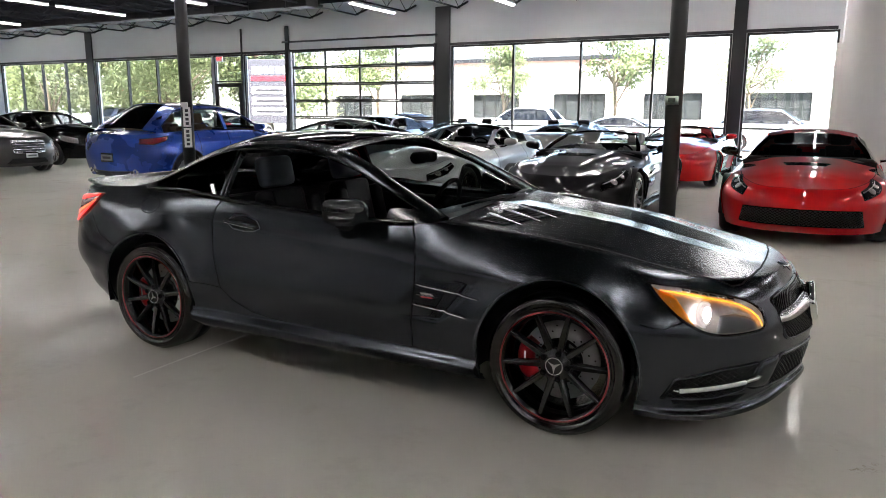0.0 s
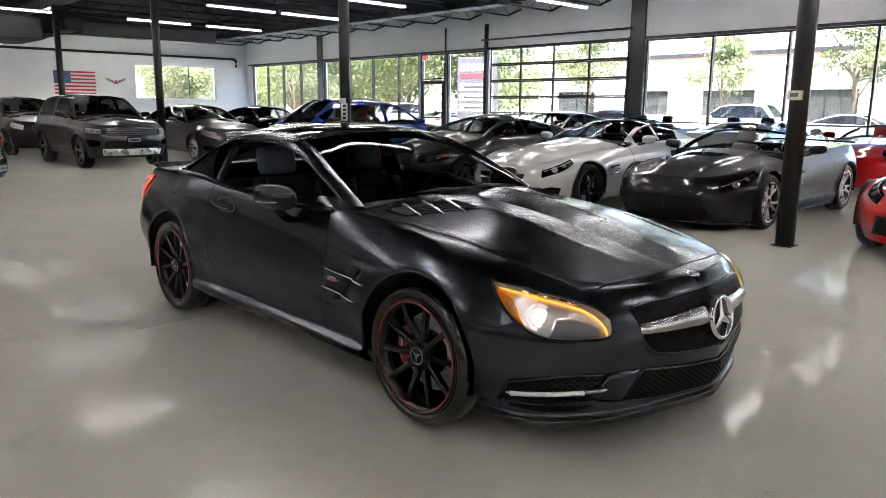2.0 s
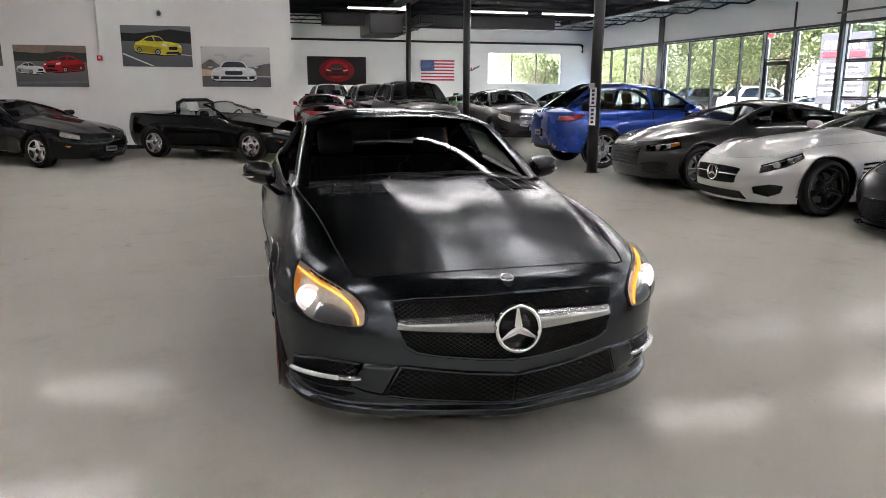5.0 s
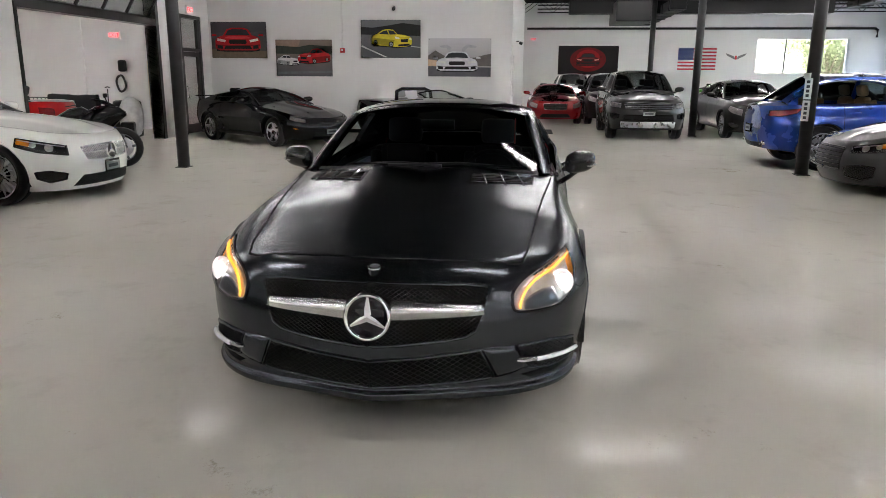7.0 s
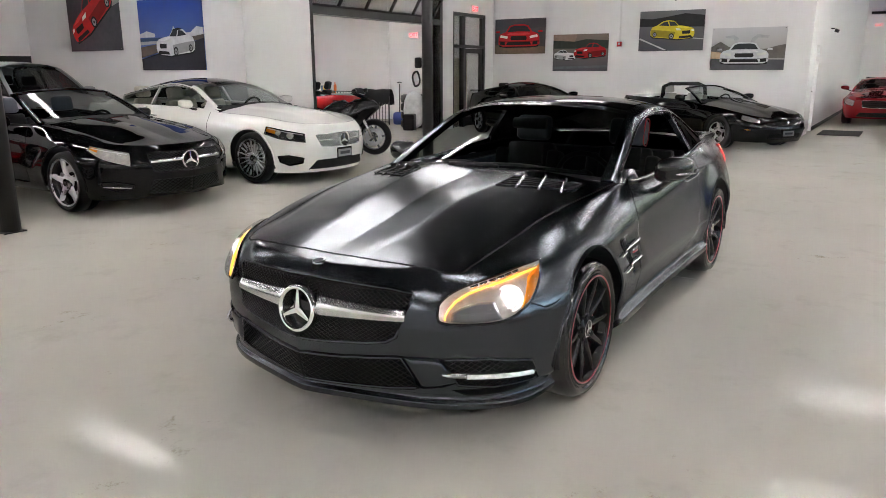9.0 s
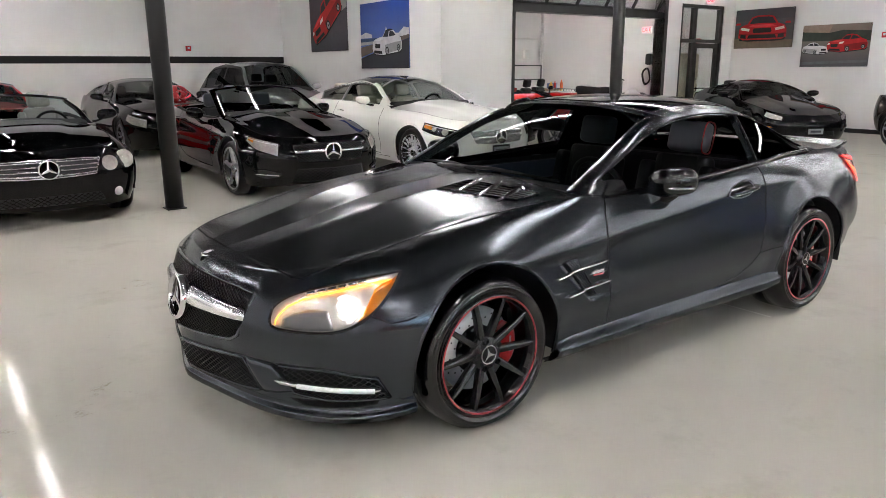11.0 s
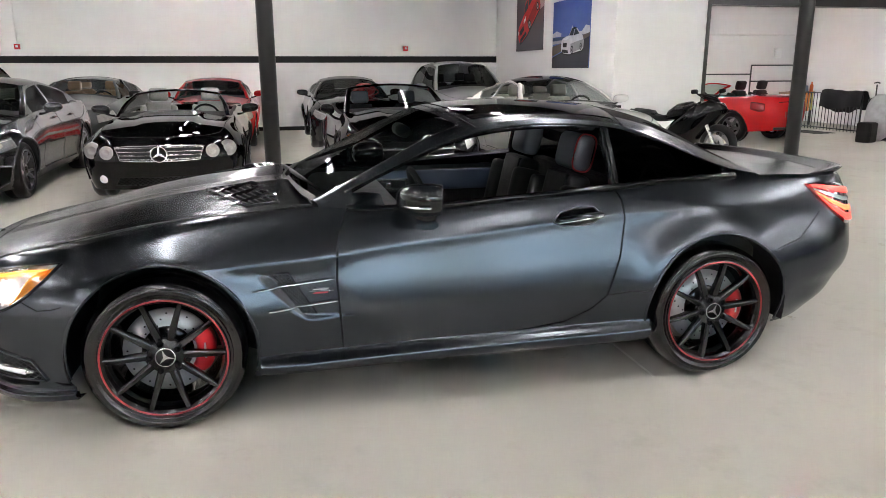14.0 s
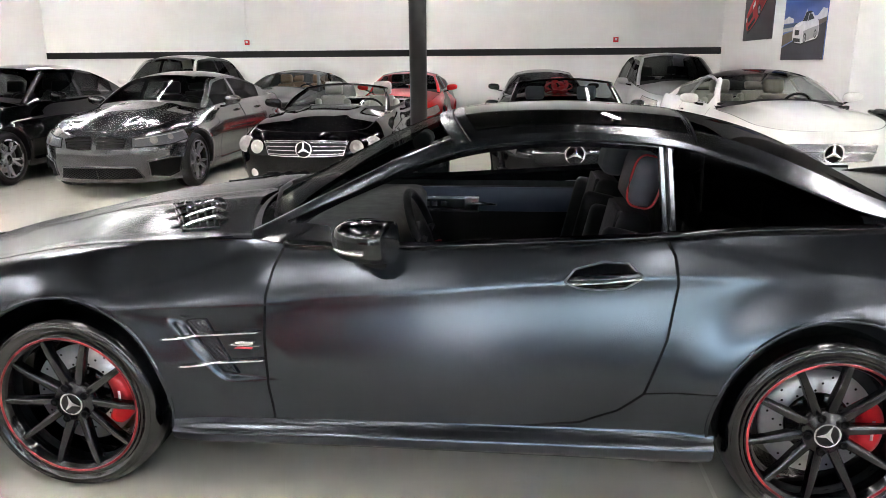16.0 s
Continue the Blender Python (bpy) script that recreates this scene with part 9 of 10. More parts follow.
def print_slant(cx, cy, s, color, k=1.55, flip=1, glass=(0.03, 0.035, 0.04), dark=(0.012, 0.012, 0.013), lamp=(0.72, 0.72, 0.7), roof=None):
    """A plain three-quarter view of a car in flat shapes; flip turns its nose to the other side."""
    def p(pts):
        return [(cx + flip * s * a, cy + s * k * b) for a, b in pts]
    shade, light = tuple(c * 0.5 for c in color), tuple(min(0.8, c * 1.35 + 0.03) for c in color)
    out = [(dark, p([(-0.95, -0.33), (-0.3, -0.42), (0.9, -0.30), (1.02, -0.18), (-0.9, -0.2)])),
           (color, p([(-1.0, -0.12), (-0.98, 0.08), (-0.86, 0.18), (-0.55, 0.25), (-0.28, 0.28), (-0.08, 0.49), (0.20, 0.53), (0.46, 0.48), (0.72, 0.30), (0.93, 0.22), (1.0, 0.05), (0.99, -0.17), (0.85, -0.26), (0.1, -0.33), (-0.25, -0.37), (-0.75, -0.33), (-0.96, -0.25)])),
           (roof or color, p([(-0.10, 0.44), (-0.06, 0.50), (0.20, 0.54), (0.46, 0.49), (0.30, 0.47)])),
           (shade, p([(-0.14, -0.02), (0.5, 0.06), (0.97, 0.10), (0.98, -0.16), (0.6, -0.24), (0.1, -0.31), (-0.10, -0.20)])),
           (light, p([(-0.84, 0.15), (-0.55, 0.23), (-0.2, 0.25), (-0.26, 0.18), (-0.6, 0.12)])),
           (glass, p([(-0.26, 0.27), (-0.08, 0.45), (0.18, 0.48), (0.10, 0.26)])), (glass, p([(0.15, 0.26), (0.23, 0.47), (0.42, 0.44), (0.62, 0.30)])),
           (dark, p([(-0.82, -0.05), (-0.79, 0.04), (-0.44, 0.02), (-0.46, -0.12), (-0.78, -0.12)])), (dark, p([(-0.90, -0.28), (-0.86, -0.19), (-0.34, -0.23), (-0.30, -0.33), (-0.74, -0.31)])),
           (lamp, p([(-0.98, 0.0), (-0.94, 0.09), (-0.85, 0.09), (-0.87, 0.01)])), (lamp, p([(-0.40, 0.04), (-0.36, 0.13), (-0.14, 0.16), (-0.2, 0.05)]))]
    for x, y, r in ((0.03, -0.23, 0.15), (0.80, -0.13, 0.12)):
        out += [(dark, p(ring(x, y, r * 0.8, r))), ((0.3, 0.3, 0.31), p(ring(x, y, r * 0.52, r * 0.66))), (dark, p(ring(x, y, r * 0.2, r * 0.25)))]
    return out


def turned_shapes(shapes, angle, centre, k):
    c, s = math.cos(radians(angle)), math.sin(radians(angle))
    out = []
    for col, poly in shapes:
        out.append((col, [(centre[0] + ((a - centre[0]) * c * k - (b - centre[1]) * s) / k, centre[1] + (a - centre[0]) * s * k + (b - centre[1]) * c) for a, b in poly]))
    return out


road, gravel, hill, cloud = (0.045, 0.045, 0.05), (0.20, 0.17, 0.13), (0.10, 0.085, 0.07), (0.62, 0.62, 0.64)
RED, YEL, WHT = (0.45, 0.015, 0.02), (0.62, 0.50, 0.03), (0.68, 0.68, 0.68)
WP = -14.49
picture(pose(WP, -7.35, 2.435), 1.56, 0.945, fade_ink("dusk_print", (0.05, 0.045, 0.04), (0.035, 0.035, 0.045)),
        [((0.16, 0.13, 0.09), [(0, 0), (1, 0), (1, 0.20), (0, 0.26)]), ((0.09, 0.085, 0.09), [(0, 0.55), (1, 0.62), (1, 0.74), (0, 0.70)])] + print_car(0.48, 0.47, 0.41, RED), "framed print of a red coupe on a dark road")
picture(pose(WP, -5.545, 1.97), 1.56, 0.955, fade_ink("track_print", (0.06, 0.065, 0.075), (0.19, 0.15, 0.12)),
        [((0.045, 0.055, 0.045), [(0, 0.62), (1, 0.60), (1, 0.82), (0.6, 0.86), (0.4, 0.80), (0, 0.84)]), ((0.30, 0.22, 0.17), [(0, 0.84), (0.4, 0.80), (0.45, 1.0), (0, 1.0)]), ((0.13, 0.14, 0.15), [(0, 0.05), (1, 0.1), (1, 0.16), (0, 0.12)])] + print_slant(0.22, 0.42, 0.20, WHT, flip=-1) + print_slant(0.68, 0.52, 0.29, RED), "framed print of a white and a red sports car")
picture(pose(WP, -3.165, 2.465), 1.60, 0.965, fade_ink("road_print", (0.05, 0.05, 0.06), (0.11, 0.115, 0.12)),
        [((0.018, 0.018, 0.02), [(0, 0.62), (1, 0.58), (1, 0.86), (0.7, 0.92), (0.4, 0.84), (0.2, 0.80), (0, 0.82)]), ((0.55, 0.55, 0.55), [(0.0, 0.30), (0.02, 0.33), (0.45, 0.02), (0.40, 0.02)]), ((0.45, 0.45, 0.45), [(0.6, 0.34), (1, 0.27), (1, 0.29), (0.6, 0.36)])] + print_slant(0.52, 0.48, 0.34, YEL, flip=-1), "framed print of a yellow sports coupe on a road")
WING = [[(0.36, 0.60), (0.37, 0.76), (0.30, 0.83), (0.18, 0.80), (0.20, 0.76), (0.30, 0.75), (0.33, 0.60)], [(0.52, 0.60), (0.55, 0.75), (0.62, 0.84), (0.78, 0.80), (0.76, 0.75), (0.63, 0.76), (0.56, 0.62)]]
picture(pose(WP, -1.33, 2.0), 1.66, 0.975, fade_ink("desert_print", (0.24, 0.22, 0.20), (0.55, 0.54, 0.55)),
        [((0.16, 0.14, 0.13), [(0, 0.55), (0.12, 0.68), (0.25, 0.55), (0.45, 0.48), (0.75, 0.50), (0.9, 0.57), (1, 0.60), (1, 0.28), (0, 0.28)]), ((0.10, 0.10, 0.11), [(0, 0), (1, 0), (1, 0.24), (0, 0.27)]), ((0.60, 0.42, 0.28), [(0, 0.27), (0.15, 0.27), (0.14, 0.42), (0, 0.45)])]
        + [((0.45, 0.45, 0.46), w) for w in WING] + print_car(0.46, 0.36, 0.33, (0.62, 0.63, 0.65)), "framed print of a silver gull-wing car in a desert")
WS = -5.10
picture(pose(WS, -12.66, 2.60), 1.83, 1.34, ink((0.075, 0.07, 0.08)), [((0.30, 0.29, 0.28), [(0.80, 0.62), (1, 0.70), (1, 1), (0.9, 1)])] + turned_shapes(print_slant(0.46, 0.55, 0.44, (0.5, 0.02, 0.02), k=1.37), 28, (0.46, 0.55), 1.37), "framed print of a red sports car seen at a slant")
picture(pose(WS, -10.20, 2.20), 1.90, 1.34, fade_ink("sea_print", (0.10, 0.17, 0.42), (0.02, 0.055, 0.30)),
        [(cloud, [(0, 0.52), (0.12, 0.56), (0.25, 0.52), (0.25, 0.47), (0, 0.47)]), (cloud, [(0.5, 0.50), (0.55, 0.62), (0.6, 0.52), (0.8, 0.52), (0.9, 0.60), (1, 0.58), (1, 0.47), (0.5, 0.46)]), ((0.05, 0.09, 0.18), [(0, 0.38), (1, 0.42), (1, 0.47), (0, 0.46)]), ((0.42, 0.43, 0.45), [(0, 0.36), (0.35, 0.38), (0.35, 0.42), (0, 0.41)]),
         ((0.14, 0.11, 0.09), [(0, 0.18), (1, 0.44), (1, 0.49), (0.75, 0.45), (0, 0.33)]), ((0.035, 0.035, 0.045), [(0, 0), (1, 0), (1, 0.44), (0, 0.16)])]
        + print_slant(0.56, 0.36, 0.30, WHT, k=1.42, roof=(0.02, 0.02, 0.02), dark=(0.015, 0.015, 0.017)), "framed print of a white sports car by the sea")
picture(pose(WEST, 3.42, 2.40), 3.1, 1.46, ink((0.012, 0.010, 0.011)), [((0.16, 0.005, 0.008), ring(0.5, 0.52, 0.30, 0.42, 26)), ((0.34, 0.008, 0.012), ring(0.5, 0.55, 0.20, 0.32, 26))] + print_car(0.5, 0.50, 0.20, (0.10, 0.006, 0.008), lamp=(0.8, 0.3, 0.25), k=2.1), "large dark print of a car glowing red")
# flag
fl = thing("flag", "striped red and white flag with a blue star field", "flag", pose(WEST, 8.93, 2.48), "")
FW, FH = 1.90, 1.10
flag_red, flag_white, flag_blue = surf("flag_red_cloth", (0.48, 0.03, 0.05), 0.8, grain=0.3, grain_scale=300), surf("flag_white_cloth", (0.7, 0.7, 0.7), 0.8, grain=0.3, grain_scale=300), surf("flag_blue_cloth", (0.04, 0.06, 0.20), 0.8, grain=0.3, grain_scale=300)
for k in range(13):
    z0 = FH / 2 - FH * (k + 1) / 13
    part("stripe", box_bm(0.006, FW, FH / 13, at=(0.006, 0, z0 + FH / 26)), flag_white if k % 2 else flag_red, fl)
part("star_field", box_bm(0.008, FW * 0.4, FH * 7 / 13, at=(0.009, -FW * 0.3, FH / 2 - FH * 7 / 26)), flag_blue, fl)
stars = []
for r in range(9):
    for c in range(6 if r % 2 == 0 else 5):
        y, z = -FW / 2 + FW * 0.4 * ((c + (0.5 if r % 2 == 0 else 1.0)) / 6), FH / 2 - FH * 7 / 13 * ((r + 0.7) / 9.4)
        stars.append(([(0.0145, y + q * math.cos(a), z + q * math.sin(a)) for q, a in [((0.021 if i % 2 == 0 else 0.009), math.pi / 2 + math.pi * i / 5) for i in range(10)]], [tuple(range(10))]))
tagged(put_mesh("stars", joined(*stars), flag_white, fl, smooth=False), kind="stuff")
# winged emblem on the end wall
wl = thing("wall_emblem", "grey winged emblem on the wall", "emblem", pose(WEST, 10.85, 2.62))
for sy in (-1, 1):
    part("wing", mesh_of("wing", [(x, sy * y, z) for x in (0.004, 0.014) for y, z in ((0.04, -0.08), (0.12, 0.02), (0.52, 0.16), (0.42, 0.02), (0.2, -0.08), (0.06, -0.16))], [tuple(range(6)), tuple(range(6, 12))] + [(i, (i + 1) % 6, 6 + (i + 1) % 6, 6 + i) for i in range(6)], False), M["lamp_housing"], wl)
part("shield", box_bm(0.014, 0.09, 0.2, at=(0.009, 0, -0.06), bevel=0.005), M["red_print"], wl)


def exit_sign(m, label="lit red exit sign"):
    ob = thing("exit_sign", label, "sign", m, "exit signs")
    part("sign_box", box_bm(0.06, 0.32, 0.2, at=(0.03, 0, 0), bevel=0.008), M["white_print"], ob)
    fc = bpy.data.curves.new("exit_text", "FONT")
    fc.body, fc.size, fc.extrude, fc.align_x, fc.align_y = "EXIT", 0.15, 0.003, "CENTER", "CENTER"
    tmp = bpy.data.objects.new("exit_text", fc)
    scene.collection.objects.link(tmp)
    me = bpy.data.meshes.new_from_object(tmp.evaluated_get(bpy.context.evaluated_depsgraph_get()))
    bpy.data.objects.remove(tmp)
    ob2 = part("lettering", me, M["exit_red"], ob)
    ob2.matrix_local = Matrix.Translation((0.064, 0, 0)) @ Matrix.Rotation(radians(90), 4, "Z") @ Matrix.Rotation(radians(90), 4, "X")
    return ob


exit_sign(pose(-13.35, -8.2, 3.12, 0, 0, 90))
exit_sign(pose(-14.49, -10.92, 2.56))
exit_sign(pose(-19.42, NORTH, 3.50, 0, 0, -90))
exit_sign(pose(WEST, 0.55, 3.45))
# alarm boxes, conduits
def alarm(m, drop=1.0):
    ob = thing("fire_alarm", "small red fire alarm box on a conduit", "alarm", m)
    part("box", box_bm(0.05, 0.12, 0.12, at=(0.025, 0, 0), bevel=0.006), M["red_print"], ob)
    part("strobe", box_bm(0.02, 0.05, 0.05, at=(0.06, 0, 0.01), bevel=0.005), M["tail_white"], ob)
    if drop:
        part("conduit", mesh_of("conduit", *tube([(0.015, 0, 0.06), (0.015, 0, drop)], 0.011, 8)), M["wall"], ob)


alarm(pose(WP, -4.47, 2.17), TOP - 2.17)
alarm(pose(-2.62, SOUTH, 2.04, 0, 0, 90), 0)
alarm(pose(6.55, SOUTH, 2.06, 0, 0, 90), TOP - 2.06)
alarm(pose(-14.49, -9.2, 2.2), 0)
for ob_m in (pose(WP, -3.05, 3.28), pose(-18.5, 0.04, 2.6, 0, 0, 90)):
    ob = thing("camera_dome", "small black wall-mounted spot camera", "camera", ob_m)
    part("bracket", box_bm(0.10, 0.03, 0.03, at=(0.05, 0, 0)), M["steel_black"], ob)
    part("body", mesh_of("body", *tube([(0.10, 0, -0.04), (0.2, 0, -0.08)], 0.045, 12)), M["steel_black"], ob)
# thermostat on one column, numbered stickers on another
th = thing("thermostat", "white thermostat box strapped to a column", "thermostat", pose(0.65, 5.1 - 0.098, 1.61, 0, 0, -90))
part("box", box_bm(0.05, 0.15, 0.10, at=(0.025, 0, 0), bevel=0.01), M["white_print"], th)
part("display", box_bm(0.004, 0.08, 0.04, at=(0.052, 0, 0.005)), M["lamp_housing"], th)
for z in (1.36, 1.02):
    st = thing("column_sticker", "white sticker with dark figures on a column", "sticker", pose(-7.22 + 0.07, 4.97 - 0.073, z, 0, 0, -46), "stickers on the column")
    part("backing", box_bm(0.006, 0.12, 0.32, at=(0.006, 0, 0)), M["white_print"], st)
    for k in range(4):
        part("figure_bar", box_bm(0.003, 0.05, 0.045, at=(0.0105, 0, -0.105 + 0.07 * k)), M["dark_print"], st)
sw = thing("thermostat", "small white control box on a column", "thermostat", pose(-7.22 + 0.05, 4.97 - 0.085, 1.56, 0, 0, -60))
part("box", box_bm(0.04, 0.11, 0.08, at=(0.022, 0, 0), bevel=0.008), M["white_print"], sw)
# red bow on the dark coupe
bow_mat = surf("red_bow_ribbon", (0.5, 0.012, 0.02), 0.35, vary=0.2, scale=12)
bow = thing("gift_bow", "large red ribbon bow on a car bonnet", "bow", pose(-1.05, -11.25, 0.945))
for k in range(10):
    a = 2 * math.pi * k / 10
    r = 0.26 if k % 2 else 0.2
    loop = [(math.cos(a) * r * math.sin(t) * 1.0 + 0.02 * math.cos(a), math.sin(a) * r * math.sin(t), 0.04 + 0.14 * (1 - math.cos(t)) * (0.6 if k % 2 else 0.9)) for t in np.linspace(0.05, math.pi * 0.95, 9)]
    part("loop", mesh_of("loop", *tube(loop, 0.05, 6, 0.25)), bow_mat, bow)
part("knot", mesh_of("knot", *moved(lathe([(0, 0.12), (0.06, 0.10), (0.08, 0.05), (0.06, 0)], 14), Matrix.Rotation(radians(90), 4, "X"))), bow_mat, bow)
# black rubber mat at the corner of the pictures
mat_ = tagged(part("floor_mat", box_bm(1.6, 0.9, 0.012, at=(0, 0, 0.006), bevel=0.004), M["carpet"]), "black rubber mat on the floor", "mat")
mat_.matrix_world = pose(-15.9, 0.75, 0)

# ---------------------------------------------------------------- motorcycle
bike = thing("motorcycle", "black sport motorcycle leaning on its stand", "motorcycle", pose(-5.42, -6.35, 0, 0, -7, 112))
bk_rim = {"tyre": M["tyre"], "rim": M["rim_black"], "barrel": M["rim_black"], "stripe": None, "cap": M["gloss_black"], "chrome": M["satin_chrome"], "disc": M["disc"], "dark": M["seam"], "caliper": M["lamp_housing"]}
for x, wdt in ((0.70, 0.12), (-0.70, 0.17)):
    ty = lathe([(0.215, -wdt / 2 + 0.01), (0.27, -wdt / 2 - 0.004), (0.300, -wdt * 0.32), (0.312, 0), (0.300, wdt * 0.32), (0.27, wdt / 2 + 0.004), (0.215, wdt / 2 - 0.01)], 40)
    wh = put_mesh("wheel", moved(ty, Matrix.Translation((x, 0, 0.312))), M["tyre"], bike)
    sp = [tube([(x, 0, 0.312), (x + 0.2 * math.cos(a), 0, 0.312 + 0.2 * math.sin(a))], 0.02, 6) for a in np.linspace(0, 2 * math.pi, 5, endpoint=False)]
    rr_ = moved(lathe([(0.22, -wdt / 2 + 0.01), (0.2, -wdt * 0.3), (0.2, wdt * 0.3), (0.22, wdt / 2 - 0.01)], 36), Matrix.Translation((x, 0, 0.312)))
    put_mesh("rim", joined(rr_, *sp), M["grey_rim"], wh)
    for sy in (-1, 1) if x > 0 else (1,):
        put_mesh("brake_disc", moved(lathe([(0.09, 0), (0.155, 0), (0.155, 0.006), (0.09, 0.006)], 30), Matrix.Translation((x, sy * 0.075, 0.312))), M["disc"], wh)
for sy in (-1, 1):
    put_mesh("fork", joined(tube([(0.70, sy * 0.10, 0.30), (0.50, sy * 0.10, 0.86)], 0.026, 10), tube([(0.615, sy * 0.10, 0.54), (0.46, sy * 0.10, 0.97)], 0.032, 10)), M["satin_chrome"], bike)
put_mesh("swing_arm", joined(tube([(-0.70, 0.11, 0.312), (-0.15, 0.10, 0.42)], 0.035, 8), tube([(-0.70, -0.11, 0.312), (-0.15, -0.10, 0.42)], 0.035, 8)), M["rim_black"], bike)


def blob(stations, n=14, p=2.6):
    """A loft of rounded sections: (x, z middle, half width, half height)."""
    verts, faces = [], []
    for x, zc, w, h in stations:
        for k in range(n):
            a = 2 * math.pi * k / n
            c, s = math.cos(a), math.sin(a)
            verts.append((x, w * math.copysign(abs(c) ** (2 / p), c), zc + h * math.copysign(abs(s) ** (2 / p), s)))
    for i in range(len(stations) - 1):
        faces += [(i * n + k, i * n + (k + 1) % n, (i + 1) * n + (k + 1) % n, (i + 1) * n + k) for k in range(n)]
    return verts, faces + [tuple(range(n))[::-1], tuple(range((len(stations) - 1) * n, len(stations) * n))]


put_mesh("fairing", blob([(0.86, 0.82, 0.03, 0.03), (0.78, 0.83, 0.13, 0.10), (0.62, 0.80, 0.20, 0.18), (0.45, 0.72, 0.23, 0.26), (0.25, 0.60, 0.24, 0.30), (0.0, 0.50, 0.20, 0.26), (-0.2, 0.46, 0.14, 0.16)]), M["gloss_black"], bike)
put_mesh("windshield", blob([(0.74, 0.93, 0.06, 0.01), (0.62, 1.0, 0.13, 0.035), (0.48, 1.07, 0.14, 0.02), (0.42, 1.09, 0.10, 0.01)]), M["black_glass"], bike)
put_mesh("tank", blob([(0.36, 0.86, 0.08, 0.06), (0.25, 0.88, 0.17, 0.12), (0.08, 0.87, 0.19, 0.12), (-0.1, 0.82, 0.14, 0.09), (-0.18, 0.79, 0.08, 0.05)]), M["gloss_black"], bike)
put_mesh("seat", blob([(-0.12, 0.78, 0.10, 0.05), (-0.3, 0.78, 0.15, 0.05), (-0.46, 0.82, 0.13, 0.05), (-0.5, 0.88, 0.11, 0.05), (-0.8, 0.95, 0.08, 0.04)]), M["leather"], bike)
put_mesh("tail_fairing", blob([(-0.4, 0.80, 0.12, 0.06), (-0.65, 0.88, 0.11, 0.06), (-0.92, 0.96, 0.04, 0.03)]), M["gloss_black"], bike)
put_mesh("tail_light", blob([(-0.90, 0.955, 0.04, 0.02), (-0.94, 0.96, 0.03, 0.012)]), M["red_lens"], bike)
for sy in (-1, 1):
    put_mesh("handlebar", tube([(0.45, sy * 0.08, 0.95), (0.40, sy * 0.24, 0.93), (0.34, sy * 0.34, 0.91)], 0.016, 8), M["rim_black"], bike)
    put_mesh("mirror", joined(tube([(0.60, sy * 0.15, 1.0), (0.56, sy * 0.30, 1.10)], 0.010, 6), moved(blob([(-0.02, 0, 0.06, 0.035), (0.03, 0, 0.05, 0.03)]), Matrix.Translation((0.56, sy * 0.34, 1.12)))), M["gloss_black"], bike)
put_mesh("headlight", blob([(0.83, 0.80, 0.11, 0.035), (0.86, 0.80, 0.10, 0.03)]), M["clear_lens"], bike)
put_mesh("engine", blob([(0.28, 0.42, 0.16, 0.16), (0.0, 0.38, 0.19, 0.18), (-0.2, 0.38, 0.15, 0.14)], 12, 4), M["rim_black"], bike)
put_mesh("exhaust", tube([(0.1, -0.15, 0.24), (-0.2, -0.17, 0.26), (-0.45, -0.19, 0.38), (-0.75, -0.2, 0.5)], [0.03, 0.035, 0.055, 0.05], 10), M["grey_rim"], bike)
put_mesh("kick_stand", tube([(-0.05, 0.16, 0.28), (0.0, 0.25, 0.035)], 0.012, 6), M["rim_black"], bike)

# ---------------------------------------------------------------- workshop things
fence = thing("pet_gate", "black barred gate on the workshop floor", "gate", pose(-12.45, -11.5, 0, 0, 0, 90))
for k in range(20):
    part("bar", mesh_of("bar", *tube([(-1.05 + 0.1105 * k, 0, 0.03), (-1.05 + 0.1105 * k, 0, 0.92)], 0.009, 6)), M["steel_black"], fence)
for z in (0.92, 0.08):
    part("rail", mesh_of("rail", *tube([(-1.08, 0, z), (1.08, 0, z)], 0.014, 6)), M["steel_black"], fence)
for x in (-1.07, 1.07):
    part("post", mesh_of("post", *tube([(x, 0, 0), (x, 0, 0.96)], 0.016, 8)), M["steel_black"], fence)
cover_rows = []
for i in range(26):
    u = i / 25
    wave = 0.03 * math.sin(7 * u + 1) + 0.02 * math.sin(19 * u)
    cover_rows.append([(-0.15 + 1.3 * u, dy + 0.02 * math.sin(11 * u + dy * 30), z + dz * (0.6 + 0.5 * math.sin(5 * u + 0.5)) + wave * (1 if z < 0.9 else 0.3)) for dy, z, dz in ((-0.12, 0.62, -0.06), (-0.10, 0.8, 0), (-0.05, 0.96, 0.02), (0.0, 0.985, 0.01), (0.05, 0.96, 0.02), (0.10, 0.78, 0), (0.12, 0.56, -0.08))])
cloth = tagged(put_mesh("black_cover", moved(thick_skin(grid(np.array(cover_rows)), 0.012), pose(-12.45, -11.5, 0, 0, 0, 90)), M["leather"], None), "black folded cover draped over a gate", "cover")
mat_ = tagged(part("floor_mat", box_bm(0.6, 0.9, 0.012, at=(0, 0, 0.006), bevel=0.003), M["carpet"]), "dark doormat before the gate", "mat")
mat_.matrix_world = pose(-11.9, -11.3, 0.002, 0, 0, 5)
sh = thing("shovel", "blue snow shovel leaning on a wall", "shovel", pose(-12.5, -10.1, 0, 0, 0, 40))
part("shaft", mesh_of("shaft", *tube([(0, 0, 0.3), (0.10, 0, 1.15)], 0.014, 8)), M["steel_black"], sh)
part("grip", mesh_of("grip", *tube([(0.10, -0.06, 1.18), (0.11, 0, 1.2), (0.10, 0.06, 1.18)], 0.014, 8)), M["steel_black"], sh)
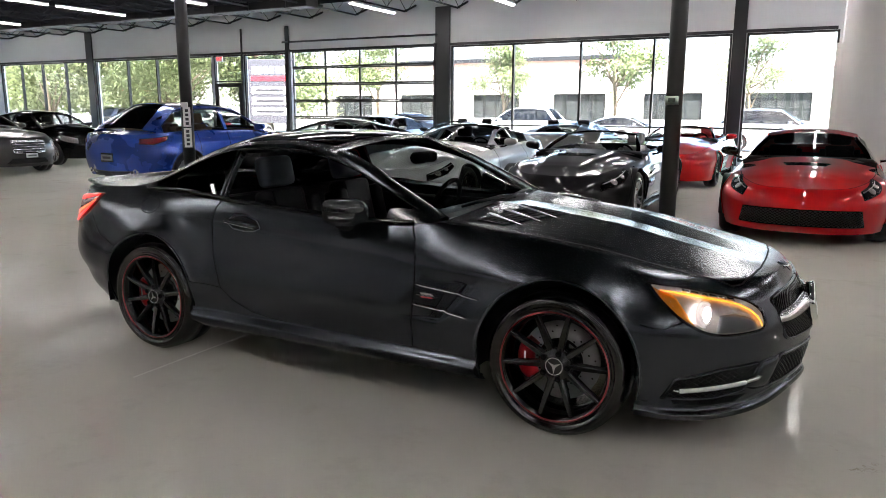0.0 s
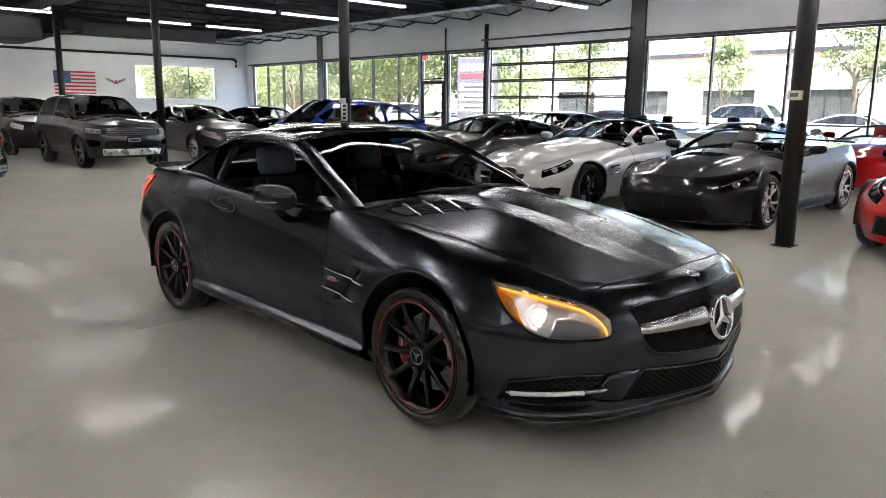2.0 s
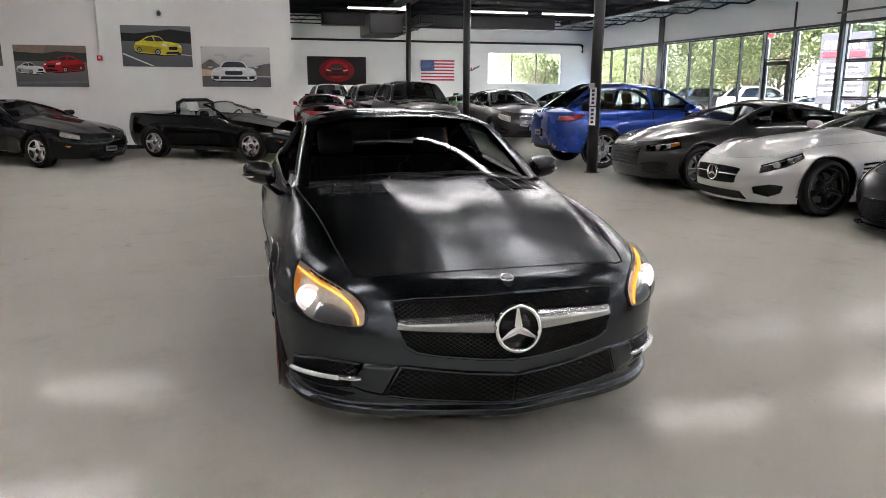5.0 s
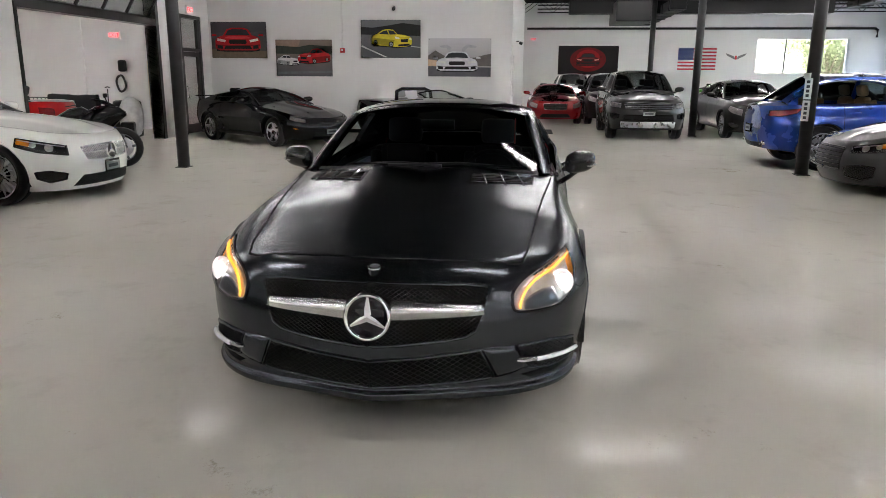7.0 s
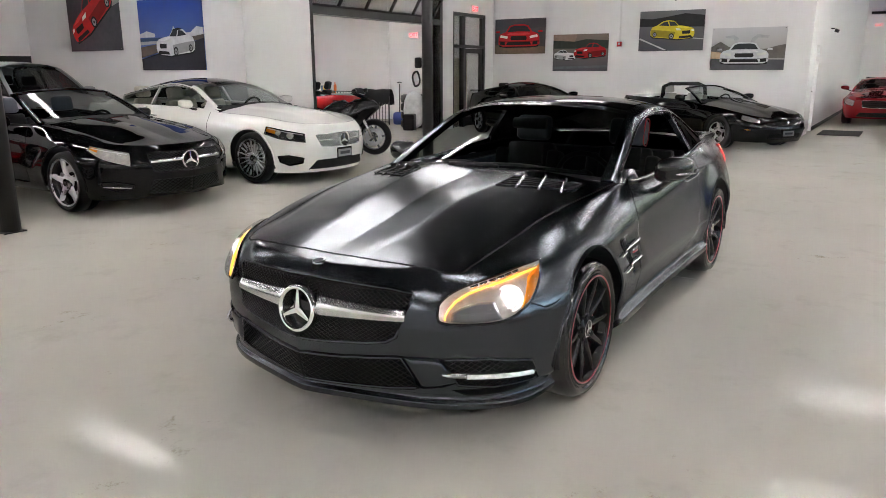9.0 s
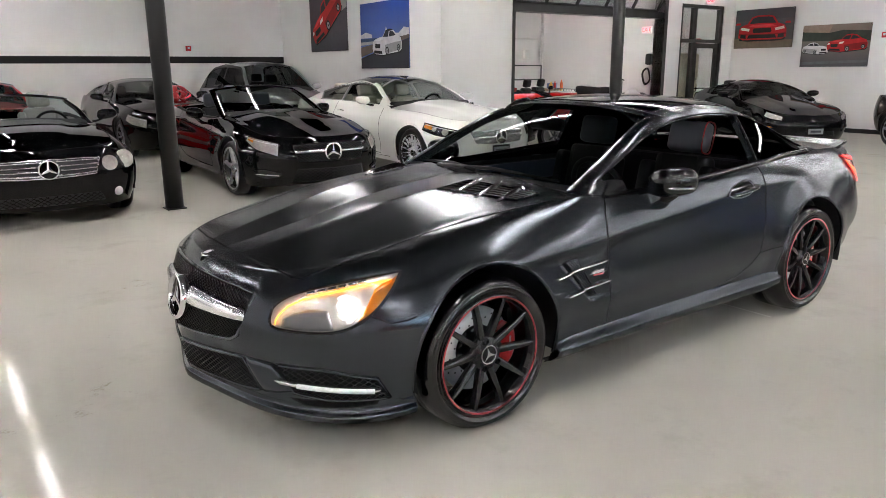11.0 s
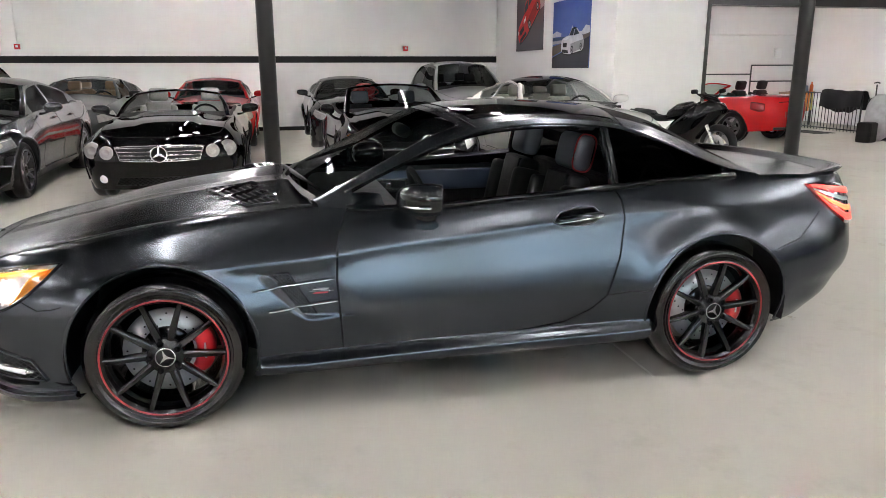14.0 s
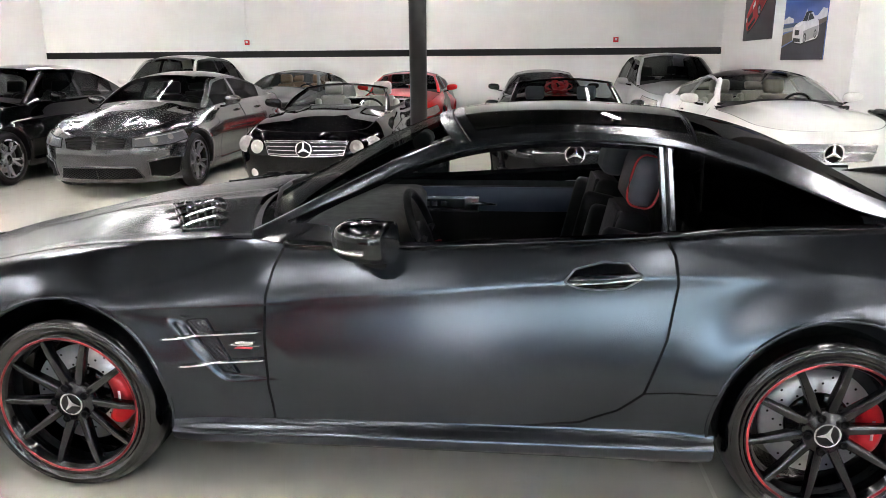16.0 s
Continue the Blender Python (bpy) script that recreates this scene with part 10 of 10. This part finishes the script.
part("blade", mesh_of("blade", *blob([(-0.03, 0.19, 0.19, 0.18), (0.02, 0.2, 0.17, 0.17)], 14, 5)), surf("blue_plastic", (0.02, 0.05, 0.25), 0.4), sh)
for k in range(4):
    t_ = tagged(put_mesh("spare_tyre", moved(lathe([(0.2, -0.09), (0.26, -0.11), (0.32, -0.08), (0.33, 0), (0.32, 0.08), (0.26, 0.11), (0.2, 0.09)], 32), pose(-12.0, -9.3, 0.11 + 0.222 * k, 90, 0, 0)), M["tyre"], None), "black spare tyre in a stack of four", "tyre", "stacked tyres")
bag = tagged(put_mesh("plastic_sheet", moved(blob([(-0.22, 0.5, 0.05, 0.05), (-0.15, 0.48, 0.22, 0.42), (0.0, 0.50, 0.28, 0.49), (0.15, 0.42, 0.24, 0.41), (0.24, 0.35, 0.08, 0.1)], 14, 2.3), pose(-11.55, -8.95, 0, 0, 0, 30)), surf("clear_plastic_sheet", (0.55, 0.55, 0.55), 0.35, vary=0.4, scale=9, grain=0.9, grain_scale=14), None), "crumpled white plastic sheet over boxes", "sheet")
tagged(part("canister", box_bm(0.32, 0.3, 0.42, at=(0, 0, 0.21), bevel=0.05), M["plastic"]), "dark plastic canister on the floor", "canister").matrix_world = pose(-11.2, -8.85, 0, 0, 0, 20)
bench = thing("work_bench", "work bench with cloths hanging down", "bench", pose(-12.9, -13.2, 0, 0, 0, 40))
part("bench_top", box_bm(1.4, 0.6, 0.05, at=(0, 0, 0.875)), surf("bench_wood", (0.25, 0.17, 0.1), 0.6, vary=0.3, scale=8), bench)
for sx in (-0.65, 0.65):
    for sy in (-0.25, 0.25):
        part("leg", box_bm(0.06, 0.06, 0.85, at=(sx, sy, 0.425)), M["steel_black"], bench)
for x, c, w in ((-0.3, (0.6, 0.5, 0.12), 0.3), (0.22, (0.75, 0.22, 0.03), 0.5)):
    ob = tagged(part("cleaning_cloth", box_bm(w, 0.02, 0.5, at=(0, 0, 0.66), bevel=0.006), surf("cloth", c, 0.85, vary=0.15, scale=8, grain=0.4, grain_scale=200)), "coloured cleaning cloth hanging from the bench", "cloth")
    ob.matrix_world = pose(-12.9, -13.2, 0, 0, 0, 40) @ pose(x, 0.315, 0)
tub = tagged(part("tool_bag", box_bm(0.14, 0.22, 0.32, at=(0, 0, 0), bevel=0.06), M["plastic"]), "black bag hanging on the workshop wall", "bag")
tub.matrix_world = pose(-14.40, -10.74, 1.74)
for x, y, r, h, c, lab in ((-13.25, -13.1, 0.045, 0.26, (0.75, 0.16, 0.03), "orange spray bottle on the bench"), (-13.12, -13.25, 0.04, 0.22, (0.6, 0.02, 0.02), "red bottle on the bench"), (-13.0, -13.3, 0.05, 0.2, (0.75, 0.45, 0.04), "yellow bottle on the bench")):
    bo = tagged(put_mesh("bottle", moved(lathe([(0, 0), (r, 0), (r, h * 0.65), (r * 0.4, h * 0.8), (r * 0.4, h), (0, h)], 16), pose(x, y, 0.9, 90, 0, 0)), surf("bottle_plastic", c, 0.35), None), lab, "bottle")
bx = tagged(part("storage_tub", box_bm(0.42, 0.3, 0.16, at=(0, 0, 0.08), bevel=0.03), surf("blue_grey_plastic", (0.15, 0.2, 0.32), 0.4)), "blue-grey plastic tub on the bench", "tub")
bx.matrix_world = pose(-13.2, -13.45, 0.9, 0, 0, 40)
wb_ = tagged(part("wall_box", box_bm(0.2, 0.1, 0.28, at=(0, 0, 0), bevel=0.02), M["white_print"]), "small white box on the workshop wall", "box")
wb_.matrix_world = pose(-13.7, -15.2, 1.95)
fr_ = thing("pipe_rack", "black pipe rack against the workshop wall", "rack", pose(-13.4, -14.9, 0))
for pts in ([(-0.7, 0, 0), (-0.7, 0, 1.6)], [(0.75, 0, 0), (0.75, 0, 1.6)], [(-0.7, 0, 1.6), (0.75, 0, 1.6)], [(-0.7, 0, 1.15), (0.75, 0, 1.15)], [(0.75, 0, 1.35), (4.6, 0, 1.35)]):
    part("tube", mesh_of("tube", *tube(pts, 0.02, 8)), M["steel_black"], fr_)
tc = thing("tyre_changer", "tyre changer with red and black arms", "machine", pose(-10.3, -14.2, 0, 0, 0, 20))
part("body", box_bm(0.6, 0.7, 0.75, at=(0, 0, 0.375), bevel=0.04), M["white_print"], tc)
part("turntable", mesh_of("turntable", *moved(lathe([(0, 0.06), (0.25, 0.06), (0.27, 0.0), (0, 0.0)], 24), Matrix.Translation((0, 0, 0.75)) @ Matrix.Rotation(radians(90), 4, "X"))), M["steel_black"], tc)
part("arm", mesh_of("arm", *tube([(-0.3, 0, 0.7), (-0.28, 0, 1.35), (0.05, 0, 1.7)], [0.05, 0.045, 0.03], 8)), M["red_print"], tc)
part("arm", mesh_of("arm", *tube([(0.3, 0.1, 0.7), (0.32, 0.1, 1.3), (0.6, 0.1, 1.62)], [0.05, 0.04, 0.03], 8)), M["steel_black"], tc)
rk = thing("wire_shelf", "white wire shelf frame in the workshop", "shelf", pose(-8.9, -14.6, 0))
for x in (-1.3, -0.2):
    part("post", mesh_of("post", *tube([(x, 0, 0), (x, 0, 1.55)], 0.025, 8)), M["white_print"], rk)
for z in (1.2, 1.55):
    part("rail", mesh_of("rail", *tube([(-1.3, 0, z), (-0.2, 0, z)], 0.025, 8)), M["white_print"], rk)
for pts, nm in (([(-14.3, -15.1, 0), (-14.3, -15.1, 5.2)], "white vertical drain pipe"), ([(-14.45, -11.9, 0.1), (-14.45, -11.9, 3.4)], "grey wall conduit"), ([(-5.5, -15.2, 2.4), (-14.2, -15.2, 2.45)], "grey wall conduit")):
    setting("pipe", mesh_of("pipe", *tube(pts, 0.05 if "drain" in nm else 0.02, 10)), M["wall"], nm, "pipe")
hook = thing("hose_coil", "black hose coil hanging on the wall", "hose", pose(-14.40, -10.82, 1.26))
part("coil", mesh_of("coil", *tube([(0.02 * math.sin(3 * a), 0.13 * math.cos(a), 0.22 * math.sin(a)) for a in np.linspace(0, 2 * math.pi, 30, endpoint=False)], 0.03, 8, closed=True)), M["plastic"], hook)
part("hook", mesh_of("hook", *tube([(-0.09, 0, 0.24), (0.02, 0, 0.24), (0.02, 0, 0.18)], 0.01, 6)), M["satin_chrome"], hook)

fx = thing("fire_extinguisher", "red fire extinguisher on the workshop wall", "extinguisher", pose(-14.40, -9.75, 0.95))
part("bottle", mesh_of("bottle", *moved(lathe([(0, -0.22), (0.07, -0.22), (0.075, -0.2), (0.075, 0.14), (0.05, 0.2), (0.025, 0.22), (0, 0.22)], 20), Matrix.Rotation(radians(90), 4, "X"))), M["red_caliper"], fx)
part("hose", mesh_of("hose", *tube([(0.0, 0.0, 0.24), (0.06, 0.07, 0.2), (0.07, 0.10, 0.0), (0.07, 0.09, -0.12)], 0.012, 8)), M["plastic"], fx)
part("valve", box_bm(0.03, 0.12, 0.05, at=(0, 0, 0.245), bevel=0.01), M["plastic"], fx)


# ---------------------------------------------------------------- outside
bm = bmesh.new()
slab(bm, -400, 400, NORTH + 0.3, 500, -0.10, -0.03)
slab(bm, -400, WEST - 0.3, -300, NORTH + 0.3, -0.10, -0.03)
slab(bm, EAST + 0.3, 400, -300, NORTH + 0.3, -0.10, -0.03)
slab(bm, WEST - 0.3, EAST + 0.3, -300, SOUTH - 0.3, -0.10, -0.03)
setting("ground", bm, surf("pale_concrete", (0.52, 0.51, 0.48), 0.8, vary=0.2, scale=0.4, grain=0.2, grain_scale=30), "pale sunlit concrete forecourt", "ground")
setting("roof", slab(bmesh.new(), WEST - 0.4, EAST + 0.4, SOUTH - 0.4, NORTH + 0.4, TOP + 0.151, TOP + 0.35), M["black_paint"], "flat black roof over the hall", "roof")
# lawn strip and kerb
setting("lawn", slab(bmesh.new(), -90, 60, 31.0, 37.0, -0.03, 0.06), surf("lawn_grass", (0.09, 0.14, 0.04), 0.9, vary=0.4, scale=3, grain=0.8, grain_scale=60), "strip of sunlit lawn", "lawn")
setting("kerb", slab(bmesh.new(), -90, 60, 30.85, 31.0, -0.03, 0.11, 0.02), surf("kerb_concrete", (0.5, 0.49, 0.46), 0.8), "pale concrete kerb", "kerb")
bark = surf("tree_bark", (0.13, 0.10, 0.07), 0.9, vary=0.4, scale=6, grain=0.8, grain_scale=40)
leaf_mat = surf("green_leaves", (0.115, 0.145, 0.055), 0.6, vary=0.5, scale=1.5)


def tree(name, m, height, spread, seed, label, leaves=5000, low=0.5):
    """A tapered trunk with limbs and a crown of many small leaves in uneven clumps."""
    rnd = random.Random(seed)
    ob = thing(name, label, "tree", m, "trees outside")
    limbs = [tube([(0, 0, -0.05), (0.05, 0.03, height * 0.3), (-0.06, 0.08, height * 0.62)], [height * 0.022, height * 0.016, height * 0.008], 8)]
    tips = []
    for k in range(11):
        a, z0 = rnd.uniform(0, 6.28), height * rnd.uniform(0.26 * low / 0.5, 0.6)
        r, z1 = spread * rnd.uniform(0.5, 1.0), height * rnd.uniform(low, 0.95)
        tip = (r * math.cos(a), r * math.sin(a), z1)
        limbs.append(tube([(0, 0.04, z0), (tip[0] * 0.5, tip[1] * 0.5, z0 + (z1 - z0) * 0.6), tip], [height * 0.009, height * 0.006, height * 0.002], 5))
        tips.append(tip)
    put_mesh("trunk", joined(*limbs), bark, ob)
    tips += [(rnd.uniform(-0.4, 0.4) * spread, rnd.uniform(-0.4, 0.4) * spread, height * rnd.uniform(low + 0.1, 0.98)) for _ in range(9)]
    v, f = [], []
    for k in range(leaves):
        t = tips[k % len(tips)]
        c = Vector(t) + Vector((rnd.gauss(0, 1), rnd.gauss(0, 1), rnd.gauss(0, 0.8))) * spread * 0.2
        s = height * rnd.uniform(0.009, 0.018)
        u = Vector((rnd.gauss(0, 1), rnd.gauss(0, 1), rnd.gauss(0, 1))).normalized()
        w = u.orthogonal().normalized()
        k0 = len(v)
        v += [c - u * s, c + w * s * 0.6, c + u * s, c - w * s * 0.6]
        f.append((k0, k0 + 1, k0 + 2, k0 + 3))
    crown = put_mesh("crown", (v, f), leaf_mat, ob, smooth=False)
    tagged(crown, kind="stuff")
    return ob


t1 = tree("tree", pose(-7.5, 33.5, 0), 6.5, 2.0, 1, "young leafy green tree on the lawn")
t2 = tree("tree", pose(-13.5, 33.0, 0), 5.2, 1.6, 2, "young leafy green tree on the lawn")
t3 = tree("tree", pose(-38.0, 30.0, 0), 9.0, 3.6, 3, "tall leafy green tree by the forecourt", 12000, 0.12)
for x, y, a, src in ((-1.2, 34.5, 40, t2), (6.5, 33.8, 120, t1), (-22.5, 34.5, 200, t1), (-30.0, 33.2, 80, t3), (-46.0, 32.0, 10, t3), (-54.0, 29.0, 150, t3), (-62.0, 33.0, 260, t3), (-42.0, 37.0, 310, t3), (-70.0, 30.0, 30, t3), (-34.5, 37.5, 170, t3), (-50, 38, 100, t3), (-27.0, 29.5, 55, t3), (-33.0, 27.5, 290, t3), (-43.5, 27.0, 215, t3), (-49.5, 27.5, 20, t3), (-58.0, 36.0, 75, t3), (-66.0, 27.0, 190, t3)):
    copy_thing(src, pose(x, y, 0, 0, 0, a))
# low building across the way
bld = thing("office_building", "long low pale building with dark openings", "building", pose(-6, 62, 0))
part("wall", pierced("y", 0, 0.4, -46, 46, -0.05, 5.2, [(-40 + 8.4 * k, -40 + 8.4 * k + 5.0, 0.0 if k % 3 == 0 else 0.9, 3.2) for k in range(10)]), surf("pale_render", (0.55, 0.52, 0.48), 0.8, vary=0.1, scale=0.6), bld)
part("roof", slab(bmesh.new(), -47, 47, -1.2, 14, 5.2, 5.6), surf("pale_fascia", (0.42, 0.38, 0.35), 0.7), bld)
# sheet close behind the panes; its dark colour stands in for unlit rooms
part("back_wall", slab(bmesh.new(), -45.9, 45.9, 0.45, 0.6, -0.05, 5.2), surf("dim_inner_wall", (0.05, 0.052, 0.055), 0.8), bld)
for k in range(10):
    x0 = -40 + 8.4 * k
    wd = part("window", slab(bmesh.new(), x0, x0 + 5.0, 0.15, 0.16, 0.0 if k % 3 == 0 else 0.9, 3.2), M["pane"], bld)
    for q in range(1, 4):
        part("mullion", slab(bmesh.new(), x0 + 1.25 * q - 0.04, x0 + 1.25 * q + 0.04, 0.1, 0.2, 0.0 if k % 3 == 0 else 0.9, 3.2), M["alu_dark"], wd)
b2 = thing("brick_building", "red-brown building behind the trees", "building", pose(-30, 66, 0))
part("wall", slab(bmesh.new(), -16, 16, 0, 12, -0.05, 6.5), surf("red_brown_brick", (0.36, 0.24, 0.20), 0.85, vary=0.2, scale=2), b2)
part("roof", slab(bmesh.new(), -16.5, 16.5, -0.5, 12.5, 6.5, 6.9), M["steel_black"], b2)
# pylon sign
sg = thing("pylon_sign", "dark free-standing sign with white and red rows", "sign", pose(-21.6, 23.6, 0, 0, 0, 20))
part("board", box_bm(2.1, 0.25, 3.0, at=(0, 0, 2.4), bevel=0.03), surf("sign_dark_panel", (0.05, 0.05, 0.06), 0.5), sg)
for sx in (-0.8, 0.8):
    part("leg", box_bm(0.14, 0.14, 0.95, at=(sx, 0, 0.45)), M["steel_black"], sg)
for k in range(6):
    part("writing_bar", box_bm(0.2, 0.02, 0.34, at=(-0.75 + 0.3 * k, -0.135, 3.4)), M["white_print"], sg)
part("red_row", box_bm(1.8, 0.02, 0.22, at=(0, -0.135, 3.0)), M["red_print"], sg)
for k in range(3):
    part("panel_row", box_bm(1.8, 0.02, 0.34, at=(0, -0.135, 2.45 - 0.5 * k)), M["white_print"], sg)
    part("writing_bar", box_bm(1.4, 0.01, 0.12, at=(0, -0.152, 2.45 - 0.5 * k)), M["dark_print"], sg)
# cars on the forecourt
parked = {o.name.split(".")[0]: o for o in scene.objects if o.parent is None and o.get("category") == "car"}
for kind, x, y, a, lab in (("silver_hatchback", -5.2, 27.6, 4, "silver car parked on the sunny forecourt"), ("white_suv", -10.6, 28.0, 178, "white sport utility car parked outside"), ("silver_suv", 0.5, 27.8, 3, "silver sport utility car parked outside"),
                           ("sedan", -16.2, 28.3, 2, "black sedan parked outside"), ("silver_coupe", -25.5, 25.5, 95, "silver coupe parked outside"), ("white_suv", -29.2, 25.8, 88, "white sport utility car parked outside by the trees"), ("family_suv", -33.4, 25.4, 92, "dark sport utility car parked outside")):
    tagged(copy_thing(parked[kind], pose(x, y, -0.03, 0, 0, a)), lab)
